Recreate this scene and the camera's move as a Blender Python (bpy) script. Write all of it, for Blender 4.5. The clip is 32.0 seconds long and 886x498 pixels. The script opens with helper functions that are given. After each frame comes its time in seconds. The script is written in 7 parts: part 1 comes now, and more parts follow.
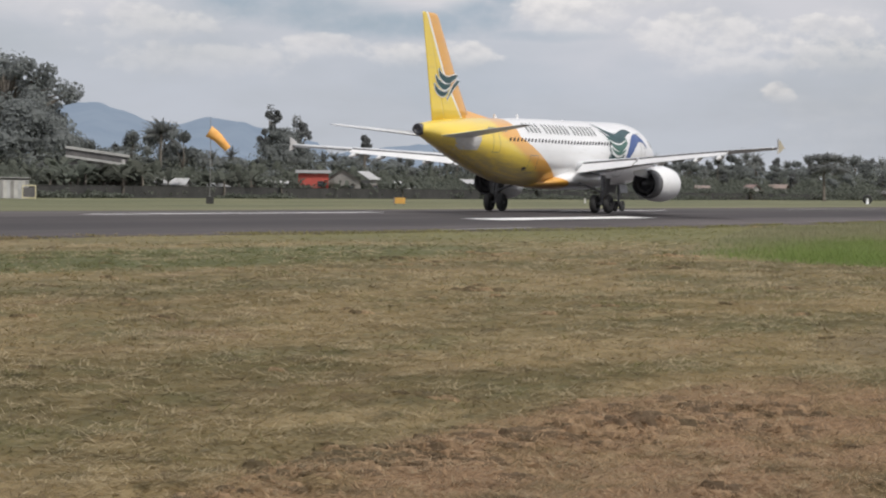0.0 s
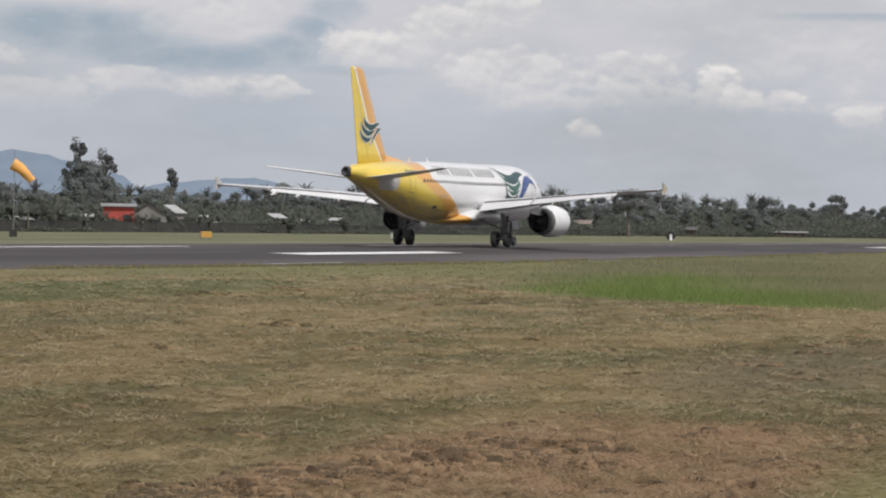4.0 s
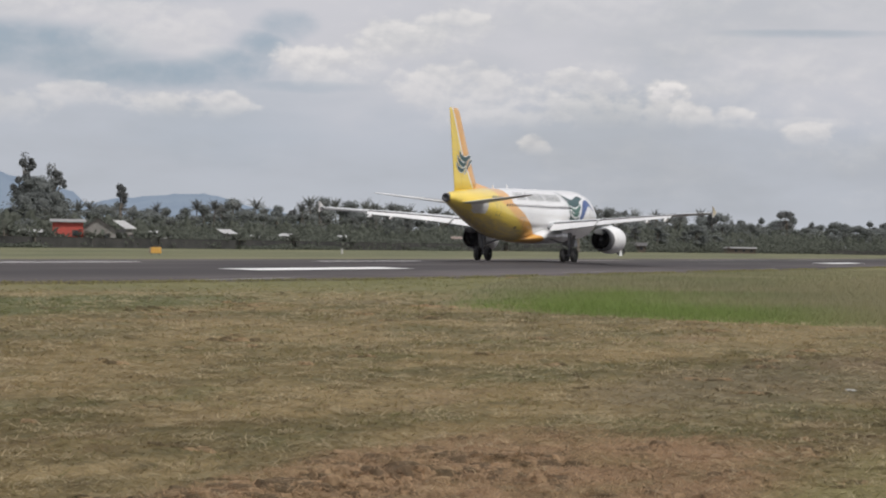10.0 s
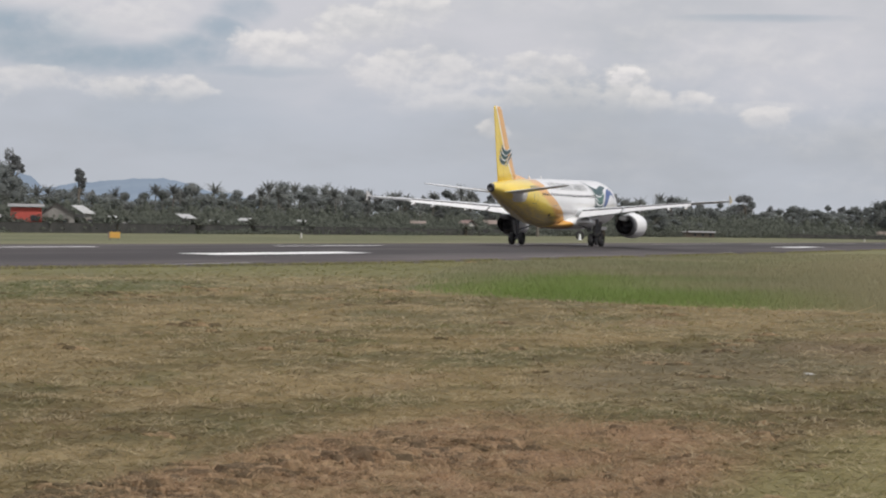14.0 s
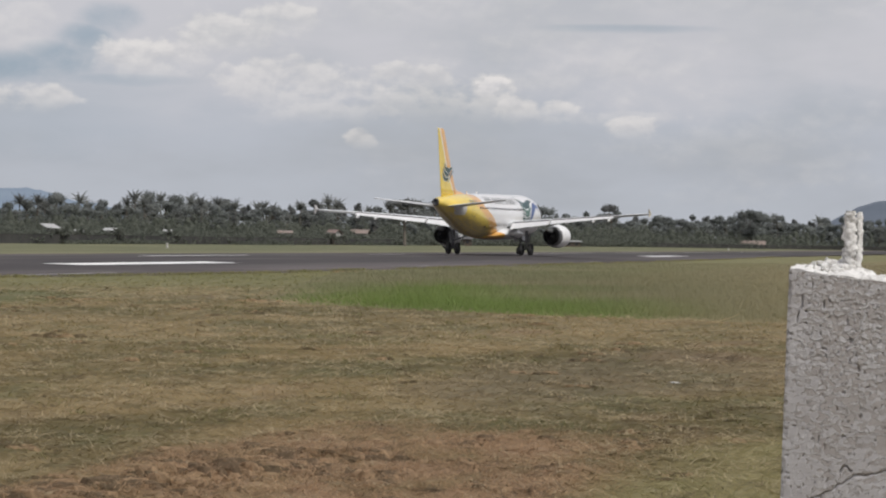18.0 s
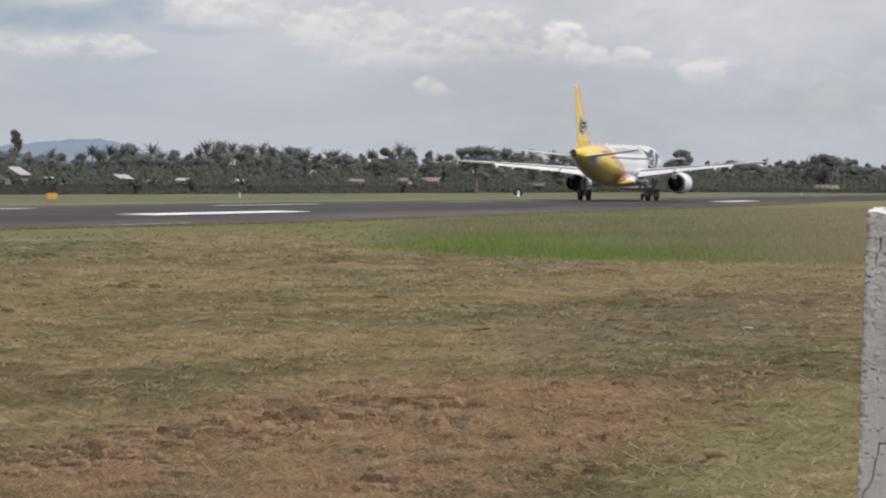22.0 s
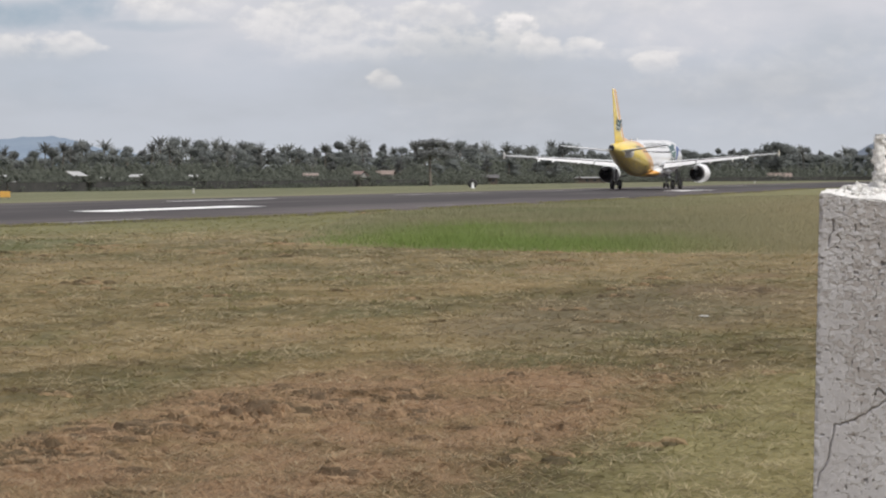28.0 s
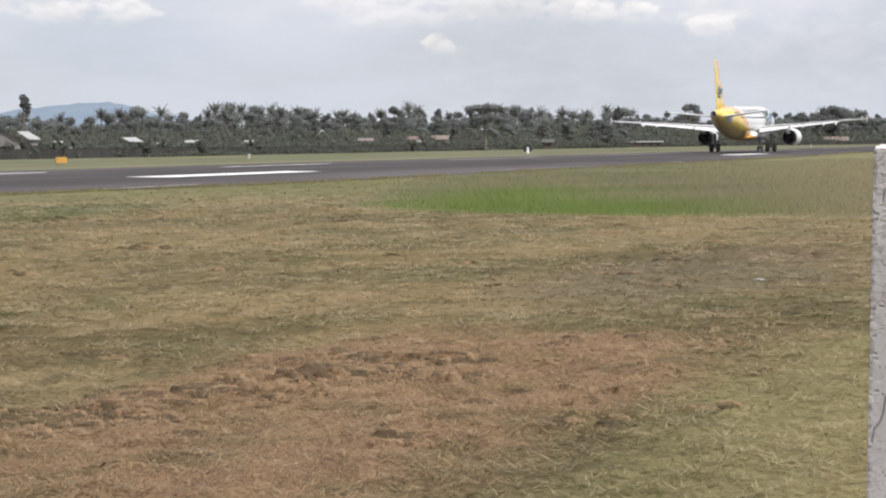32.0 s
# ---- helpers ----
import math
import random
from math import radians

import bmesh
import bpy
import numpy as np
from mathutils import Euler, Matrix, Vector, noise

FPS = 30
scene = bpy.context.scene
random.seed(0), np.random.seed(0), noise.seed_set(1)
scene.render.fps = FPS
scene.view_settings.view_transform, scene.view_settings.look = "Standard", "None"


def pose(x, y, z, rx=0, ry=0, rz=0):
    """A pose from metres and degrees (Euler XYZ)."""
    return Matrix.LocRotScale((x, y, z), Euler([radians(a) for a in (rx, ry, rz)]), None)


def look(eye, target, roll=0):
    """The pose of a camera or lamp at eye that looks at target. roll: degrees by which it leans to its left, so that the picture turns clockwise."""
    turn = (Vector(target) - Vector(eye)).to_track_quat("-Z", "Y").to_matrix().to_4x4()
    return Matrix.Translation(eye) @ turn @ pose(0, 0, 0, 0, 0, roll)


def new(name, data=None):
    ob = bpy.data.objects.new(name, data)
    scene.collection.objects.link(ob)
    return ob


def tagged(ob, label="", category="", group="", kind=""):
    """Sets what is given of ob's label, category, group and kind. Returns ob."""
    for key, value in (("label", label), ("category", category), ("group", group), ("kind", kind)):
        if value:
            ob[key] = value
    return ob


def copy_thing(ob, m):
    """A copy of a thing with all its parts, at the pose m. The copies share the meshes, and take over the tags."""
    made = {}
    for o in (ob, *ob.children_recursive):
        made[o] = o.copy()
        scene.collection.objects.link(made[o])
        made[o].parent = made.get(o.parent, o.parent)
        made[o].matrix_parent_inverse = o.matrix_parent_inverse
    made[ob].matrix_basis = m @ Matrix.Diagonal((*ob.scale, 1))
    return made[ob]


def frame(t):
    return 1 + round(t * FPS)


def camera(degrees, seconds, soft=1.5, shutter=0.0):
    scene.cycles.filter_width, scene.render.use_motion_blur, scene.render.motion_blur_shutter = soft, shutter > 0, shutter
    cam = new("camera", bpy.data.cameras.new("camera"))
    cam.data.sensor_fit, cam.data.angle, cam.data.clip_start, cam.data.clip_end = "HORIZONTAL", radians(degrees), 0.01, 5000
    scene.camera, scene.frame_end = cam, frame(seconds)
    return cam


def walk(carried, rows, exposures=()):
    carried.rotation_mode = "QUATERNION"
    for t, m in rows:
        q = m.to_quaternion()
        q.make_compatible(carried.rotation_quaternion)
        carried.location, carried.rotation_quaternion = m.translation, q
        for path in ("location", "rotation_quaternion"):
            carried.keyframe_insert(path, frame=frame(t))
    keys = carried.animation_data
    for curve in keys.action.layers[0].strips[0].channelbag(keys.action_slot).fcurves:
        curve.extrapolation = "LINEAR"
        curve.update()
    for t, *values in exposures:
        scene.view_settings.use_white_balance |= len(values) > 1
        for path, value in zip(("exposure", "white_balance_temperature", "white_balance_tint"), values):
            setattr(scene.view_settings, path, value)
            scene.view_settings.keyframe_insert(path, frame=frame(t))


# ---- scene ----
cam = camera(21.4, 32.0, soft=2.1)

# The camera stands at the fence and is turned by hand: seconds, heading, tilt, lean (degrees), small sway sideways and up (metres)
SWAY = [
    (0, 26.193, -1.504, 0.818, 0.006, -0.004), (0.5, 26.683, -1.034, 1.379, 0.014, -0.005), (1, 25.808, -1.040, 1.331, 0.016, -0.011),
    (1.5, 23.524, -0.798, 1.084, 0.014, -0.006), (2, 23.171, -0.578, 1.121, 0.015, -0.010), (2.5, 23.198, -0.739, 0.895, 0.006, -0.000),
    (3, 22.875, -0.651, 0.950, 0.007, -0.000), (3.5, 21.713, -0.588, 1.350, -0.002, 0.013), (5.5, 21.427, -0.573, 0.790, 0.005, -0.004),
    (6, 21.248, -0.313, 1.192, 0.006, -0.003), (6.5, 21.022, -0.286, 1.198, 0.006, -0.003), (7, 20.970, -0.401, 1.239, 0.005, -0.001),
    (7.5, 21.077, -0.707, 0.937, 0.005, -0.005), (8, 20.665, -0.470, 0.466, 0.009, -0.001), (8.5, 20.682, -0.566, 0.591, 0.008, -0.002),
    (9, 20.574, -0.498, 0.623, 0.006, -0.002), (9.5, 20.448, -0.516, 0.692, 0.005, -0.002), (10, 20.283, -0.176, 1.099, 0.005, -0.003),
    (10.5, 20.022, -0.067, 0.886, 0.008, -0.002), (11, 20.133, -0.301, 0.753, 0.010, -0.000), (11.5, 19.857, -0.670, 0.573, -0.015, 0.002),
    (12, 19.853, -0.691, 0.668, -0.012, 0.002), (12.5, 20.131, -0.903, 0.514, -0.011, 0.003), (13, 20.058, -0.776, 0.847, 0.004, 0.001),
    (13.5, 19.577, -0.815, 0.874, 0.000, 0.002), (14, 19.285, -0.539, 1.034, 0.003, 0.000), (14.5, 18.330, -0.544, 1.246, 0.004, -0.000),
    (15, 17.427, -0.697, 0.914, -0.003, 0.004), (15.5, 16.895, -0.786, 0.663, -0.005, 0.002), (17.5, 16.445, -0.500, 0.832, -0.000, 0.012),
    (18, 16.041, -0.253, 0.968, -0.001, 0.008), (18.5, 16.664, -0.389, 0.852, -0.000, 0.003), (19, 16.984, -0.869, 0.909, -0.002, 0.008),
    (19.5, 16.621, -0.843, 1.041, -0.005, 0.006), (20, 16.474, -0.635, 1.271, -0.004, 0.008), (20.5, 16.570, -0.806, 1.261, -0.005, 0.008),
    (21, 17.093, -0.952, 1.115, -0.010, 0.008), (21.5, 17.201, -1.289, 0.675, -0.008, 0.007), (22, 17.778, -1.560, 0.437, -0.006, 0.007),
    (22.5, 17.906, -1.507, 0.144, -0.006, 0.000), (23, 18.092, -1.416, 0.425, -0.008, 0.007), (23.5, 17.499, -1.386, 0.356, -0.011, 0.008),
    (24, 17.954, -1.329, 0.382, -0.010, 0.007), (24.5, 18.145, -1.403, 0.200, -0.005, 0.009), (25, 17.707, -1.199, 0.548, -0.010, 0.008),
    (25.5, 16.687, -1.237, 0.506, 0.001, 0.005), (27.5, 16.877, -1.543, -0.351, -0.003, 0.001), (28, 16.682, -1.736, -0.306, -0.005, 0.000),
    (28.5, 16.410, -1.969, -0.295, -0.005, 0.000), (29, 16.598, -2.011, -0.186, 0.003, -0.002), (29.2, 16.519, -1.965, -0.689, -0.003, -0.010),
    (29.5, 18.237, -2.559, -1.271, -0.004, -0.010), (30, 19.236, -2.833, -1.246, -0.001, -0.012), (30.5, 20.038, -3.050, -1.493, -0.001, -0.015),
    (31, 18.469, -2.597, -0.949, -0.001, -0.009), (31.5, 18.427, -2.491, -0.547, 0.001, -0.009), (32, 18.041, -2.585, -0.487, -0.002, -0.010),
]
EYE_Z = 1.51


def eye_pose(yaw, tilt, lean, aside, up):
    a, b = radians(yaw), radians(tilt)
    eye = Vector((aside * math.sin(a), -aside * math.cos(a), EYE_Z + up))
    way = Vector((math.cos(a) * math.cos(b), math.sin(a) * math.cos(b), math.sin(b)))
    return look(eye, eye + way * 10, lean)


walk(cam, [(t, eye_pose(*r)) for t, *r in SWAY], exposures=[(0, 0.07), (1, 0.12), (2, 0.02), (5.5, -0.02), (7, 0.01), (9, 0.02), (10, -0.03), (11, -0.09), (12, -0.01), (14, 0.0), (15, -0.07), (15.6, -0.05), (18, -0.09), (19, -0.08), (20, 0.0), (21, 0.02), (23, 0.08), (25, 0.12), (28, 0.14), (29, 0.21), (30, 0.43), (32, 0.43)])

# ---- world, sun ----
SUN_EL, SUN_AZ = 52.0, -116.0  # degrees; azimuth counted from +x to +y


def node(tree, kind, **values):
    n = tree.nodes.new(kind)
    for key, value in values.items():
        if key == "op":
            n.operation = value
        elif key == "blend":
            n.blend_type = value
        elif key == "data":
            n.data_type = value
        elif key == "clamp":
            n.use_clamp = value
    return n


def math_node(tree, op, a, b=None, clamp=False):
    n = node(tree, "ShaderNodeMath", op=op, clamp=clamp)
    for i, v in ((0, a), (1, b)):
        if v is None:
            continue
        if isinstance(v, (int, float)):
            n.inputs[i].default_value = v
        else:
            tree.links.new(v, n.inputs[i])
    return n.outputs[0]


def mix_colour(tree, fac, a, b, blend="MIX"):
    n = node(tree, "ShaderNodeMix", data="RGBA", blend=blend)
    for sock, v in ((n.inputs[0], fac), (n.inputs[6], a), (n.inputs[7], b)):
        if isinstance(v, (int, float)):
            sock.default_value = v
        elif isinstance(v, tuple):
            sock.default_value = (*v[:3], 1)
        else:
            tree.links.new(v, sock)
    return n.outputs[2]


def ramp(tree, value, lo, hi, smooth=True):
    n = tree.nodes.new("ShaderNodeMapRange")
    n.interpolation_type = "SMOOTHSTEP" if smooth else "LINEAR"
    n.inputs[1].default_value, n.inputs[2].default_value = lo, hi
    tree.links.new(value, n.inputs[0])
    return n.outputs[0]


def noise_tex(tree, vector, scale, detail=4.0, rough=0.55, warp=0.0):
    n = tree.nodes.new("ShaderNodeTexNoise")
    n.inputs["Scale"].default_value, n.inputs["Detail"].default_value = scale, detail
    n.inputs["Roughness"].default_value, n.inputs["Distortion"].default_value = rough, warp
    tree.links.new(vector, n.inputs["Vector"])
    return n.outputs["Fac"]


def mapping(tree, vector, scale=(1, 1, 1), loc=(0, 0, 0), rot=(0, 0, 0)):
    n = tree.nodes.new("ShaderNodeMapping")
    n.inputs["Scale"].default_value, n.inputs["Location"].default_value, n.inputs["Rotation"].default_value = scale, loc, rot
    tree.links.new(vector, n.inputs["Vector"])
    return n.outputs[0]


def build_sky():
    w = bpy.data.worlds.new("sky")
    scene.world = w
    w.use_nodes = True
    t = w.node_tree
    t.nodes.clear()
    sky = t.nodes.new("ShaderNodeTexSky")
    sky.sky_type, sky.sun_disc = "NISHITA", False
    sky.sun_elevation, sky.sun_rotation = radians(SUN_EL), radians(90 - SUN_AZ)
    sky.air_density, sky.dust_density, sky.ozone_density = 1.0, 2.5, 1.0
    co = t.nodes.new("ShaderNodeTexCoord").outputs["Generated"]
    sep = t.nodes.new("ShaderNodeSeparateXYZ")
    t.links.new(co, sep.inputs[0])
    az = math_node(t, "MULTIPLY", math_node(t, "ARCTAN2", sep.outputs[1], sep.outputs[0]), 57.2958)
    el = math_node(t, "MULTIPLY", math_node(t, "ARCSINE", sep.outputs[2]), 57.2958)
    comb = t.nodes.new("ShaderNodeCombineXYZ")
    t.links.new(az, comb.inputs[0])
    t.links.new(el, comb.inputs[1])
    flat = comb.outputs[0]
    # billows that fray the edges of the clouds
    fray = noise_tex(t, mapping(t, flat, (1.0, 1.5, 1)), 1.0, 6.0, 0.55, 0.1)
    above = noise_tex(t, mapping(t, flat, (1.0, 1.5, 1), (0.06, 0.24, 0)), 1.0, 4.0, 0.5, 0.1)
    big = noise_tex(t, mapping(t, flat, (0.10, 0.28, 1), (3.1, 0.7, 0)), 1.0, 5.0, 0.55)
    edge = math_node(t, "MULTIPLY", math_node(t, "SUBTRACT", fray, 0.5), 4.0)
    lit = ramp(t, math_node(t, "SUBTRACT", fray, above), -0.22, 0.20)

    def puffs(rows, soft_end=0.85, foot=-1.7, ragged=1.0):
        total = None
        for a, e, ra, re, strength in rows:
            da = math_node(t, "DIVIDE", math_node(t, "SUBTRACT", az, a), ra)
            de = math_node(t, "DIVIDE", math_node(t, "SUBTRACT", el, e), re)
            fade = ramp(t, de, foot, 0.25 + (foot + 1.7))
            de = math_node(t, "MAXIMUM", de, math_node(t, "MULTIPLY", de, -0.6))
            r2 = math_node(t, "ADD", math_node(t, "POWER", math_node(t, "ABSOLUTE", da), 2.0), math_node(t, "POWER", math_node(t, "ABSOLUTE", de), 2.0))
            v = math_node(t, "ADD", math_node(t, "SUBTRACT", 1.0, r2), math_node(t, "MULTIPLY", edge, ragged))
            v = math_node(t, "MULTIPLY", ramp(t, v, 0.0, soft_end), math_node(t, "MULTIPLY", fade, strength))
            total = v if total is None else math_node(t, "MAXIMUM", total, v)
        return total

    white = puffs([(15.0, 3.62, 0.68, 0.58, 1.0), (14.3, 3.25, 0.83, 0.31, 0.9), (13.35, 3.25, 0.61, 0.25, 0.85), (11.5, 2.82, 0.94, 0.29, 0.85), (18.1, 2.45, 0.46, 0.25, 0.8),
                   (16.6, 3.60, 1.65, 0.56, 0.78), (20.6, 4.05, 0.95, 0.38, 0.8), (19.1, 4.10, 0.75, 0.32, 0.75), (17.3, 3.95, 0.7, 0.34, 0.85), (16.2, 3.95, 0.5, 0.28, 0.85), (22.2, 4.75, 0.7, 0.35, 0.9), (19.6, 3.70, 2.20, 0.69, 0.68), (18.7, 3.10, 1.76, 0.28, 0.5), (23.3, 4.35, 1.49, 0.52, 0.95), (21.3, 4.95, 1.76, 0.47, 0.8), (24.0, 4.25, 0.77, 0.34, 0.9), (21.7, 5.05, 1.1, 0.42, 0.9), (20.2, 5.40, 1.2, 0.38, 0.9), (26.4, 5.35, 1.2, 0.5, 0.35),
                   (27.2, 4.85, 2.09, 0.56, 0.45), (26.6, 3.30, 1.87, 0.34, 0.75), (29.5, 3.45, 1.65, 0.27, 0.65), (33.3, 4.0, 1.98, 0.43, 0.65), (32.2, 3.1, 2.86, 0.45, 0.4), (29.0, 5.5, 3.30, 0.45, 0.5), (12.0, 3.0, 2.42, 0.22, 0.35),
                   (17.0, 5.9, 5.50, 0.67, 0.4), (36.0, 4.9, 3.85, 0.78, 0.45), (9.0, 6.2, 5.50, 0.78, 0.35), (23.5, 7.0, 5.50, 1.01, 0.5)])
    haze = puffs([(13.0, 4.4, 4.2, 1.0, 0.32), (8.5, 2.6, 4.5, 1.0, 0.22), (16.0, 2.0, 3.5, 0.8, 0.12)], 1.6, -3.0)
    tower = puffs([(23.4, 4.15, 0.85, 0.36, 0.85), (22.5, 4.40, 0.95, 0.42, 0.85), (21.5, 4.75, 0.95, 0.40, 0.8), (20.4, 5.10, 0.85, 0.34, 0.75), (15.0, 3.55, 0.55, 0.48, 0.9)], 1.0, -1.7, 0.5)
    white = math_node(t, "MAXIMUM", math_node(t, "MAXIMUM", white, haze), tower)
    grey = puffs([(30.6, 4.7, 3.6, 0.62, 1.0), (27.2, 4.05, 3.8, 0.40, 1.0), (25.3, 4.30, 1.3, 0.45, 1.0), (24.8, 4.75, 1.0, 0.40, 0.9), (24.2, 5.25, 1.0, 0.40, 0.7), (24.0, 3.75, 2.2, 0.18, 0.6), (28.6, 4.3, 2.5, 0.3, 0.7), (11.6, 5.20, 2.6, 0.11, 0.6),
                  (34.0, 5.6, 3.0, 0.5, 0.6), (27.6, 6.2, 3.5, 0.5, 0.6), (25.8, 2.9, 3.2, 1.0, 0.22), (24.5, 4.0, 3.0, 0.8, 0.25), (29.4, 4.35, 2.6, 0.5, 0.9)], 1.3, -4.0, 0.35)
    lift = math_node(t, "ADD", el, math_node(t, "MULTIPLY", math_node(t, "SUBTRACT", big, 0.5), 5.0))
    lift = math_node(t, "ADD", lift, math_node(t, "MULTIPLY", math_node(t, "SUBTRACT", fray, 0.5), 1.2))
    veil = mix_colour(t, ramp(t, lift, 2.6, 4.9), (0.515, 0.542, 0.605), (0.622, 0.618, 0.660))
    low = ramp(t, el, 0.3, 2.4)
    veil = mix_colour(t, low, mix_colour(t, 0.6, veil, (0.510, 0.538, 0.588)), veil)
    colour = mix_colour(t, grey, veil, (0.345, 0.422, 0.505))
    colour = mix_colour(t, white, colour, mix_colour(t, lit, (0.615, 0.610, 0.635), (0.815, 0.785, 0.775)))
    clear, cloud, both = t.nodes.new("ShaderNodeBackground"), t.nodes.new("ShaderNodeBackground"), t.nodes.new("ShaderNodeMixShader")
    t.links.new(sky.outputs[0], clear.inputs[0])
    clear.inputs[1].default_value = 0.08
    t.links.new(colour, cloud.inputs[0])
    cloud.inputs[1].default_value = 1.0
    cover = math_node(t, "MAXIMUM", math_node(t, "MAXIMUM", white, grey), math_node(t, "ADD", math_node(t, "MULTIPLY", ramp(t, big, 0.3, 0.6), 0.2), 0.75), clamp=True)
    t.links.new(cover, both.inputs[0])
    t.links.new(clear.outputs[0], both.inputs[1])
    t.links.new(cloud.outputs[0], both.inputs[2])
    out = t.nodes.new("ShaderNodeOutputWorld")
    t.links.new(both.outputs[0], out.inputs[0])


build_sky()
sun = new("sun", bpy.data.lights.new("sun", "SUN"))
sun.data.energy, sun.data.angle, sun.data.color = 2.6, radians(4.0), (1.0, 0.965, 0.905)
a, e = radians(SUN_AZ), radians(SUN_EL)
sun.matrix_world = look((60 * math.cos(a) * math.cos(e), 60 * math.sin(a) * math.cos(e), 60 * math.sin(e)), (0, 0, 0))
scene.view_settings.exposure = 0.0


# ---- materials ----
def principled(name):
    m = bpy.data.materials.new(name)
    m.use_nodes = True
    t = m.node_tree
    return m, t, t.nodes["Principled BSDF"]


def surf(name, dark, light, scale=3.0, rough=0.6, metal=0.0, bump=0.0, fine=None, space="Object", spread=(0.3, 0.7), coat=0.0):
    """A surface with stains at one scale and grain at a finer one."""
    m, t, p = principled(name)
    co = t.nodes.new("ShaderNodeTexCoord").outputs["Object"] if space == "Object" else t.nodes.new("ShaderNodeNewGeometry").outputs["Position"]
    big = noise_tex(t, co, scale, 5.0, 0.6)
    small = noise_tex(t, co, fine or scale * 9.0, 3.0, 0.6)
    fac = math_node(t, "ADD", math_node(t, "MULTIPLY", big, 0.65), math_node(t, "MULTIPLY", small, 0.35))
    col = mix_colour(t, ramp(t, fac, *spread), dark, light)
    t.links.new(col, p.inputs["Base Color"])
    p.inputs["Metallic"].default_value = metal
    t.links.new(math_node(t, "ADD", math_node(t, "MULTIPLY", small, 0.2), rough - 0.1), p.inputs["Roughness"])
    if coat:
        p.inputs["Coat Weight"].default_value, p.inputs["Coat Roughness"].default_value = coat, 0.15
    if bump:
        b = t.nodes.new("ShaderNodeBump")
        b.inputs["Strength"].default_value, b.inputs["Distance"].default_value = 1.0, bump
        t.links.new(fac, b.inputs["Height"])
        t.links.new(b.outputs[0], p.inputs["Normal"])
    return m


PAINT_WHITE = surf("white_paint", (0.76, 0.76, 0.77), (0.85, 0.85, 0.85), 0.7, 0.38, coat=0.3)
WING_GREY = surf("wing_grey", (0.55, 0.56, 0.58), (0.68, 0.69, 0.70), 0.8, 0.42, coat=0.2)
FLAP_GREY = surf("flap_grey", (0.66, 0.66, 0.67), (0.76, 0.76, 0.76), 0.9, 0.42, coat=0.2)
DARK_METAL = surf("dark_metal", (0.06, 0.06, 0.065), (0.13, 0.13, 0.14), 2.0, 0.45, metal=0.6)
COWL_GREY = surf("cowl_grey", (0.12, 0.12, 0.125), (0.19, 0.19, 0.195), 1.6, 0.6, metal=0.2)
STEEL = surf("gear_steel", (0.10, 0.10, 0.105), (0.19, 0.19, 0.195), 4.0, 0.4, metal=0.5)
RUBBER = surf("tyre_rubber", (0.026, 0.026, 0.027), (0.046, 0.045, 0.044), 5.0, 0.8)
GLASS_DARK = surf("window_dark", (0.025, 0.03, 0.04), (0.06, 0.065, 0.075), 3.0, 0.2)
INK_GREY = surf("title_grey", (0.11, 0.12, 0.12), (0.16, 0.17, 0.17), 2.0, 0.4)
INK_TEAL = surf("emblem_teal", (0.018, 0.055, 0.065), (0.03, 0.085, 0.09), 1.5, 0.4)
INK_GREEN = surf("emblem_green", (0.045, 0.125, 0.105), (0.06, 0.16, 0.13), 1.5, 0.4)
INK_BLUE = surf("emblem_blue", (0.045, 0.085, 0.25), (0.06, 0.12, 0.31), 1.5, 0.4)
INK_WHITE = surf("emblem_white", (0.74, 0.75, 0.76), (0.82, 0.82, 0.82), 1.5, 0.4)
FENCE_GREY = surf("fence_grey", (0.44, 0.43, 0.43), (0.56, 0.55, 0.54), 1.5, 0.5)
YELLOW = surf("fence_yellow", (0.42, 0.37, 0.27), (0.50, 0.44, 0.33), 1.5, 0.4)


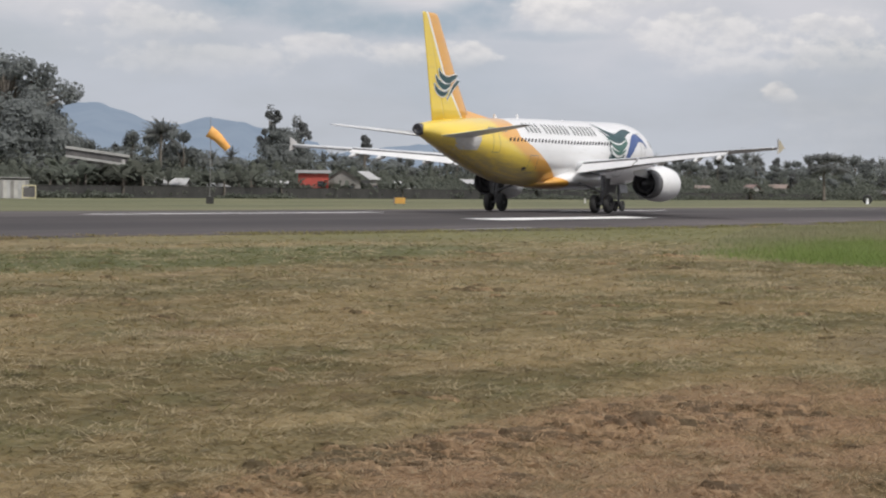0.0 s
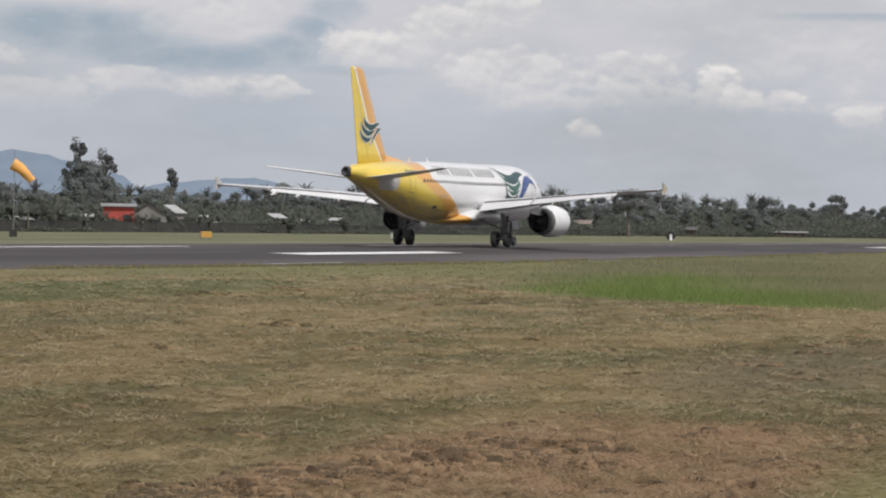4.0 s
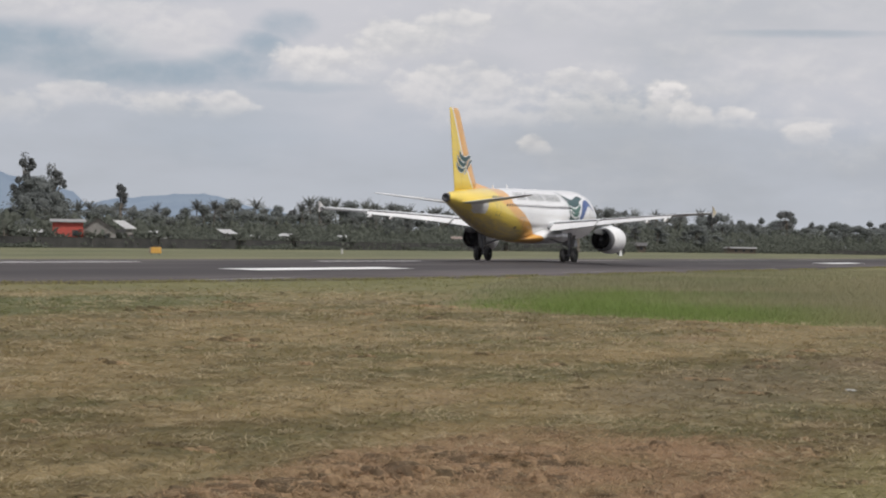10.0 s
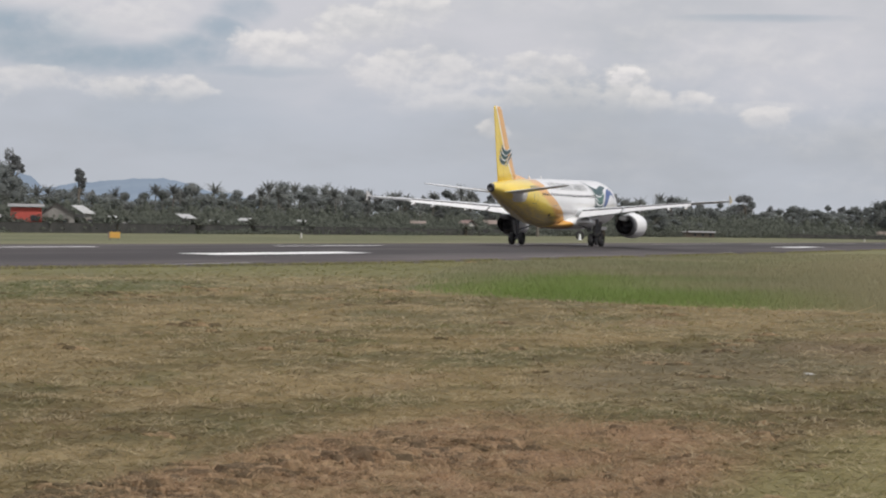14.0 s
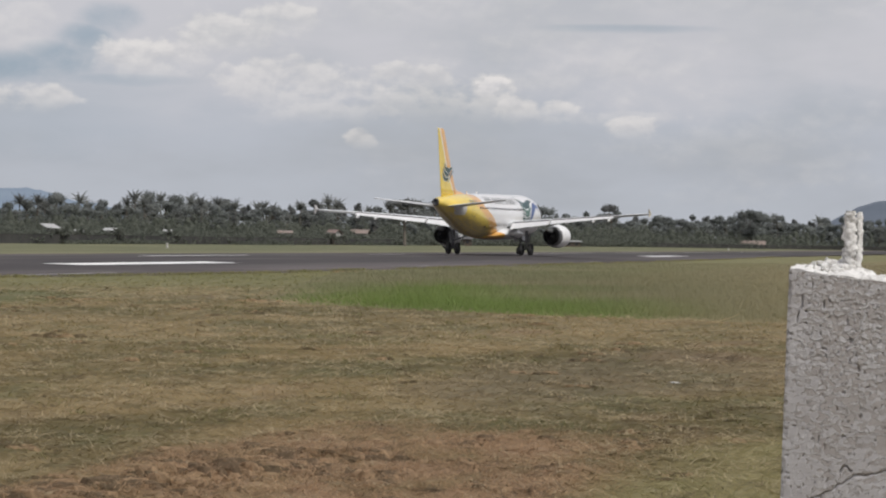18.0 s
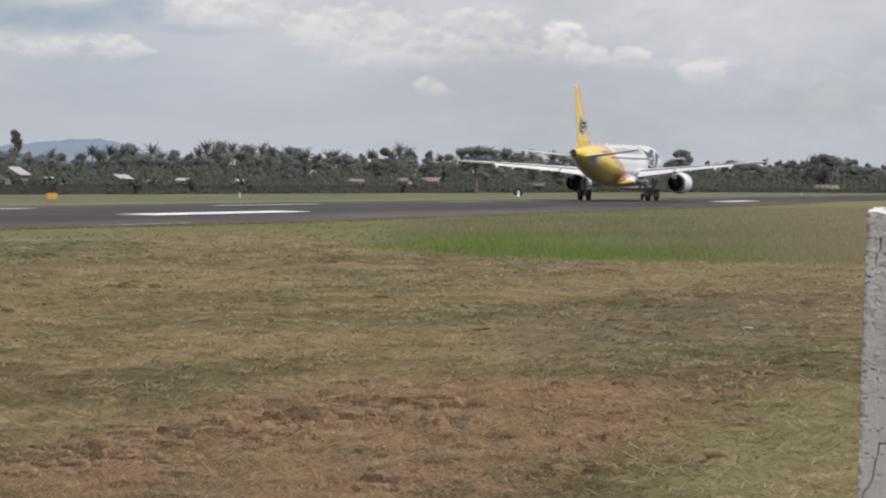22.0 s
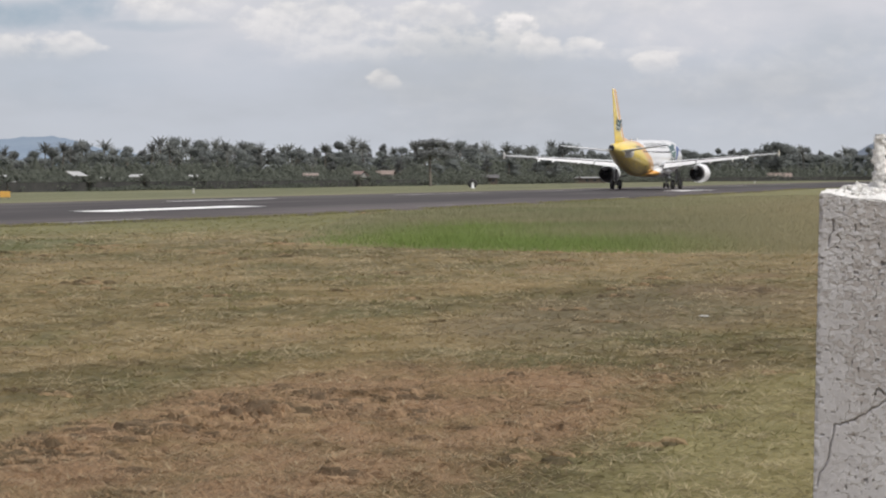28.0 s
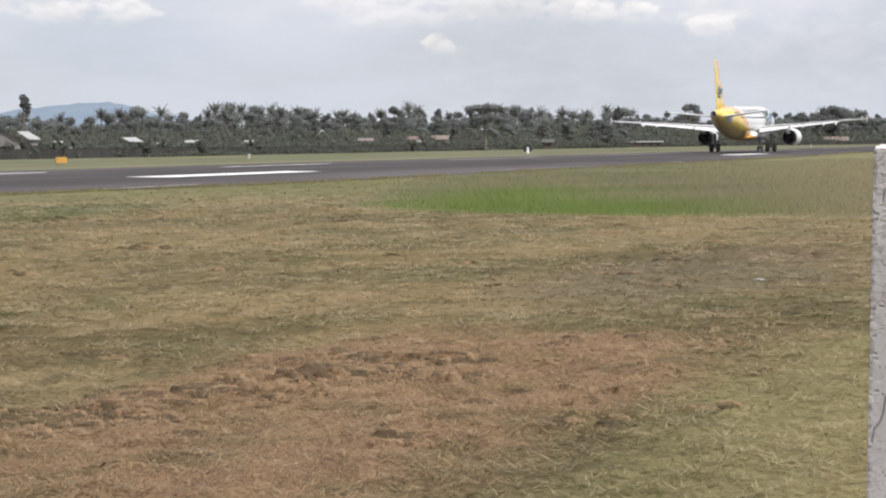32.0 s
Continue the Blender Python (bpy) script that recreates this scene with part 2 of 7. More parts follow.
def livery(name, fin=False):
    """White body, orange sash and yellow tail, in the aircraft's own space; x counts forward from the main wheels."""
    m, t, p = principled(name)
    co = t.nodes.new("ShaderNodeTexCoord").outputs["Object"]
    sep = t.nodes.new("ShaderNodeSeparateXYZ")
    t.links.new(co, sep.inputs[0])
    d, z = math_node(t, "SUBTRACT", 17.9, sep.outputs[0]), sep.outputs[2]
    dirt = noise_tex(t, mapping(t, co, (0.5, 1, 1)), 1.4, 6.0, 0.65)
    yellow = mix_colour(t, dirt, (0.77, 0.55, 0.065), (0.85, 0.65, 0.085))
    orange = mix_colour(t, dirt, (0.74, 0.345, 0.050), (0.79, 0.42, 0.075))
    white = mix_colour(t, dirt, (0.77, 0.77, 0.78), (0.88, 0.88, 0.88))
    if fin:
        up = math_node(t, "SUBTRACT", z, 8.0)
        bent = math_node(t, "MINIMUM", math_node(t, "MULTIPLY", up, 0.62), math_node(t, "MULTIPLY", up, 0.98))
        off = math_node(t, "SUBTRACT", d, math_node(t, "ADD", bent, 34.2))  # 0 on the stripe, above 0 aft of it
        col = mix_colour(t, ramp(t, off, -0.17, -0.09), orange, white)
        col = mix_colour(t, ramp(t, off, 0.06, 0.14), col, yellow)
    else:
        bow = math_node(t, "MINIMUM", z, 4.75)
        edge_w = math_node(t, "ADD", math_node(t, "MULTIPLY", bow, 2.6), 14.2)
        edge_y = math_node(t, "ADD", math_node(t, "MULTIPLY", bow, 2.5), 17.3)
        col = mix_colour(t, ramp(t, math_node(t, "SUBTRACT", d, edge_w), -0.1, 0.1), white, orange)
        col = mix_colour(t, ramp(t, math_node(t, "SUBTRACT", d, edge_y), -0.7, 0.5), col, yellow)
    # streaky brown towards the tail's belly, with its shade and ground reflection painted in
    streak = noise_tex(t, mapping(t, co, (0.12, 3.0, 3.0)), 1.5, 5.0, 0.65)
    keel_shade = math_node(t, "MULTIPLY", ramp(t, math_node(t, "ADD", z, math_node(t, "MULTIPLY", d, -0.13)), 0.35, -1.1), ramp(t, d, 19.0, 24.0))
    col = mix_colour(t, math_node(t, "MULTIPLY", math_node(t, "MULTIPLY", ramp(t, streak, 0.25, 0.65), keel_shade), 0.0 if fin else 0.7), col, (0.30, 0.255, 0.19))
    grime = noise_tex(t, mapping(t, co, (0.25, 2.0, 2.0)), 2.0, 5.0, 0.6)
    col = mix_colour(t, math_node(t, "MULTIPLY", ramp(t, grime, 0.5, 0.8), 0.20), col, (0.30, 0.26, 0.22))
    t.links.new(col, p.inputs["Base Color"])
    p.inputs["Roughness"].default_value = 0.36
    p.inputs["Coat Weight"].default_value, p.inputs["Coat Roughness"].default_value = 0.9, 0.16
    return m


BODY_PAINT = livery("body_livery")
FIN_PAINT = livery("fin_livery", True)


# ---- mesh helpers ----
def mk(name, verts, faces, material, parent=None, smooth=False, label=""):
    me = bpy.data.meshes.new(name)
    me.from_pydata([tuple(v) for v in verts], [], faces)
    me.materials.append(material)
    if smooth:
        me.polygons.foreach_set("use_smooth", [True] * len(me.polygons))
    ob = new(name, me)
    ob.parent = parent
    if label:
        tagged(ob, label)
    return ob


def part(name, bm, material, parent=None, label="", smooth=False):
    me = bpy.data.meshes.new(name)
    bmesh.ops.recalc_face_normals(bm, faces=bm.faces)
    bm.to_mesh(me)
    bm.free()
    me.materials.append(material)
    if smooth:
        me.polygons.foreach_set("use_smooth", [True] * len(me.polygons))
    ob = new(name, me)
    ob.parent = parent
    if label:
        tagged(ob, label)
    return ob


def empty(name, m=None):
    ob = new(name)
    if m is not None:
        ob.matrix_basis = m
    return ob


def add_box(bm, sx, sy, sz, m=Matrix(), bevel=0.0):
    r = bmesh.ops.create_cube(bm, size=1.0, matrix=m @ Matrix.Diagonal((sx, sy, sz, 1)))
    if bevel:
        edges = {e for v in r["verts"] for e in v.link_edges}
        bmesh.ops.bevel(bm, geom=list(edges), offset=bevel, segments=2, affect="EDGES", profile=0.5)
    return bm


def box(sx, sy, sz, m=Matrix(), bevel=0.0):
    return add_box(bmesh.new(), sx, sy, sz, m, bevel)


def add_tube(bm, a, b, ra, rb, n=10):
    a, b = Vector(a), Vector(b)
    d = b - a
    m = Matrix.Translation((a + b) / 2) @ d.to_track_quat("Z", "Y").to_matrix().to_4x4()
    bmesh.ops.create_cone(bm, cap_ends=True, segments=n, radius1=ra, radius2=rb, depth=d.length, matrix=m)
    return bm


def tube(a, b, ra, rb=None, n=10):
    return add_tube(bmesh.new(), a, b, ra, ra if rb is None else rb, n)


def rings(sections, closed=True, caps=True):
    """Verts and faces of a skin over rings that have the same number of points."""
    n = len(sections[0])
    verts = [p for s in sections for p in s]
    faces = []
    for i in range(len(sections) - 1):
        for j in range(n if closed else n - 1):
            k = (j + 1) % n
            faces.append((i * n + j, i * n + k, (i + 1) * n + k, (i + 1) * n + j))
    if caps:
        faces.append(tuple(range(n))[::-1])
        faces.append(tuple((len(sections) - 1) * n + j for j in range(n)))
    return verts, faces


def turned(profile, n=28, axis=(1, 0, 0), at=(0, 0, 0), caps=False):
    """A body of revolution along x from (x, radius) pairs."""
    secs = [[(at[0] + x, at[1] + r * math.cos(2 * math.pi * j / n), at[2] + r * math.sin(2 * math.pi * j / n)) for j in range(n)] for x, r in profile]
    return rings(secs, caps=caps)


# ---- ground ----
CENTRE = 64.0  # runway centre line, metres to the left of the camera
EDGE_NEAR, EDGE_FAR = 41.5, 88.0
PROFILE_Y = (-3000, -60, 12, 30, 40.5, 41.5, 64.0, 88.0, 89.0, 110, 3500)
PROFILE_Z = (-0.12, -0.12, -0.12, -0.22, -0.37, -0.34, 0.0, -0.34, -0.37, -0.40, -0.40)


def ground_z(y):
    return float(np.interp(y, PROFILE_Y, PROFILE_Z))


def near_edge(x):
    """Where the asphalt begins: the grass has crept over its edge."""
    creep = np.interp(x, (45, 62, 75, 86, 104, 125, 260, 340, 520, 1000), (3.6, 3.8, 3.0, 1.7, 0.5, 0.2, 1.2, 5.0, 9.0, 12.0))
    return EDGE_NEAR + creep + 0.45 * value_noise(np.asarray(x) * 0.21, np.asarray(x) * 0 + 0.5, 41) + 0.3 * value_noise(np.asarray(x) * 0.9, np.asarray(x) * 0 + 0.5, 42)


def value_noise(x, y, seed):
    """Smooth noise of unit cells, -1 to 1, for arrays."""
    rng = np.random.default_rng(seed)
    tab = rng.uniform(-1, 1, (256, 256))
    xi, yi = np.floor(x).astype(int), np.floor(y).astype(int)
    fx, fy = x - xi, y - yi
    fx, fy = fx * fx * (3 - 2 * fx), fy * fy * (3 - 2 * fy)
    a, b = tab[xi % 256, yi % 256], tab[(xi + 1) % 256, yi % 256]
    c, d = tab[xi % 256, (yi + 1) % 256], tab[(xi + 1) % 256, (yi + 1) % 256]
    return (a * (1 - fx) + b * fx) * (1 - fy) + (c * (1 - fx) + d * fx) * fy


def hay_mask(x, y):
    """1 inside the bare raked patch, 0 outside."""
    r = np.abs((x - 13.6) / 6.0) ** 2.4 + np.abs((y - 4.9 - 0.04 * (x - 13.6)) / 1.75) ** 2.4
    return np.clip((1.25 - r) / 0.5, 0, 1)


def fine_steps(a, b, s0, s1):
    out = [a]
    while out[-1] < b:
        out.append(out[-1] + s0 + (s1 - s0) * (out[-1] - a) / (b - a))
    return out


GRID_X = [-1500, -300, -50, -10, 0, 4] + fine_steps(7.0, 44.0, 0.05, 0.20) + [i * 4.0 for i in range(12, 41)] + [200, 300, 450, 700, 1200, 2400, 4600]
GRID_Y = [-2500, -300, -60, -16, -8, -4, -2, -1] + fine_steps(0.0, 10.0, 0.06, 0.07) + fine_steps(10.2, 27.0, 0.08, 0.22) + [i * 2.0 for i in range(14, 21)] + [41.4, 41.6, 64, 87.9, 88.1, 89, 95, 110, 130, 170, 400, 1200, 4500]


def make_relief():
    x, y = np.meshgrid(np.array(GRID_X, float), np.array(GRID_Y, float), indexing="ij")
    fade = np.clip((x - 7.0) / 2, 0, 1) * np.clip((44 - x) / 8, 0, 1) * np.clip(y / 0.6, 0, 1) * np.clip((27 - y) / 4, 0, 1)
    sward = 0.020 * value_noise(x * 0.8, y * 1.1, 1) + 0.014 * value_noise(x * 2.6, y * 3.1, 2) + 0.008 * value_noise(x * 7.0, y * 8.0, 3)
    hay = hay_mask(x, y)
    # raked windrow along the far side of the patch, billows and clods inside
    row = np.exp(-((y - 6.02 + 0.2 * (x - 13.4) - 0.2 * value_noise(x * 0.9, y * 0 + 3, 5)) / 0.32) ** 2) * np.clip((x - 9.5) / 1.5, 0, 1) * np.clip((17.2 - x) / 1.2, 0, 1)
    bend = 0.35 * value_noise(x * 1.6, y * 1.6, 9)
    billow = np.abs(value_noise(x * 2.4 + bend, y * 3.0 - bend, 6)) + 0.55 * np.abs(value_noise(x * 5.0 - bend, y * 6.0 + bend, 7))
    clod = np.maximum(0, value_noise(x * 5.5, y * 7.0, 8) - 0.25)
    thick = 0.55 + 0.45 * value_noise(x * 0.7, y * 0.9, 10)
    return fade * (sward + 0.030 * billow * (1 - hay) * thick + hay * (0.070 * billow * thick + 0.03 * clod) + row * (0.010 + 0.028 * billow + 0.02 * clod))


RELIEF = make_relief()


def ground_at(x, y):
    """Height of the field for arrays of places."""
    gx, gy = np.array(GRID_X, float), np.array(GRID_Y, float)
    i = np.clip(np.searchsorted(gx, x) - 1, 0, len(gx) - 2)
    j = np.clip(np.searchsorted(gy, y) - 1, 0, len(gy) - 2)
    u, v = (x - gx[i]) / (gx[i + 1] - gx[i]), (y - gy[j]) / (gy[j + 1] - gy[j])
    r = (RELIEF[i, j] * (1 - u) + RELIEF[i + 1, j] * u) * (1 - v) + (RELIEF[i, j + 1] * (1 - u) + RELIEF[i + 1, j + 1] * u) * v
    return np.interp(y, PROFILE_Y, PROFILE_Z) + r


def field_colours(t):
    """Mown field: olive, straw and bare reddish ground in patches; the same for the soil and the blades on it."""
    pos = t.nodes.new("ShaderNodeNewGeometry").outputs["Position"]
    sep = t.nodes.new("ShaderNodeSeparateXYZ")
    t.links.new(pos, sep.inputs[0])
    x, y = sep.outputs[0], sep.outputs[1]
    flat = mapping(t, pos, (1, 1, 0))
    big = noise_tex(t, mapping(t, flat, (0.085, 0.16, 1), (2.3, 8.1, 0)), 1.0, 5.0, 0.6)
    mid = noise_tex(t, mapping(t, flat, (0.33, 0.5, 1), (7.7, 1.9, 0)), 1.0, 5.0, 0.65)
    col = mix_colour(t, ramp(t, big, 0.40, 0.60), (0.122, 0.099, 0.039), (0.216, 0.160, 0.072))
    col = mix_colour(t, math_node(t, "MULTIPLY", ramp(t, mid, 0.50, 0.66), 0.60), col, (0.106, 0.106, 0.041))
    col = mix_colour(t, math_node(t, "MULTIPLY", ramp(t, mid, 0.48, 0.32), 0.70), col, (0.290, 0.220, 0.110))
    # thatch: small pale and dark tufts, and pinkish worn ground between
    fine = noise_tex(t, mapping(t, flat, (1.5, 2.2, 1), (3.3, 5.9, 0)), 1.0, 4.0, 0.7)
    col = mix_colour(t, math_node(t, "MULTIPLY", ramp(t, fine, 0.52, 0.68), 0.60), col, (0.300, 0.238, 0.128))
    col = mix_colour(t, math_node(t, "MULTIPLY", ramp(t, fine, 0.48, 0.32), 0.55), col, (0.092, 0.084, 0.040))
    bare = noise_tex(t, mapping(t, flat, (0.16, 0.34, 1), (11.2, 4.4, 0)), 1.0, 4.0, 0.6)
    col = mix_colour(t, math_node(t, "MULTIPLY", ramp(t, bare, 0.56, 0.72), 0.55), col, (0.215, 0.140, 0.082))
    # bare reddish patch of raked hay
    dx = math_node(t, "DIVIDE", math_node(t, "SUBTRACT", x, 13.6), 6.0)
    lean = math_node(t, "SUBTRACT", math_node(t, "SUBTRACT", y, 4.9), math_node(t, "MULTIPLY", math_node(t, "SUBTRACT", x, 13.6), 0.04))
    dy = math_node(t, "DIVIDE", lean, 1.75)
    r = math_node(t, "ADD", math_node(t, "POWER", math_node(t, "ABSOLUTE", dx), 2.4), math_node(t, "POWER", math_node(t, "ABSOLUTE", dy), 2.4))
    r = math_node(t, "ADD", r, math_node(t, "MULTIPLY", math_node(t, "SUBTRACT", mid, 0.5), 2.2))
    hay = ramp(t, r, 1.40, 0.40)
    stray = noise_tex(t, mapping(t, flat, (0.8, 1.1, 1), (5.1, 2.7, 0)), 1.0, 5.0, 0.7)
    col = mix_colour(t, math_node(t, "MULTIPLY", hay, math_node(t, "ADD", math_node(t, "MULTIPLY", ramp(t, stray, 0.34, 0.58), 0.65), 0.25)), col, (0.278, 0.180, 0.104))
    # greener sward beside the patch and along the runway
    gx = math_node(t, "DIVIDE", math_node(t, "SUBTRACT", x, 15.0), 8.0)
    gy = math_node(t, "DIVIDE", math_node(t, "SUBTRACT", y, 1.3), 2.0)
    g = math_node(t, "ADD", math_node(t, "MULTIPLY", gx, gx), math_node(t, "MULTIPLY", gy, gy))
    g = math_node(t, "ADD", g, math_node(t, "MULTIPLY", math_node(t, "SUBTRACT", mid, 0.5), 2.0))
    col = mix_colour(t, math_node(t, "MULTIPLY", ramp(t, g, 1.3, 0.4), 0.75), col, (0.236, 0.210, 0.092))
    # greyish trodden ground
    kx = math_node(t, "DIVIDE", math_node(t, "SUBTRACT", x, 28.5), 7.0)
    ky = math_node(t, "DIVIDE", math_node(t, "SUBTRACT", y, 5.7), 2.0)
    k = math_node(t, "ADD", math_node(t, "MULTIPLY", kx, kx), math_node(t, "MULTIPLY", ky, ky))
    k = math_node(t, "ADD", k, math_node(t, "MULTIPLY", math_node(t, "SUBTRACT", mid, 0.5), 2.4))
    col = mix_colour(t, math_node(t, "MULTIPLY", ramp(t, k, 1.25, 0.4), 0.45), col, (0.150, 0.122, 0.080))
    verge = math_node(t, "MULTIPLY", math_node(t, "MULTIPLY", ramp(t, y, 19.0, 29.0), 0.75), ramp(t, x, 55.0, 85.0))
    col = mix_colour(t, verge, col, mix_colour(t, mid, (0.100, 0.120, 0.035), (0.185, 0.170, 0.070)))
    # damp green belt beside the runway
    bx = math_node(t, "DIVIDE", math_node(t, "SUBTRACT", x, 46.0), 18.0)
    by = math_node(t, "DIVIDE", math_node(t, "SUBTRACT", y, 30.5), 6.0)
    belt = math_node(t, "ADD", math_node(t, "MULTIPLY", bx, bx), math_node(t, "MULTIPLY", by, by))
    belt = math_node(t, "ADD", belt, math_node(t, "MULTIPLY", math_node(t, "SUBTRACT", mid, 0.5), 2.0))
    col = mix_colour(t, math_node(t, "MULTIPLY", ramp(t, belt, 1.3, 0.4), 0.85), col, (0.088, 0.100, 0.034))
    far = ramp(t, y, 86.0, 89.0)
    streak = noise_tex(t, mapping(t, flat, (0.03, 0.35, 1), (1.7, 0, 0)), 1.0, 6.0, 0.65)
    col = mix_colour(t, far, col, mix_colour(t, ramp(t, streak, 0.35, 0.68), (0.078, 0.092, 0.038), (0.170, 0.160, 0.078)))
    pale = math_node(t, "MULTIPLY", math_node(t, "MULTIPLY", far, ramp(t, math_node(t, "ADD", y, math_node(t, "MULTIPLY", math_node(t, "SUBTRACT", streak, 0.5), 26.0)), 103.0, 91.0)), 0.30)
    col = mix_colour(t, pale, col, (0.255, 0.232, 0.130))
    worn = noise_tex(t, mapping(t, flat, (0.014, 0.055, 1), (0.4, 3.3, 0)), 1.0, 6.0, 0.7)
    col = mix_colour(t, math_node(t, "MULTIPLY", far, ramp(t, worn, 0.50, 0.66)), col, (0.070, 0.080, 0.036))
    col = mix_colour(t, math_node(t, "MULTIPLY", math_node(t, "MULTIPLY", far, 0.6), ramp(t, worn, 0.46, 0.32)), col, (0.230, 0.212, 0.125))
    return mix_colour(t, 0.03, col, (0.170, 0.155, 0.132)), pos


def field_material():
    m, t, p = principled("field_soil")
    col, pos = field_colours(t)
    grain = noise_tex(t, pos, 14.0, 6.0, 0.75)
    clump = noise_tex(t, mapping(t, pos, (2.2, 2.2, 1)), 1.0, 5.0, 0.65)
    col = mix_colour(t, math_node(t, "MULTIPLY", ramp(t, grain, 0.5, 0.3), 0.22), col, (0.09, 0.072, 0.040))
    t.links.new(col, p.inputs["Base Color"])
    p.inputs["Roughness"].default_value = 0.95
    b = t.nodes.new("ShaderNodeBump")
    b.inputs["Strength"].default_value, b.inputs["Distance"].default_value = 1.0, 0.014
    t.links.new(math_node(t, "ADD", clump, math_node(t, "MULTIPLY", grain, 0.5)), b.inputs["Height"])
    t.links.new(b.outputs[0], p.inputs["Normal"])
    return m


def leafy(t, p, colour, share=0.5):
    """Lets light through thin blades and leaves."""
    through_light, both = t.nodes.new("ShaderNodeBsdfTranslucent"), t.nodes.new("ShaderNodeMixShader")
    t.links.new(colour, through_light.inputs[0])
    both.inputs[0].default_value = share
    t.links.new(p.outputs[0], both.inputs[1])
    t.links.new(through_light.outputs[0], both.inputs[2])
    p.inputs["Specular IOR Level"].default_value = 0.1
    t.links.new(both.outputs[0], t.nodes["Material Output"].inputs[0])


def blade_material(name, tint=None, keep=0.0, bright=1.25, share=0.4, spread=0.5):
    m, t, p = principled(name)
    col, pos = field_colours(t)
    if tint:
        col = mix_colour(t, 1 - keep, col, tint)
    r = t.nodes.new("ShaderNodeNewGeometry").outputs["Random Per Island"]
    hs = t.nodes.new("ShaderNodeHueSaturation")
    t.links.new(math_node(t, "ADD", math_node(t, "MULTIPLY", r, spread), bright), hs.inputs["Value"])
    hs.inputs["Saturation"].default_value = 0.90
    t.links.new(col, hs.inputs["Color"])
    t.links.new(hs.outputs[0], p.inputs["Base Color"])
    p.inputs["Roughness"].default_value = 0.8
    leafy(t, p, hs.outputs[0], share)
    return m


FIELD = field_material()


def asphalt_material():
    m, t, p = principled("runway_asphalt")
    pos = t.nodes.new("ShaderNodeNewGeometry").outputs["Position"]
    sep = t.nodes.new("ShaderNodeSeparateXYZ")
    t.links.new(pos, sep.inputs[0])
    grain = noise_tex(t, pos, 30.0, 4.0, 0.7)
    streak = noise_tex(t, mapping(t, pos, (0.014, 0.22, 1)), 1.0, 7.0, 0.68)
    stain = noise_tex(t, mapping(t, pos, (0.022, 0.10, 1), (4, 2, 0)), 1.0, 6.0, 0.65)
    col = mix_colour(t, ramp(t, stain, 0.3, 0.7), (0.052, 0.045, 0.045), (0.120, 0.105, 0.104))
    col = mix_colour(t, math_node(t, "MULTIPLY", ramp(t, streak, 0.45, 0.7), 0.5), col, (0.048, 0.043, 0.045))
    # rubber laid down by landings along the middle lanes
    off = math_node(t, "ABSOLUTE", math_node(t, "SUBTRACT", sep.outputs[1], CENTRE - 8.0))
    lane = math_node(t, "MULTIPLY", ramp(t, off, 11.0, 4.0), ramp(t, streak, 0.30, 0.55))
    col = mix_colour(t, math_node(t, "MULTIPLY", lane, 0.7), col, (0.034, 0.031, 0.033))
    col = mix_colour(t, math_node(t, "MULTIPLY", ramp(t, grain, 0.5, 0.8), 0.3), col, (0.115, 0.105, 0.105))
    t.links.new(col, p.inputs["Base Color"])
    p.inputs["Roughness"].default_value = 0.9
    p.inputs["Specular IOR Level"].default_value = 0.25
    return m


def mark_material():
    m, t, p = principled("marking_paint")
    pos = t.nodes.new("ShaderNodeNewGeometry").outputs["Position"]
    wear = noise_tex(t, mapping(t, pos, (0.25, 1.6, 1)), 1.0, 6.0, 0.7)
    col = mix_colour(t, ramp(t, wear, 0.52, 0.75), (0.80, 0.80, 0.79), (0.34, 0.33, 0.33))
    t.links.new(col, p.inputs["Base Color"])
    p.inputs["Roughness"].default_value = 0.7
    return m


def worn_mark_material(name="worn_marking_paint", light=(0.40, 0.39, 0.38), dark=(0.12, 0.115, 0.115)):
    m, t, p = principled(name)
    pos = t.nodes.new("ShaderNodeNewGeometry").outputs["Position"]
    wear = noise_tex(t, mapping(t, pos, (0.12, 1.2, 1)), 1.0, 6.0, 0.7)
    col = mix_colour(t, ramp(t, wear, 0.38, 0.62), light, dark)
    t.links.new(col, p.inputs["Base Color"])
    p.inputs["Roughness"].default_value = 0.75
    return m


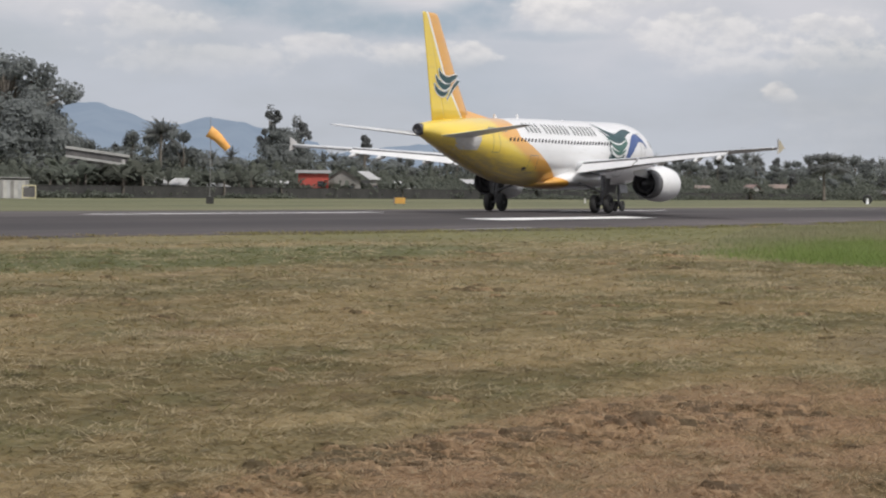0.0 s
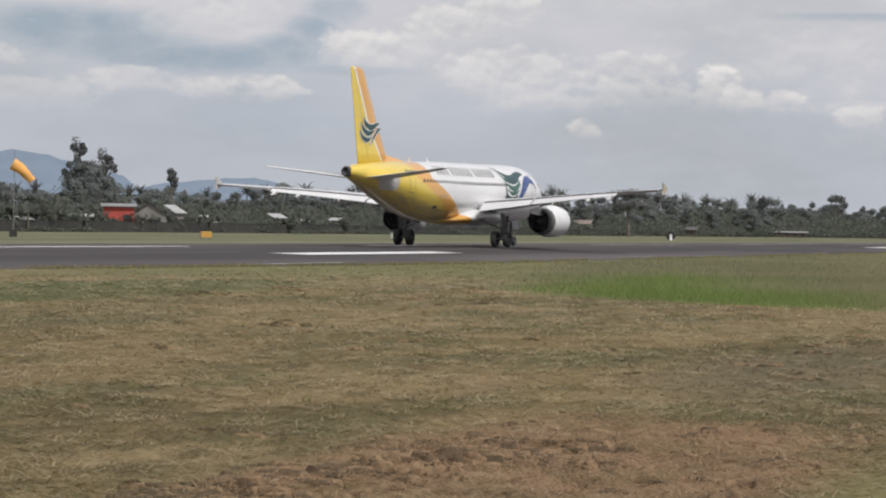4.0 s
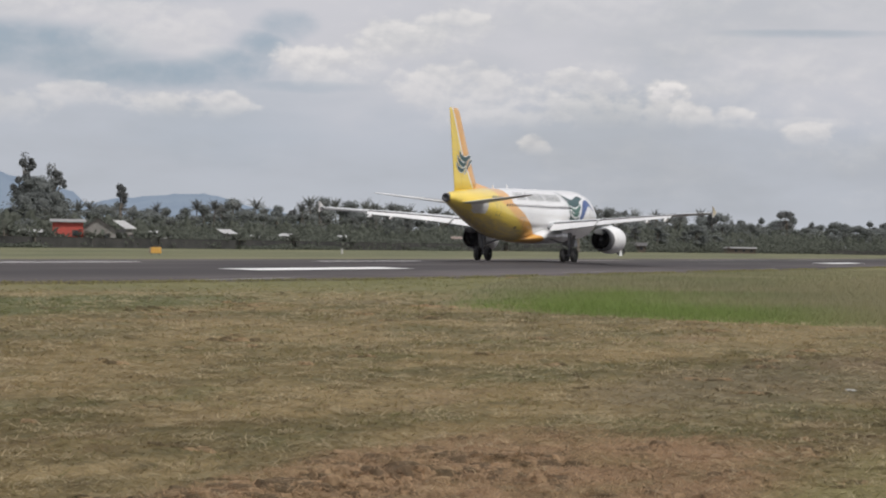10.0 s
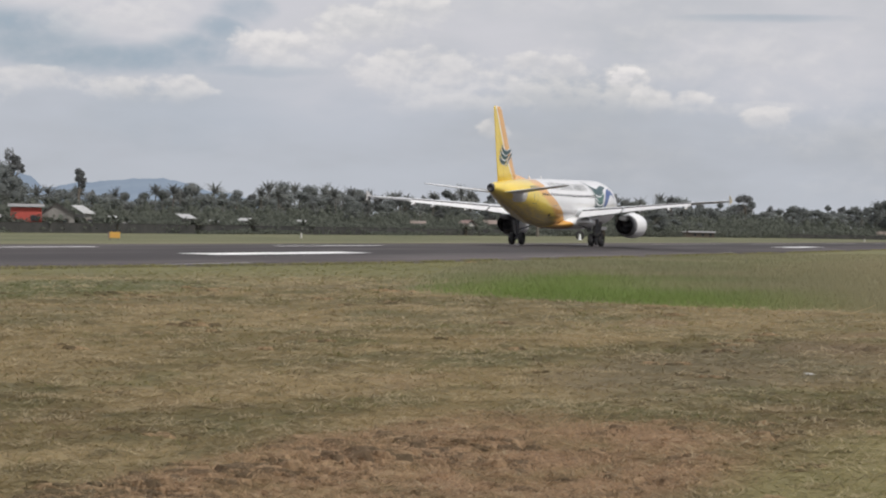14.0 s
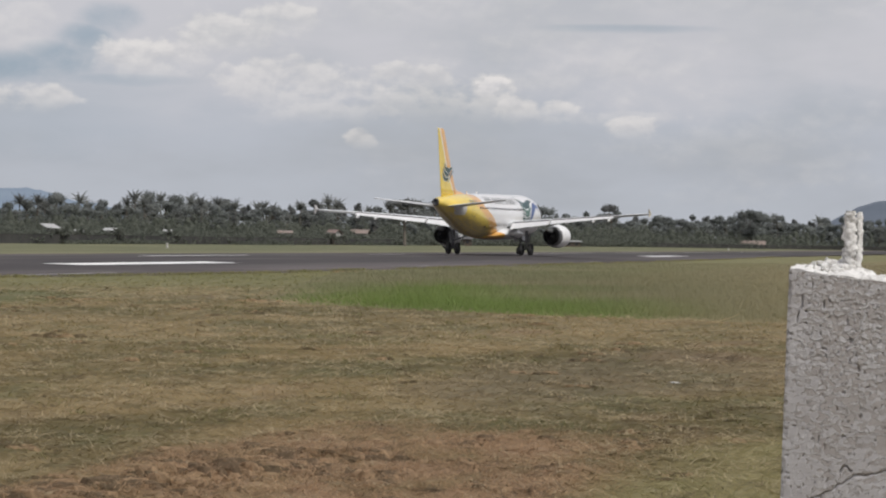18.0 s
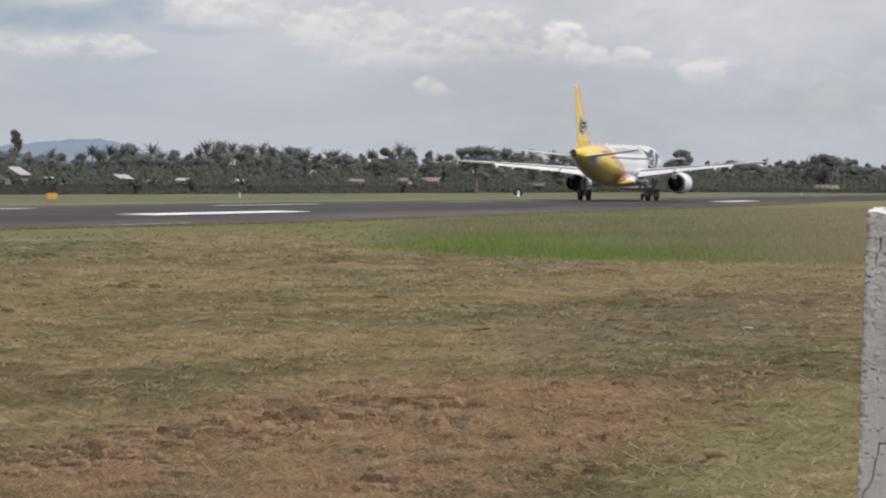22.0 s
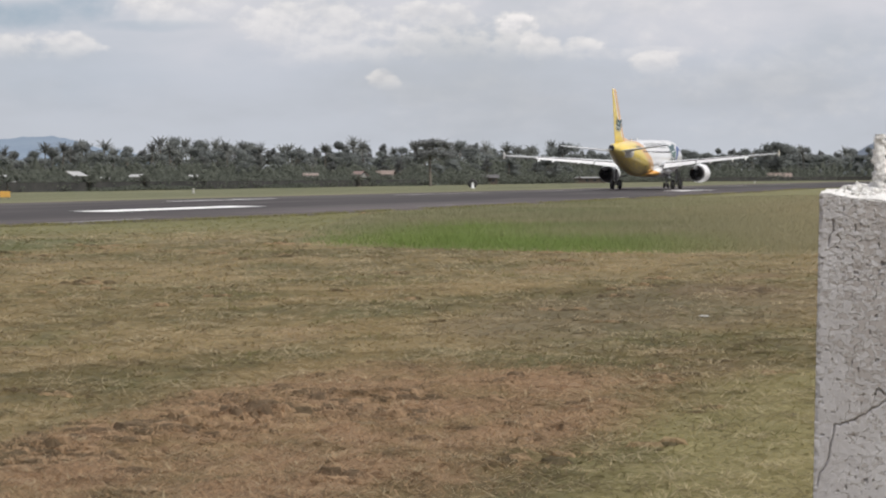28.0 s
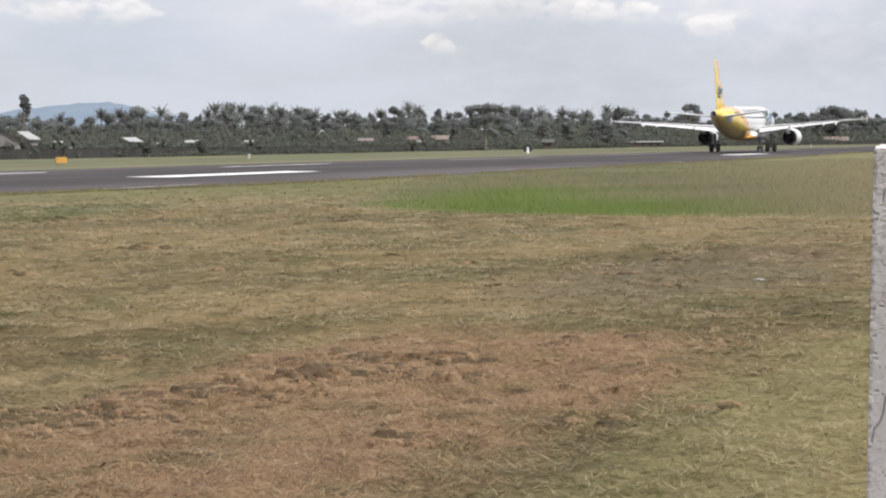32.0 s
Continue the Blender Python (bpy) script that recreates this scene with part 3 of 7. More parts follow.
def build_ground():
    xs, ys = GRID_X, GRID_Y
    verts, faces = [], []
    for x in xs:
        for y in ys:
            z = ground_z(y)
            if 41 < y < 89:
                z -= 0.05
            z += RELIEF[len(verts) // len(ys), len(verts) % len(ys)]
            verts.append((x, y, z))
    n = len(ys)
    for i in range(len(xs) - 1):
        for j in range(n - 1):
            faces.append((i * n + j, (i + 1) * n + j, (i + 1) * n + j + 1, i * n + j + 1))
    tagged(mk("ground", verts, faces, FIELD, smooth=True), "dry mown airfield grass with straw and bare patches", "ground", kind="structure")
    # runway: a crowned slab on the field
    verts, faces = [], []
    prof = [(EDGE_NEAR, ground_z(EDGE_NEAR) - 0.25), (EDGE_NEAR, ground_z(EDGE_NEAR))] + [(y, ground_z(y)) for y in (46, 52, 58, 64, 70, 76, 82)] + [(EDGE_FAR, ground_z(EDGE_FAR)), (EDGE_FAR, ground_z(EDGE_FAR) - 0.25)]
    xr = [-900, -200, 0] + [20 + 2.5 * i for i in range(90)] + [i * 25.0 for i in range(10, 30)] + [900, 1300, 1900]
    for x in xr:
        for k, (y, z) in enumerate(prof):
            wob = 0.35 * noise.noise(Vector((x * 0.37, k, 2.0))) if k == len(prof) - 2 else 0
            if k < 2:
                y = float(near_edge(x))
                z = ground_z(y) - 0.25 * (k == 0)
            verts.append((x, y + wob, z))
    n = len(prof)
    for i in range(len(xr) - 1):
        for j in range(n - 1):
            faces.append((i * n + j, (i + 1) * n + j, (i + 1) * n + j + 1, i * n + j + 1))
    tagged(mk("road_runway", verts, faces, asphalt_material(), smooth=True), "grey asphalt runway with dark rubber streaks", "runway", kind="structure")
    solid, worn, pale = mark_material(), worn_mark_material(), worn_mark_material("faded_marking_paint", (0.52, 0.50, 0.48), (0.24, 0.23, 0.225))

    def bar(name, x0, x1, y0, y1, mat, label):
        vs, fs = [], []
        nx = max(2, int((x1 - x0) / 4))
        ysl = [y0, (y0 + y1) / 2, y1]
        for i in range(nx + 1):
            x = x0 + (x1 - x0) * i / nx
            for y in ysl:
                jag = 0.12 * noise.noise(Vector((x * 1.3, y * 2.0, 5.0)))
                vs.append((x, y + jag, ground_z(y) + 0.012))
        for i in range(nx):
            for j in range(2):
                fs.append((i * 3 + j, (i + 1) * 3 + j, (i + 1) * 3 + j + 1, i * 3 + j + 1))
        tagged(mk(name, vs, fs, mat), label, "runway marking", kind="structure")

    for x0, x1 in ((112.4, 135.2), (270, 293.5)):
        bar("trim_touchdown_bar", x0, x1, 51.8, 54.2, solid, "broad white painted bar on the runway")
    for x0, x1, mat in ((38.5, 68.5, solid), (91.7, 121.7, solid), (148, 168, solid), (198, 228, pale), (251, 290, worn), (304.6, 334.6, worn), (358, 388, worn), (411, 441, worn)):
        bar("trim_centre_dash", x0, x1, CENTRE - 0.45, CENTRE + 0.45, mat, "white painted dash of the runway centre line")
    for x0, x1 in ((88, 99), (141, 150), (196, 204)):
        bar("trim_edge_line", x0, x1, 43.8, 44.2, worn, "worn pale paint left on the runway edge")


build_ground()


# ---- aircraft ----
def fus(d):
    """Half width, half height and centre height of the body, d metres from the nose."""
    tab = np.array(((0.0, 0.02, 3.33, 3.37), (0.12, 0.34, 3.05, 3.70), (0.4, 0.66, 2.78, 4.03), (0.9, 1.02, 2.48, 4.42), (1.6, 1.33, 2.20, 4.82), (2.3, 1.53, 2.02, 5.25), (3.0, 1.69, 1.90, 5.52),
                    (4.0, 1.84, 1.80, 5.84), (5.2, 1.94, 1.75, 6.00), (6.5, 1.975, 1.73, 6.08), (20.0, 1.975, 1.73, 6.06), (24.0, 1.975, 1.73, 5.97), (26.0, 1.955, 1.87, 5.90), (28.0, 1.87, 2.22, 5.86), (30.0, 1.70, 2.68, 5.82),
                    (32.0, 1.43, 3.18, 5.74), (34.0, 1.10, 3.72, 5.62), (35.6, 0.79, 4.14, 5.47), (36.7, 0.54, 4.43, 5.33), (37.3, 0.40, 4.58, 5.22), (37.5, 0.34, 4.63, 5.17)))
    w, lo, hi = (np.interp(d, tab[:, 0], tab[:, k]) for k in (1, 2, 3))
    return w, (hi - lo) / 2, (hi + lo) / 2 + rise(d)


def rise(d):
    return 0.013 * max(0.0, 17.9 - d)


def on_body(d, z, side=-1, proud=0.015):
    w, h, c = fus(d)
    z += rise(d)
    s = max(-0.98, min(0.98, (z - c) / h))
    return (17.9 - d, side * (w * math.sqrt(1 - s * s) + proud), z)


def foil(d, chord, y, z, thick, front=0.0, back=1.0, n=9, turn=0.0):
    """An aerofoil ring, from the fraction front to back of its chord; turn droops it about its front."""
    pts = []
    fr = [front + (back - front) * (1 - math.cos(math.pi * i / n)) / 2 for i in range(n + 1)]

    def t_at(f):
        return 5 * thick * (0.2969 * math.sqrt(max(f, 0)) - 0.126 * f - 0.3516 * f * f + 0.2843 * f ** 3 - 0.1015 * f ** 4)
    for f in fr:
        pts.append((f, t_at(f) + 0.004))
    for f in reversed(fr):
        pts.append((f, -0.75 * t_at(f) - 0.004))
    ca, sa = math.cos(radians(turn)), math.sin(radians(turn))
    out = []
    for f, h in pts:
        a, b = (f - front) * chord, h * chord
        a, b = a * ca + b * sa, -a * sa + b * ca
        out.append((17.9 - (d + front * chord + a), y, z + b))
    return out


def wing_at(y):
    """Leading edge, chord, height and thickness of the wing, y metres out."""
    le = 12.0 + (y - 1.9) * 0.577
    te = np.interp(y, (1.9, 6.4, 13.3, 17.0), (18.9, 19.15, 21.05, 22.40))
    return le, te - le, 2.98 + (y - 1.9) * 0.082 + 0.10 * math.sin(math.pi * min(1.0, (y - 1.9) / 15.2)), np.interp(y, (1.9, 6.4, 17), (0.145, 0.12, 0.105))


def build_aircraft():
    jet = tagged(empty("airliner"), "twin-engine airliner with yellow tail rolling on the runway", "airplane")
    n = 40
    ds = [0.0, 0.05, 0.12, 0.25, 0.4, 0.65, 0.9, 1.25, 1.6, 2.0, 2.3, 2.65, 3.0, 3.5, 4.0, 4.6, 5.2, 6.0] + [7 + 1.0 * i for i in range(18)] + [25 + 0.6 * i for i in range(20)] + [36.8, 37.0, 37.3, 37.5]
    secs = []
    for d in sorted(ds):
        w, h, c = fus(d)
        secs.append([(17.9 - d, w * math.cos(2 * math.pi * j / n), c + h * math.sin(2 * math.pi * j / n)) for j in range(n)])
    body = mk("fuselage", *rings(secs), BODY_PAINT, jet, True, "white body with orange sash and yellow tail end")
    # exhaust of the tail cone
    mk("tail_exhaust", *turned([(-19.40, 0.36), (-19.60, 0.345), (-19.72, 0.31), (-19.74, 0.25), (-19.64, 0.21), (-19.62, 0.02)], 20, at=(0, 0, 4.9)), DARK_METAL, jet, True, "dark metal exhaust ring")
    # belly fairing
    secs = []
    for d, w, lo, hi in ((10.4, 0.3, 1.75, 2.0), (11.2, 1.5, 1.58, 2.35), (12.5, 2.15, 1.48, 2.75), (15.0, 2.32, 1.45, 2.95), (18.0, 2.30, 1.47, 2.9), (19.6, 2.05, 1.52, 2.6), (21.0, 1.4, 1.62, 2.2), (22.0, 0.3, 1.75, 1.95)):
        secs.append([(17.9 - d, w * math.cos(a), (lo + hi) / 2 + (hi - lo) / 2 * math.sin(a)) for a in (2 * math.pi * j / 24 for j in range(24))])
    mk("belly_fairing", *rings(secs), BODY_PAINT, jet, True)
    # wings with flaps, ailerons, slat line, tracks and fences
    for side in (-1, 1):
        def mirror(ring):
            r = [(x, side * y, z) for x, y, z in ring]
            return r if side > 0 else r[::-1]
        ys = [1.2, 1.9, 3.0, 4.5, 6.4, 8.0, 10.0, 12.0, 13.3, 14.5, 16.0, 17.05]
        secs = []
        for y in ys:
            le, ch, z, tk = wing_at(max(y, 1.9))
            secs.append(mirror(foil(le, ch, y, z, tk, 0, 0.79)))
        wing = mk("wing", *rings(secs), WING_GREY, jet, True, "pale grey swept wing")

        def surface(name, y0, y1, droop, mat, drop=0.0, label=""):
            ss = []
            for i in range(5):
                y = y0 + (y1 - y0) * i / 4
                le, ch, z, tk = wing_at(y)
                ss.append(mirror([(px, py, pz - drop) for px, py, pz in foil(le, ch, y, z, tk, 0.785, 1.02, 5, droop)]))
            return mk(name, *rings(ss), mat, wing, False, label)
        surface("flap", 2.35, 6.3, 15, FLAP_GREY, 0.07, "light grey lowered flap")
        surface("flap", 6.5, 13.25, 15, FLAP_GREY, 0.06, "light grey lowered flap")
        aileron = surface("aileron", 13.45, 16.7, 0, WING_GREY, 0.09)
        # lower faces take dark metal, which paints the shade under the aileron
        aileron.data.materials.append(DARK_METAL)
        for poly in aileron.data.polygons:
            poly.material_index = 1 if poly.normal.z < -0.5 else 0
        ends = []
        for y in (13.45, 16.7):
            le, ch, z, tk = wing_at(y)
            ends.append(Vector((17.9 - (le + 0.785 * ch), side * y, z)))
        AILERONS.append((aileron, ends[0], (ends[1] - ends[0]).normalized(), side))
        # dark strip stands in for shade in the slot between wing and flaps
        for y0, y1 in ((2.35, 6.3), (6.5, 13.25)):
            ss = []
            for i in range(5):
                y = y0 + (y1 - y0) * i / 4
                le, ch, z, tk = wing_at(y)
                ss.append(mirror([(px, py, pz + 0.014) for px, py, pz in foil(le, ch, y, z, tk, 0.772, 0.802, 5, 0)]))
            mk("flap_slot", *rings(ss), COWL_GREY, wing, False, "dark slot above the flap")
        for y in (4.3, 8.3, 11.2, 12.9):
            le, ch, z, tk = wing_at(y)
            xx = 17.9 - (le + ch * 0.62)
            prof = [(0, 0.02), (-0.4, 0.11), (-0.9, 0.15), (-1.4, 0.11), (-1.75, 0.02)]
            v, f = turned(prof, 10)
            mk("flap_track", [(xx + x, side * y + yy * 0.8, z - 0.20 + zz * 1.2 + x * 0.15) for x, yy, zz in v], f, FLAP_GREY, wing, True)
        le, ch, z, tk = wing_at(17.1)
        tip = [(17.9 - le - 0.2, z), (17.9 - le - 1.2, z + 0.46), (17.9 - le - 1.6, z + 0.52), (17.9 - le - 1.5, z), (17.9 - le - 1.6, z - 0.38), (17.9 - le - 1.25, z - 0.34)]
        bm = bmesh.new()
        a = [bm.verts.new((x, side * 17.04, zz)) for x, zz in tip]
        b = [bm.verts.new((x, side * 17.10, zz)) for x, zz in tip]
        bm.faces.new(a)
        bm.faces.new(b[::-1])
        for i in range(6):
            bm.faces.new((a[i], b[i], b[(i + 1) % 6], a[(i + 1) % 6]))
        fence = part("wingtip_fence", bm, FENCE_GREY, wing, "pale grey wingtip fence")
        bm = bmesh.new()
        cx, cz = sum(x for x, zz in tip) / 6, sum(zz for x, zz in tip) / 6
        a = [bm.verts.new((cx + 0.8 * (x - cx), side * 17.115, cz + 0.8 * (zz - cz))) for x, zz in tip]
        b = [bm.verts.new((cx + 0.8 * (x - cx), side * 17.09, cz + 0.8 * (zz - cz))) for x, zz in tip]
        bm.faces.new(a)
        bm.faces.new(b[::-1])
        for i in range(6):
            bm.faces.new((a[i], b[i], b[(i + 1) % 6], a[(i + 1) % 6]))
        part("fence_skin", bm, YELLOW, fence, "yellow painted outer skin")
        # engine with cowl, dark nozzle and pylon
        c = (0, side * 5.75, 1.93)
        engine = mk("engine", *turned([(6.3, 0.827), (6.6, 0.921), (6.78, 0.978), (6.85, 1.025), (6.75, 1.081), (6.4, 1.137), (5.9, 1.175), (5.2, 1.180), (4.6, 1.156), (4.2, 1.114)], 36, at=c), PAINT_WHITE, jet, True, "white engine cowl")
        mk("reverser_cowl", *turned([(4.2, 1.111), (3.8, 1.048), (3.55, 0.996)], 36, at=c), PAINT_WHITE, engine, True)
        mk("nozzle_lip", *turned([(3.56, 0.960), (3.50, 0.985), (3.0, 0.930), (2.55, 0.835), (2.56, 0.805), (3.2, 0.800), (4.6, 0.850)], 36, at=c), COWL_GREY, engine, True, "dark grey exhaust cone")
        mk("core_nozzle", *turned([(4.6, 0.850), (4.5, 0.700), (3.6, 0.680), (3.0, 0.600), (2.72, 0.530), (2.73, 0.500), (3.0, 0.470)], 28, at=c), STEEL, engine, True, "dark metal exhaust nozzle")
        mk("exhaust_plug", *turned([(3.0, 0.470), (2.85, 0.350), (2.5, 0.200), (2.2, 0.019)], 20, at=c), DARK_METAL, engine, True)
        mk("fan", *turned([(6.35, 0.019), (6.15, 0.235), (6.0, 0.301), (6.0, 0.832)], 28, at=c), DARK_METAL, engine, True)
        secs = []
        for d, top, low, half in ((11.6, 3.2, 3.0, 0.03), (12.4, 3.16, 2.55, 0.16), (14.0, 3.0, 2.3, 0.2), (15.5, 2.85, 2.35, 0.18), (17.2, 2.72, 2.5, 0.04)):
            x = 17.9 - d
            secs.append([(x, side * 5.75 - half, low), (x, side * 5.75 + half, low), (x, side * 5.75 + half, top), (x, side * 5.75 - half, top)])
        mk("pylon", *rings(secs), WING_GREY, engine)
        # tailplane
        secs = []
        for y, le, ch, z in ((0.35, 32.0, 3.70, 4.52), (1.2, 32.50, 3.30, 4.62), (3.0, 33.55, 2.55, 4.82), (5.0, 34.70, 1.75, 5.04), (6.15, 35.35, 1.3, 5.18), (6.35, 35.55, 1.0, 5.20)):
            secs.append(mirror(foil(le, ch, y, z, 0.095, 0, 1)))
        mk("tailplane", *rings(secs), WING_GREY, jet, True, "grey horizontal tailplane")
        # main landing gear
        gear = part("main_gear", tube((0.25, side * 3.8, 2.45), (0.0, side * 3.8, 0.55), 0.16, 0.12), STEEL, jet, "steel landing gear leg")
        part("gear_axle", tube((0, side * 3.8 - 0.62, 0.58), (0, side * 3.8 + 0.62, 0.58), 0.09), STEEL, gear)
        part("gear_brace", tube((0.1, side * 1.9, 2.0), (0.02, side * 3.75, 1.35), 0.07), STEEL, gear)
        part("torque_link", tube((-0.18, side * 3.8, 1.35), (-0.05, side * 3.8, 0.72), 0.05), STEEL, gear)
        part("gear_door", box(0.8, 0.05, 1.1, pose(0.1, side * 4.12, 1.72, side * -8), 0.02), STEEL, gear)
        for k in (-0.465, 0.465):
            v, f = turned([(-0.10, 0.06), (-0.12, 0.27), (-0.20, 0.33), (-0.215, 0.48), (-0.17, 0.56), (-0.07, 0.585), (0.07, 0.585), (0.17, 0.56), (0.215, 0.48), (0.20, 0.33), (0.12, 0.27), (0.10, 0.06)], 28)
            w = mk("wheel", [(y, x, z) for x, y, z in v], f[::1], RUBBER, gear, True, "black tyre with steel hub")
            w.location = (0, side * 3.8 + k, 0.585)
            WHEELS.append((w, 0.585, Vector(w.location)))
    # nose gear
    gear = part("nose_gear", tube((12.75, 0, 2.0), (12.8, 0, 0.38), 0.10, 0.08), STEEL, jet, "steel nose gear leg")
    part("gear_axle", tube((12.8, -0.4, 0.385), (12.8, 0.4, 0.385), 0.05), STEEL, gear)
    part("gear_brace", tube((13.7, 0, 1.95), (12.82, 0, 1.05), 0.05), STEEL, gear)
    for s in (-1, 1):
        part("gear_door", box(1.5, 0.04, 0.6, pose(12.6, s * 0.42, 1.6, s * 12), 0.015), STEEL, gear)
        v, f = turned([(-0.06, 0.05), (-0.08, 0.2), (-0.11, 0.30), (-0.09, 0.36), (0, 0.385), (0.09, 0.36), (0.11, 0.30), (0.08, 0.2), (0.06, 0.05)], 24)
        w = mk("wheel", [(y, x, z) for x, y, z in v], f, RUBBER, gear, True, "small black nose tyre")
        w.location = (12.8, s * 0.26, 0.385)
        WHEELS.append((w, 0.385, Vector(w.location)))
    # fin and rudder
    secs_f, secs_r = [], []
    for z, le, te, tk in ((5.45, 30.25, 35.60, 0.085), (6.2, 30.90, 35.78, 0.09), (8.0, 32.35, 36.20, 0.092), (10.0, 33.80, 36.67, 0.095), (11.5, 34.88, 37.03, 0.095), (11.72, 35.12, 37.08, 0.08), (11.80, 35.45, 37.08, 0.05)):
        def upright(front, back, nn):
            return [(x, yy, z) for x, yy, zz in [(p[0], p[2], 0) for p in foil(le, te - le, 0, 0, tk, front, back, nn)]]
        secs_f.append(upright(0, 0.716, 8))
        secs_r.append(upright(0.7165, 1.0, 5))
    fin = mk("tail_fin", *rings(secs_f), FIN_PAINT, jet, True, "tall fin in yellow and orange with a white stripe")
    mk("rudder", *rings(secs_r), FIN_PAINT, fin, True)
    bm = bmesh.new()
    a = [bm.verts.new(p) for p in ((17.9 - 26.8, 0, 5.80), (17.9 - 31.5, 0.26, 5.72), (17.9 - 31.5, -0.26, 5.72), (17.9 - 30.95, 0, 6.22))]
    for f in ((0, 1, 3), (0, 3, 2), (1, 2, 3), (0, 2, 1)):
        bm.faces.new([a[i] for i in f])
    part("fin_fillet", bm, FIN_PAINT, fin)

    # emblem strokes, laid along a line of (d, z) with half widths
    def stroke(name, line, put, mat, parent, grow=0.0):
        pts = []
        m = 8
        for i in range(len(line) - 1):
            for k in range(m):
                u = k / m
                p0, p1, p2, p3 = (line[max(0, min(len(line) - 1, i + q))] for q in (-1, 0, 1, 2))
                pts.append([0.5 * (2 * p1[c] + (p2[c] - p0[c]) * u + (2 * p0[c] - 5 * p1[c] + 4 * p2[c] - p3[c]) * u * u + (3 * p1[c] - p0[c] - 3 * p2[c] + p3[c]) * u ** 3) for c in range(3)])
        pts.append(list(line[-1]))
        vs, fs = [], []
        for i, (d, z, hw) in enumerate(pts):
            q0, q1 = pts[max(0, i - 1)], pts[min(len(pts) - 1, i + 1)]
            td, tz = q1[0] - q0[0], q1[1] - q0[1]
            ln = math.hypot(td, tz) or 1
            hw = max(hw, 0.01) + grow
            for s in (-1, 0, 1):
                vs.append(put(d - tz / ln * hw * s, z + td / ln * hw * s))
        for i in range(len(pts) - 1):
            for j in (0, 1):
                fs.append((i * 3 + j, i * 3 + j + 1, (i + 1) * 3 + j + 1, (i + 1) * 3 + j))
        mk(name, vs, fs, mat, parent)

    def on_fin(side, proud):
        def put(d, z):
            le, te = np.interp(z, (5.45, 11.5), (30.25, 34.88)), np.interp(z, (5.45, 11.5), (35.60, 37.03))
            f = max(0.02, min(1, (d - le) / (te - le)))
            t = 5 * 0.092 * (0.2969 * math.sqrt(f) - 0.126 * f - 0.3516 * f * f + 0.2843 * f ** 3 - 0.1015 * f ** 4) * (te - le)
            return (17.9 - d, side * ((t if side > 0 else 0.85 * t) + proud), z)
        return put
    bird = [[(35.2, 8.75, 0.03), (34.9, 8.25, 0.15), (33.9, 7.95, 0.19), (32.9, 8.2, 0.13), (32.1, 8.35, 0.03)], [(35.65, 8.25, 0.03), (35.2, 7.75, 0.14), (34.3, 7.45, 0.16), (33.4, 7.7, 0.04)],
            [(35.8, 7.65, 0.03), (35.35, 7.15, 0.13), (34.5, 6.93, 0.14), (33.8, 7.2, 0.03)], [(34.0, 6.55, 0.03), (33.2, 7.35, 0.10), (32.5, 7.8, 0.12), (31.75, 7.95, 0.02)]]
    bird = [[(34.05 + 0.86 * (d - 34.05), 7.72 + 0.84 * (z - 7.72), 1.02 * w) for d, z, w in line] for line in bird]
    for side in (-1, 1):
        for line in bird:
            stroke("emblem_outline", line, on_fin(side, 0.03), INK_WHITE, fin, 0.06)
        for line in bird:
            stroke("emblem", line, on_fin(side, 0.045), INK_TEAL, fin)
    for side in (-1, 1):
        put = lambda d, z, s=side: on_body(d, z, s, 0.02)
        for line, mat in (([(12.0, 4.95, 0.08), (10.8, 4.70, 0.34), (9.6, 4.62, 0.36), (8.4, 4.9, 0.08)], INK_GREEN), ([(12.9, 5.85, 0.03), (11.6, 5.35, 0.10), (10.2, 5.05, 0.17), (8.9, 5.2, 0.2), (7.7, 5.42, 0.13), (6.9, 5.4, 0.03)], INK_TEAL),
                          ([(12.6, 5.45, 0.02), (11.3, 4.9, 0.07), (10.0, 4.7, 0.10), (8.7, 4.95, 0.05)], INK_TEAL),
                          ([(11.7, 4.72, 0.04), (10.7, 4.38, 0.15), (9.7, 4.3, 0.19), (8.4, 4.65, 0.05)], INK_GREEN),
                          ([(11.5, 4.25, 0.03), (10.7, 3.95, 0.08), (9.8, 3.92, 0.09), (8.9, 4.15, 0.03)], INK_GREEN),
                          ([(11.9, 4.55, 0.03), (11.6, 3.85, 0.13), (10.9, 3.5, 0.16), (9.9, 3.5, 0.12), (9.2, 3.8, 0.03)], INK_TEAL),
                          ([(12.0, 3.7, 0.08), (11.4, 3.25, 0.14), (10.4, 3.08, 0.10), (9.5, 3.2, 0.03)], INK_TEAL),
                          ([(9.2, 3.05, 0.12), (8.3, 3.85, 0.24), (7.3, 4.6, 0.30), (6.2, 5.0, 0.22), (5.2, 4.75, 0.10), (4.6, 4.3, 0.03)], INK_BLUE)):
            stroke("emblem", [(d, z, 1.3 * w) for d, z, w in line], put, mat, body)
        over = lambda d, z, s=side: on_body(d, z, s, 0.03)
        for line in ([(12.2, 5.0, 0.03), (11.0, 4.62, 0.05), (9.8, 4.55, 0.05), (8.6, 4.85, 0.02)], [(11.9, 4.05, 0.03), (11.0, 3.74, 0.05), (10.0, 3.70, 0.05), (9.2, 3.95, 0.02)]):
            stroke("emblem_line", line, over, INK_WHITE, body)
        # title: plain slanted bars, one a character, in three words
        x = 25.0
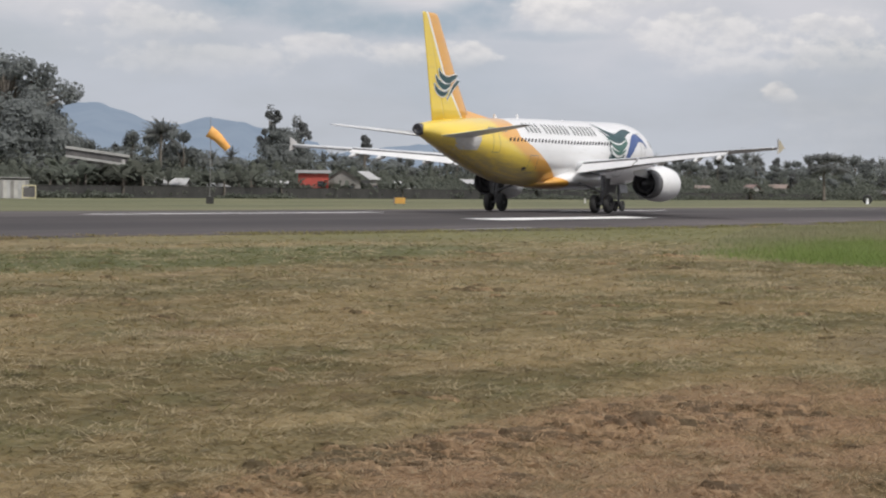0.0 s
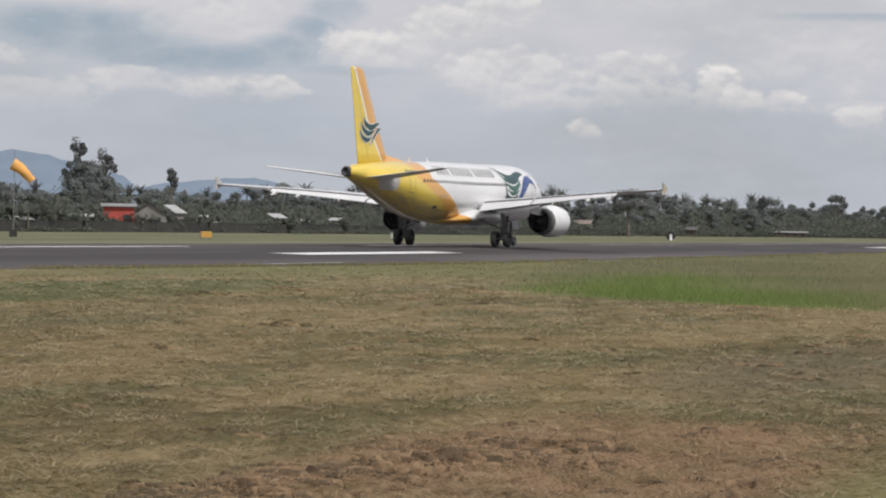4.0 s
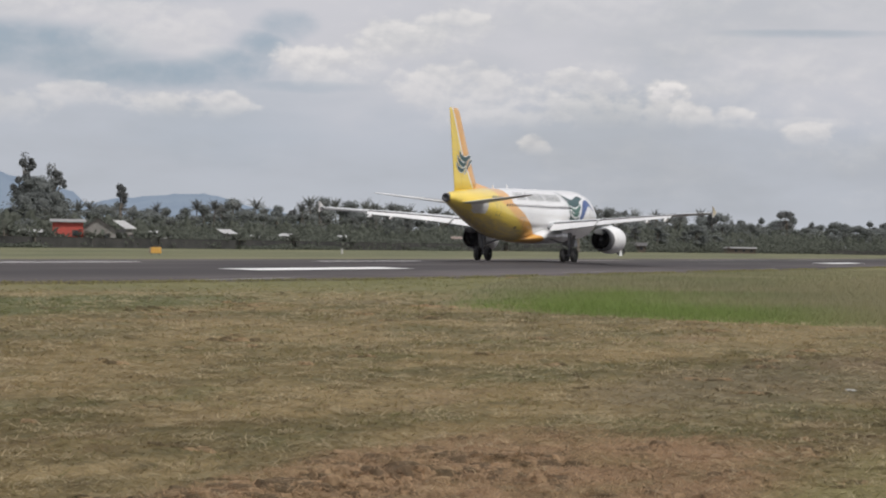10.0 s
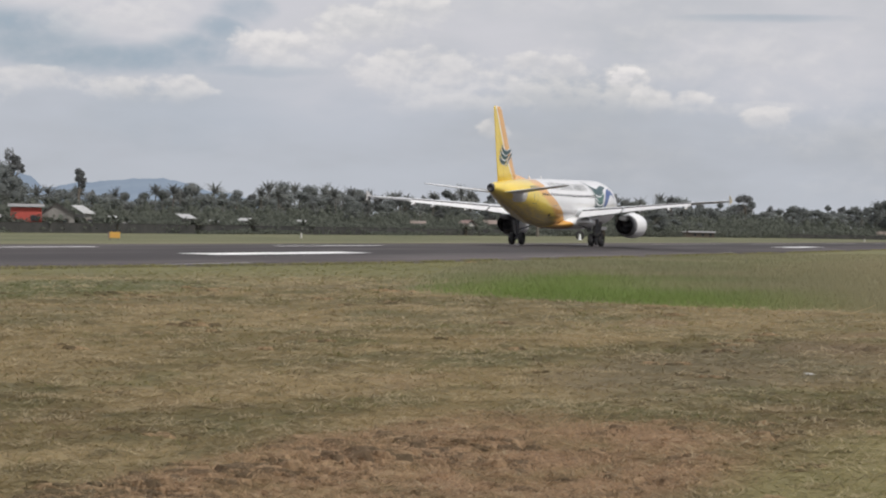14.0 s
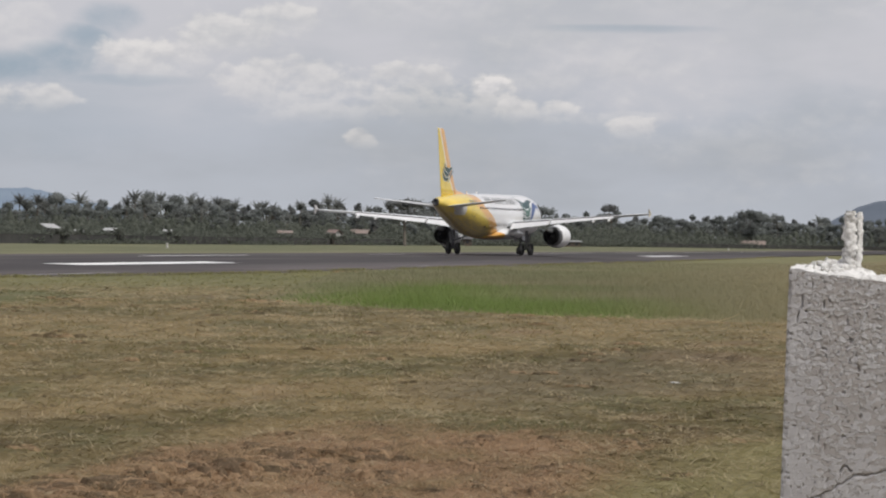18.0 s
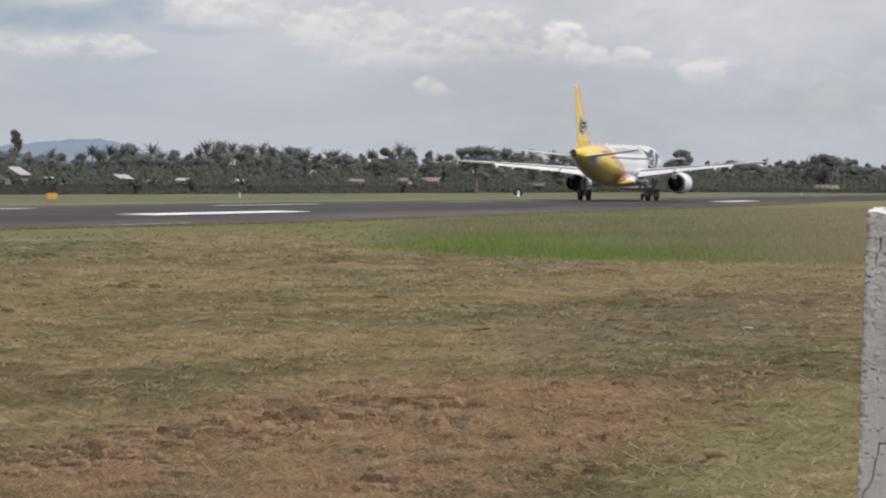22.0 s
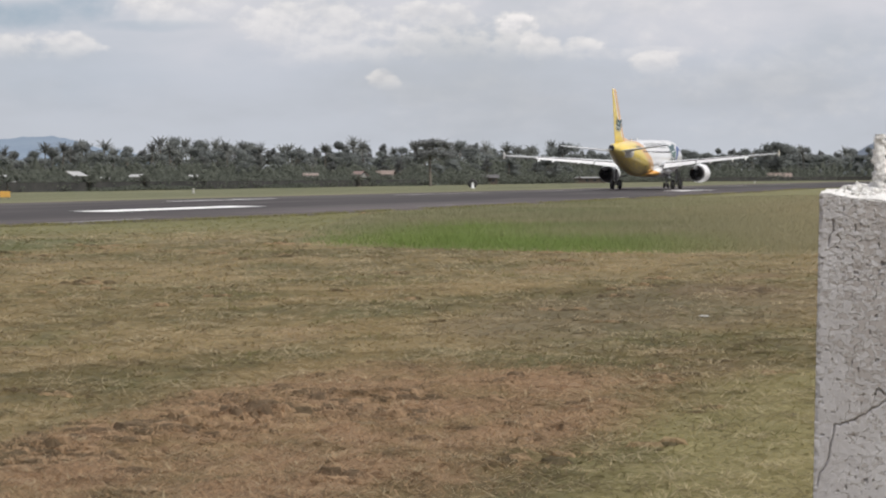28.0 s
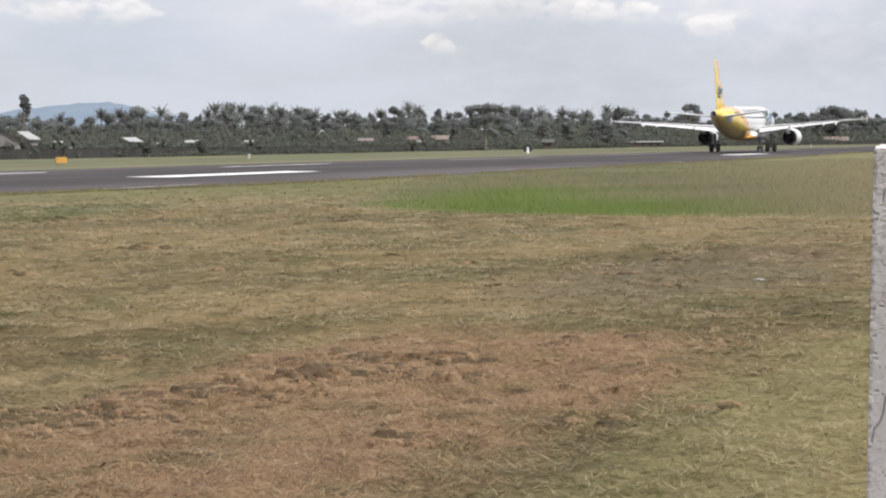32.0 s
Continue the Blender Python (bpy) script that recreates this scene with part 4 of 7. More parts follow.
        for word in (4, 7, 7):
            for i in range(word):
                w = 0.27
                vs = [on_body(x - u * w + 0.08 * (1 - v), 5.05 + 0.60 * v, side, 0.02) for v in (0, 0.5, 1) for u in (0, 0.5, 1)]
                mk("title_bar", vs, [(0, 1, 4, 3), (1, 2, 5, 4), (3, 4, 7, 6), (4, 5, 8, 7)], INK_GREY, body)
                x -= 0.60
            x -= 0.45
        # cabin windows
        y0 = on_body(15, 4.52)[1]
        shape = [(0.11 * math.cos(a), 0.165 * math.sin(a)) for a in (2 * math.pi * j / 10 for j in range(10))]
        pane = None
        for i in range(9, 41):
            d = 6.9 + 0.533 * i
            w, h, c = fus(d)
            tilt = math.degrees(math.asin((4.52 - c) / h))
            if pane is None:
                bm = bmesh.new()
                f = bm.faces.new([bm.verts.new((a, 0, b)) for a, b in shape])
                g = bmesh.ops.extrude_face_region(bm, geom=[f])
                for vv in [q for q in g["geom"] if isinstance(q, bmesh.types.BMVert)]:
                    vv.co.y -= 0.03
                pane = part("window", bm, GLASS_DARK, body)
                ob = pane
            else:
                ob = new("window", pane.data)
                ob.parent = body
            p = on_body(d, 4.52, side, 0.012)
            ob.matrix_basis = Matrix.Translation(p) @ pose(0, 0, 0, tilt if side < 0 else -tilt)
        # bare wear plate round the tailplane root
        vs = [on_body(d, z, side, 0.012) for z in (4.62, 4.35, 4.05, 3.78) for d in (34.6 - 0.9 * (4.62 - z), 33.6 - 0.5 * (4.62 - z), 32.6 - 0.2 * (4.62 - z), 31.7 + 0.25 * (4.62 - z))]
        mk("wear_plate", vs, [(4 * i + j, 4 * i + j + 1, 4 * i + j + 5, 4 * i + j + 4) for i in range(3) for j in range(3)], FENCE_GREY, body, label="bare grey plate under the tailplane")
        # doors, drawn by their seams, and cockpit panes
        for d, z0, z1, w in ((5.1, 3.5, 5.3, 0.82), (29.6, 3.7, 5.2, 0.76), (24.2, 2.5, 3.6, 1.2), (8.7, 2.3, 3.4, 1.3)):
            for a0, b0, a1, b1 in ((d, z0, d, z1), (d + w, z0, d + w, z1), (d, z0, d + w, z0), (d, z1, d + w, z1)):
                stroke("door_seam", [(a0, b0, 0.018), ((a0 + a1) / 2, (b0 + b1) / 2, 0.018), (a1, b1, 0.018)], put, INK_GREY, body)
        for d0, d1, za, zb in ((1.75, 2.15, 4.35, 4.75), (2.2, 2.75, 4.38, 4.85), (2.8, 3.2, 4.42, 4.82)):
            vs = [on_body(dd, zz, side, 0.015) for dd, zz in ((d0, za), (d1, za), (d1, zb), (d0 + 0.2, zb))]
            mk("cockpit_window", vs, [(0, 1, 2, 3)], GLASS_DARK, body)
        for i in range(5):
            stroke("marking_bar", [(30.6 - i * 0.5, 5.1, 0.12), (30.45 - i * 0.5, 5.1, 0.12), (30.3 - i * 0.5, 5.1, 0.12)], put, INK_GREY, body)
    # blade aerials and beacon on the back, outflow port
    for d, h in ((9.0, 0.34), (15.5, 0.30), (23.0, 0.42), (26.5, 0.3)):
        bm = bmesh.new()
        a = [bm.verts.new((17.9 - d + x, yy, z)) for x, z in ((0.2, 5.84), (-0.25, 5.84), (-0.3, 5.84 + h), (-0.12, 5.84 + h)) for yy in (-0.03, 0.03)]
        for f in ((0, 2, 4, 6), (1, 7, 5, 3), (0, 1, 3, 2), (2, 3, 5, 4), (4, 5, 7, 6), (6, 7, 1, 0)):
            bm.faces.new([a[i] for i in f])
        part("aerial", bm, PAINT_WHITE, body, "white blade aerial")
    mk("outflow_port", *[[on_body(25.8 + 0.3 * math.cos(a), 2.75 + 0.12 * math.sin(a), -1, 0.02) for a in (2 * math.pi * j / 10 for j in range(10))], [tuple(range(10))]], DARK_METAL, body)
    return jet


WHEELS, AILERONS = [], []
JET = build_aircraft()


# ---- motion of the aircraft ----
TRACK_T = (0, 5.5, 8.0, 11.0, 14.0, 18.0, 20.0, 22.5, 25.0, 28.0, 29.0, 31.0, 32.0)
TRACK_X = (141.95, 166.4, 177.3, 192.4, 207.1, 227.6, 238.3, 252.5, 267.6, 285.3, 291.6, 304.9, 311.6)
ROLL = np.polyfit(TRACK_T, TRACK_X, 4)


def roll_x(t):
    """Smooth distance along the runway, through the stations."""
    return float(np.polyval(ROLL, t))


def jet_y(t):
    return float(np.interp(t, (0, 8, 14, 18, 20, 25, 28, 32), (62.15, 62.0, 61.4, 60.65, 60.25, 59.7, 59.25, 59.1)))


def jet_turn(t):
    return float(np.interp(t, (0, 4, 8, 14, 32), (0.65, 0.40, 0.08, 0.0, 0.05)))


def motions():
    rows = []
    for i in range(65):
        t = i * 0.5
        rows.append((t, pose(roll_x(t), jet_y(t), 0.0, 0, 0, jet_turn(t))))
    walk(JET, rows)
    # the ailerons come level again while the aircraft rolls
    for part_ob, hinge, axis, side in AILERONS:
        lifts = [(0, 16), (16, 16), (18, 13), (19.6, 3), (22, 0), (32, 0)] if side < 0 else [(0, -2), (32, -2)]
        walk(part_ob, [(t, Matrix.Translation(hinge) @ Matrix.Rotation(radians(side * a), 4, axis) @ Matrix.Translation(-hinge)) for t, a in lifts])
    # the wind cone stirs a little on its pole
    swing = [(0, 0), (1, -5), (2, -1), (3, 3), (4, -2), (5, 1), (6, 2), (7, -1), (8, 3), (11, -3), (15, 2), (20, -2), (26, 3), (32, 0)]
    walk(WIND_CONE, [(t, pose(0, 0, 7.05, 0, a, a)) for t, a in swing])
    for w, r, at in WHEELS:
        spins = []
        for i in range(0, 481):
            t = i / 15
            a = (roll_x(t) - roll_x(0)) / r
            spins.append((t, Matrix.Translation(at) @ Matrix.Rotation(a, 4, "Y")))
        walk(w, spins)


# ---- distance: hills, trees, wall, houses ----
WALL_LINE = [(60, 150), (180, 163), (270, 168), (400, 172), (540, 178), (700, 181), (880, 172), (960, 120), (985, 20), (985, -200)]


def wall_distance(az):
    """How far the perimeter wall lies in that direction."""
    c, s = math.cos(radians(az)), math.sin(radians(az))
    for (x0, y0), (x1, y1) in zip(WALL_LINE, WALL_LINE[1:]):
        a0, a1 = y0 * c - x0 * s, y1 * c - x1 * s
        if a0 * a1 <= 0 and a0 != a1:
            f = a0 / (a0 - a1)
            return math.hypot(x0 + f * (x1 - x0), y0 + f * (y1 - y0))
    return 900.0


def polar(az, dist, z=0.0):
    return (dist * math.cos(radians(az)), dist * math.sin(radians(az)), z)


def raw_mesh(name, co, faces_n, material, parent=None):
    """A mesh of loose polygons with faces_n corners each, from one array of corner positions."""
    co = np.asarray(co, dtype=np.float32).reshape(-1, 3)
    me = bpy.data.meshes.new(name)
    n = len(co)
    me.vertices.add(n)
    me.vertices.foreach_set("co", co.ravel())
    me.loops.add(n)
    me.loops.foreach_set("vertex_index", np.arange(n, dtype=np.int32))
    me.polygons.add(n // faces_n)
    me.polygons.foreach_set("loop_start", np.arange(0, n, faces_n, dtype=np.int32))
    me.update(calc_edges=True)
    me.materials.append(material)
    ob = new(name, me)
    ob.parent = parent
    return ob


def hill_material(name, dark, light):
    """Far wooded hills: a faintly glowing backdrop, with distance haze put into its blue."""
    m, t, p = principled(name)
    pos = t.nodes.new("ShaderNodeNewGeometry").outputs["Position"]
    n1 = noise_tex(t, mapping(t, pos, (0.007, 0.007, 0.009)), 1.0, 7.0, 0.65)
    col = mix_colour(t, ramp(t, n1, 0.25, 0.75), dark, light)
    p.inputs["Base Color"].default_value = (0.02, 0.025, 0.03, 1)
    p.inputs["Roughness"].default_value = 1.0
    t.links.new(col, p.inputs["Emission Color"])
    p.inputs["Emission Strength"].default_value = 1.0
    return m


def build_hills():
    blue, slate = hill_material("far_hills_hazed", (0.168, 0.220, 0.298), (0.208, 0.260, 0.335)), hill_material("slate_hill_hazed", (0.070, 0.088, 0.122), (0.102, 0.122, 0.160))

    def ridge(name, dist, rows, seed, label, mat=blue):
        azs = [r[0] for r in rows]
        els = [r[1] for r in rows]
        steps = 160
        verts, faces = [], []
        for i in range(steps + 1):
            az = azs[0] + (azs[-1] - azs[0]) * i / steps
            el = float(np.interp(-az, [-a for a in azs], els))
            el += 0.05 * noise.fractal(Vector((az * 1.7, seed, 0)), 1.0, 2.0, 5)
            for k in range(5):
                f = k / 4
                d = dist * (1 - 0.25 * (1 - f))
                z = math.tan(radians(max(el, 0.02))) * d * f + 1.5 + 12 * noise.noise(Vector((az * 2, k * 1.3, seed))) * (f if f < 1 else 0)
                verts.append(polar(az, d, z if k else -2))
        for i in range(steps):
            for k in range(4):
                faces.append((i * 5 + k, (i + 1) * 5 + k, (i + 1) * 5 + k + 1, i * 5 + k + 1))
        tagged(mk(name, verts, faces, mat, smooth=True), label, "hill", kind="structure")

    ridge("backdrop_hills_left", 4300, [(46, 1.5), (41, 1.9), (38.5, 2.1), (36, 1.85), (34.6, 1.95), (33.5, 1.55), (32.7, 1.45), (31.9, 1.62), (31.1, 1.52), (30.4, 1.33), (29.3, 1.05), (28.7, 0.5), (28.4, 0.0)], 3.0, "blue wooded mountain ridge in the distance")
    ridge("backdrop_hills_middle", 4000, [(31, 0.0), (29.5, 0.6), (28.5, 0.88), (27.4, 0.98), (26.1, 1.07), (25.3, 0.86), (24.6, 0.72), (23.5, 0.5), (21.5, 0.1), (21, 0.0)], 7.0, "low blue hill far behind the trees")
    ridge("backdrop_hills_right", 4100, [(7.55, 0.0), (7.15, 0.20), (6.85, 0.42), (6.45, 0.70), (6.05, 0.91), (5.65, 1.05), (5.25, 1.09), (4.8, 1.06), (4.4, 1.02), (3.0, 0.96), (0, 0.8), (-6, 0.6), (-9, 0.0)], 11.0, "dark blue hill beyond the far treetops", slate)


build_hills()


def leaf_material(name, dark, light, vary=0.24):
    m, t, p = principled(name)
    geo = t.nodes.new("ShaderNodeNewGeometry")
    rnd = geo.outputs["Random Per Island"]
    obj = t.nodes.new("ShaderNodeObjectInfo").outputs["Random"]
    col = mix_colour(t, rnd, dark, light)
    hs = t.nodes.new("ShaderNodeHueSaturation")
    t.links.new(math_node(t, "ADD", math_node(t, "MULTIPLY", obj, 2 * vary), 1 - vary), hs.inputs["Value"])
    t.links.new(math_node(t, "ADD", math_node(t, "MULTIPLY", obj, 0.05), 0.475), hs.inputs["Hue"])
    t.links.new(col, hs.inputs["Color"])
    t.links.new(hs.outputs[0], p.inputs["Base Color"])
    p.inputs["Roughness"].default_value = 0.85
    leafy(t, p, hs.outputs[0], 0.5)
    return m


# leaf tones greyed and blued: the haze of distance is put into these colours
LEAF = leaf_material("leaf_haze_green", (0.190, 0.205, 0.200), (0.228, 0.243, 0.236))
LEAF_DULL = leaf_material("leaf_haze_dull", (0.196, 0.203, 0.203), (0.238, 0.246, 0.245))
LEAF_PALM = leaf_material("leaf_haze_palm", (0.180, 0.188, 0.180), (0.230, 0.236, 0.224))
LEAF_BUSH = leaf_material("leaf_haze_bush", (0.116, 0.126, 0.106), (0.165, 0.176, 0.146))
BARK = surf("bark", (0.10, 0.085, 0.07), (0.22, 0.195, 0.165), 3.0, 0.9)


def ball_quads(n):
    """The faces of a unit ball made from a cube, n by n squares on each side."""
    f = np.linspace(-1, 1, n + 1)
    out = []
    for axis in range(3):
        for sign in (-1, 1):
            for i in range(n):
                for j in range(n):
                    face = []
                    for u, v in ((f[i], f[j]), (f[i + 1], f[j]), (f[i + 1], f[j + 1]), (f[i], f[j + 1])):
                        q = np.zeros(3)
                        q[axis], q[(axis + 1) % 3], q[(axis + 2) % 3] = sign, sign * u, v
                        face.append(q / np.linalg.norm(q))
                    out.append(face)
    return np.array(out)


CORE, SMALL_CORE = ball_quads(3), ball_quads(2)


def core_of(centre, radius, ball, seed):
    """The dense inner mass of twigs and leaves of a clump, uneven."""
    k = 1 + 0.28 * value_noise(ball[..., 0] * 1.7 + seed, ball[..., 1] * 1.7 + 1.3 * ball[..., 2], 71)
    return np.asarray(centre) + ball * k[..., None] * np.asarray(radius)


def leaf_quads(rng, centres, size, middle, loose=0.55):
    """Leaf blades round given centres, that turn their faces out of the clump and up to the light."""
    n = len(centres)
    out = centres - np.asarray(middle)
    out /= np.maximum(np.linalg.norm(out, axis=1), 1e-6)[:, None]
    face = out + np.array((0, 0, 0.35)) + loose * rng.normal(size=(n, 3))
    face /= np.linalg.norm(face, axis=1)[:, None]
    u = rng.normal(size=(n, 3))
    u -= (u * face).sum(1)[:, None] * face
    u /= np.linalg.norm(u, axis=1)[:, None]
    v = np.cross(face, u)
    s = size * rng.uniform(0.5, 1.2, size=(n, 1))
    w = s * rng.uniform(0.4, 0.8, size=(n, 1))
    a, b = u * s, v * w
    return np.stack([centres - a, centres - b * 0.9, centres + a, centres + b], axis=1)


def blob_points(rng, n, centre, radius):
    """Points in the outer shell of a lumpy ellipsoid."""
    d = rng.normal(size=(n, 3))
    d /= np.linalg.norm(d, axis=1)[:, None]
    r = rng.uniform(0.45, 1.0, size=(n, 1)) ** 0.6
    return np.asarray(centre) + d * r * np.asarray(radius)


def limb(bm, pts, r0, r1, n=6):
    for i in range(len(pts) - 1):
        f0, f1 = i / (len(pts) - 1), (i + 1) / (len(pts) - 1)
        add_tube(bm, pts[i], pts[i + 1], r0 + (r1 - r0) * f0, r0 + (r1 - r0) * f1, n)


def make_broad(seed, h=10.0, wide=4.0, clear=0.3, lumps=11, leaves=1100, leaf=0.34, mat=None, flat=0.75, core=0.50, puff=1.0, label="leafy dark green tree with a ragged crown"):
    leaves, leaf = int(1.6 * leaves), 0.78 * leaf
    rng = np.random.default_rng(seed)
    tree = tagged(empty("tree"), label, "tree", "trees behind the airfield wall")
    bm = bmesh.new()
    fork = h * clear
    limb(bm, [(0, 0, -0.3), (0.1, 0.05, fork * 0.5), (0.0, 0.1, fork), (0.15, 0, h * 0.62), (0.1, 0.1, h * 0.85)], 0.028 * h, 0.006 * h, 8)
    quads = []

    def clump(centre, radius):
        q = leaf_quads(rng, blob_points(rng, leaves // lumps, centre, radius), leaf, np.asarray(centre) - np.array((0, 0, 0.3 * radius[2])))
        if core:
            q = np.concatenate([q, core_of(centre, core * np.array(radius), CORE, len(quads) * 3.7)])
        quads.append(q)
    for k in range(lumps):
        a = rng.uniform(0, 2 * math.pi)
        f = rng.uniform(0, 1)
        z = fork + (h - fork) * (0.18 + 0.72 * f)
        reach = wide * (0.25 + 0.75 * math.sin(math.pi * min(0.95, 0.25 + 0.65 * f))) * rng.uniform(0.35, 0.85)
        c = np.array((reach * math.cos(a), reach * math.sin(a), z))
        limb(bm, [(0.05, 0.05, fork * rng.uniform(0.8, 1.2) + 0.4 * (z - fork)), (c[0] * 0.55, c[1] * 0.55, z - 0.12 * h * rng.uniform(0.3, 1)), tuple(c)], 0.011 * h, 0.003 * h, 5)
        r = wide * puff * rng.uniform(0.28, 0.48)
        clump(c, (r, r, r * flat))
    clump(np.array((0.1, 0.1, h * 0.9)), (wide * 0.35, wide * 0.35, h * 0.1))
    part("trunk", bm, BARK, tree)
    raw_mesh("crown", np.concatenate(quads), 4, mat or LEAF, tree)
    return tree


def make_palm(seed, h=9.0, label="coconut palm with a spiky head of grey-green fronds"):
    rng = np.random.default_rng(seed)
    tree = tagged(empty("palm_tree"), label, "palm", "palms behind the airfield wall")
    bm = bmesh.new()
    lean = rng.uniform(-0.9, 0.9, 2)
    pts = [(lean[0] * f * f, lean[1] * f * f, -0.3 + (h - 1.6) * f) for f in (0, 0.25, 0.5, 0.75, 1.0)]
    limb(bm, pts, 0.20, 0.12, 7)
    part("trunk", bm, BARK, tree)
    hub = np.array(pts[-1])
    tri = []
    for k in range(30):
        a = 2.4 * k + rng.uniform(-0.2, 0.2)
        rise = rng.uniform(-0.35, 1.35) if k % 3 else rng.uniform(0.7, 1.45)
        ln = rng.uniform(2.1, 3.3)
        sag = rng.uniform(0.20, 0.50)
        out = np.array((math.cos(a), math.sin(a), 0))
        side = np.array((-math.sin(a), math.cos(a), 0))
        prev = hub
        for i in range(1, 9):
            f = i / 8
            p = hub + out * ln * (f * math.cos(rise) + 0.25 * f * f * max(0, math.sin(rise))) + np.array((0, 0, ln * (math.sin(rise) * f - sag * f * f)))
            w = 0.44 * math.sin(math.pi * min(1, 0.15 + 0.80 * f)) + 0.06
            mid = (prev + p) / 2
            for s in (-1, 1):
                tip = mid + s * side * w + (p - prev) * 0.9 - np.array((0, 0, 0.45 * w + 0.04))
                tri.append((prev, p, tip))
            prev = p
    raw_mesh("fronds", np.array(tri), 3, LEAF_PALM, tree)
    return tree


def make_banana(seed):
    rng = np.random.default_rng(seed)
    tree = tagged(empty("banana_plant"), "banana plant with broad torn upright leaves", "plant", "banana plants by the wall")
    quads = []
    for q in range(3):
        ox, oy = rng.uniform(-1.2, 1.2, 2)
        hh = rng.uniform(1.6, 2.6)
        bm = bmesh.new()
        limb(bm, [(ox, oy, -0.2), (ox + 0.1, oy, hh * 0.5), (ox, oy, hh)], 0.16, 0.08, 6)
        part("stem", bm, BARK, tree)
        for k in range(7):
            a = rng.uniform(0, 2 * math.pi)
            out = np.array((math.cos(a), math.sin(a), 0))
            side = np.array((-math.sin(a), math.cos(a), 0))
            ln = rng.uniform(1.5, 2.4)
            up = rng.uniform(0.5, 1.4)
            ps = [np.array((ox, oy, hh - 0.2)) + out * ln * 0.75 * f + np.array((0, 0, ln * (up * f - 0.75 * f * f))) for f in (0, 0.3, 0.6, 0.85, 1.0)]
            ws = (0.06, 0.30, 0.33, 0.22, 0.02)
            for i in range(4):
                quads.append((ps[i] - side * ws[i], ps[i + 1] - side * ws[i + 1], ps[i + 1] + side * ws[i + 1], ps[i] + side * ws[i]))
    raw_mesh("leaves", np.array(quads), 4, LEAF_BUSH, tree)
    return tree


def tree_distance(az):
    return min(186 / math.sin(radians(max(az, 4))), 960 + 6 * az)


SKY_AZ = (-45, -36, -34.2, -33.2, -32.5, -31.5, -30.6, -29.3, -28.6, -26.7, -25.3, -24, -23.3, -21.9, -20.5, -19.2, -17.8, -16.5, -15.3, -14.3, -13.8, -13.1, -12, -10.8, -9.6, -8.6, -7.5, -6, -2)
SKY_EL = (1.2, 1.2, 1.0, 1.0, 0.85, 0.75, 0.75, 0.74, 0.80, 0.76, 0.90, 0.84, 1.00, 0.98, 0.84, 0.90, 0.87, 0.86, 0.86, 0.82, 0.84, 0.66, 0.73, 0.65, 0.72, 0.80, 0.64, 0.68, 0.7)


def top_height(az, dist, f=1.0):
    el = float(np.interp(-az, SKY_AZ, SKY_EL))
    return 1.9 + dist * math.tan(radians(el)) * f


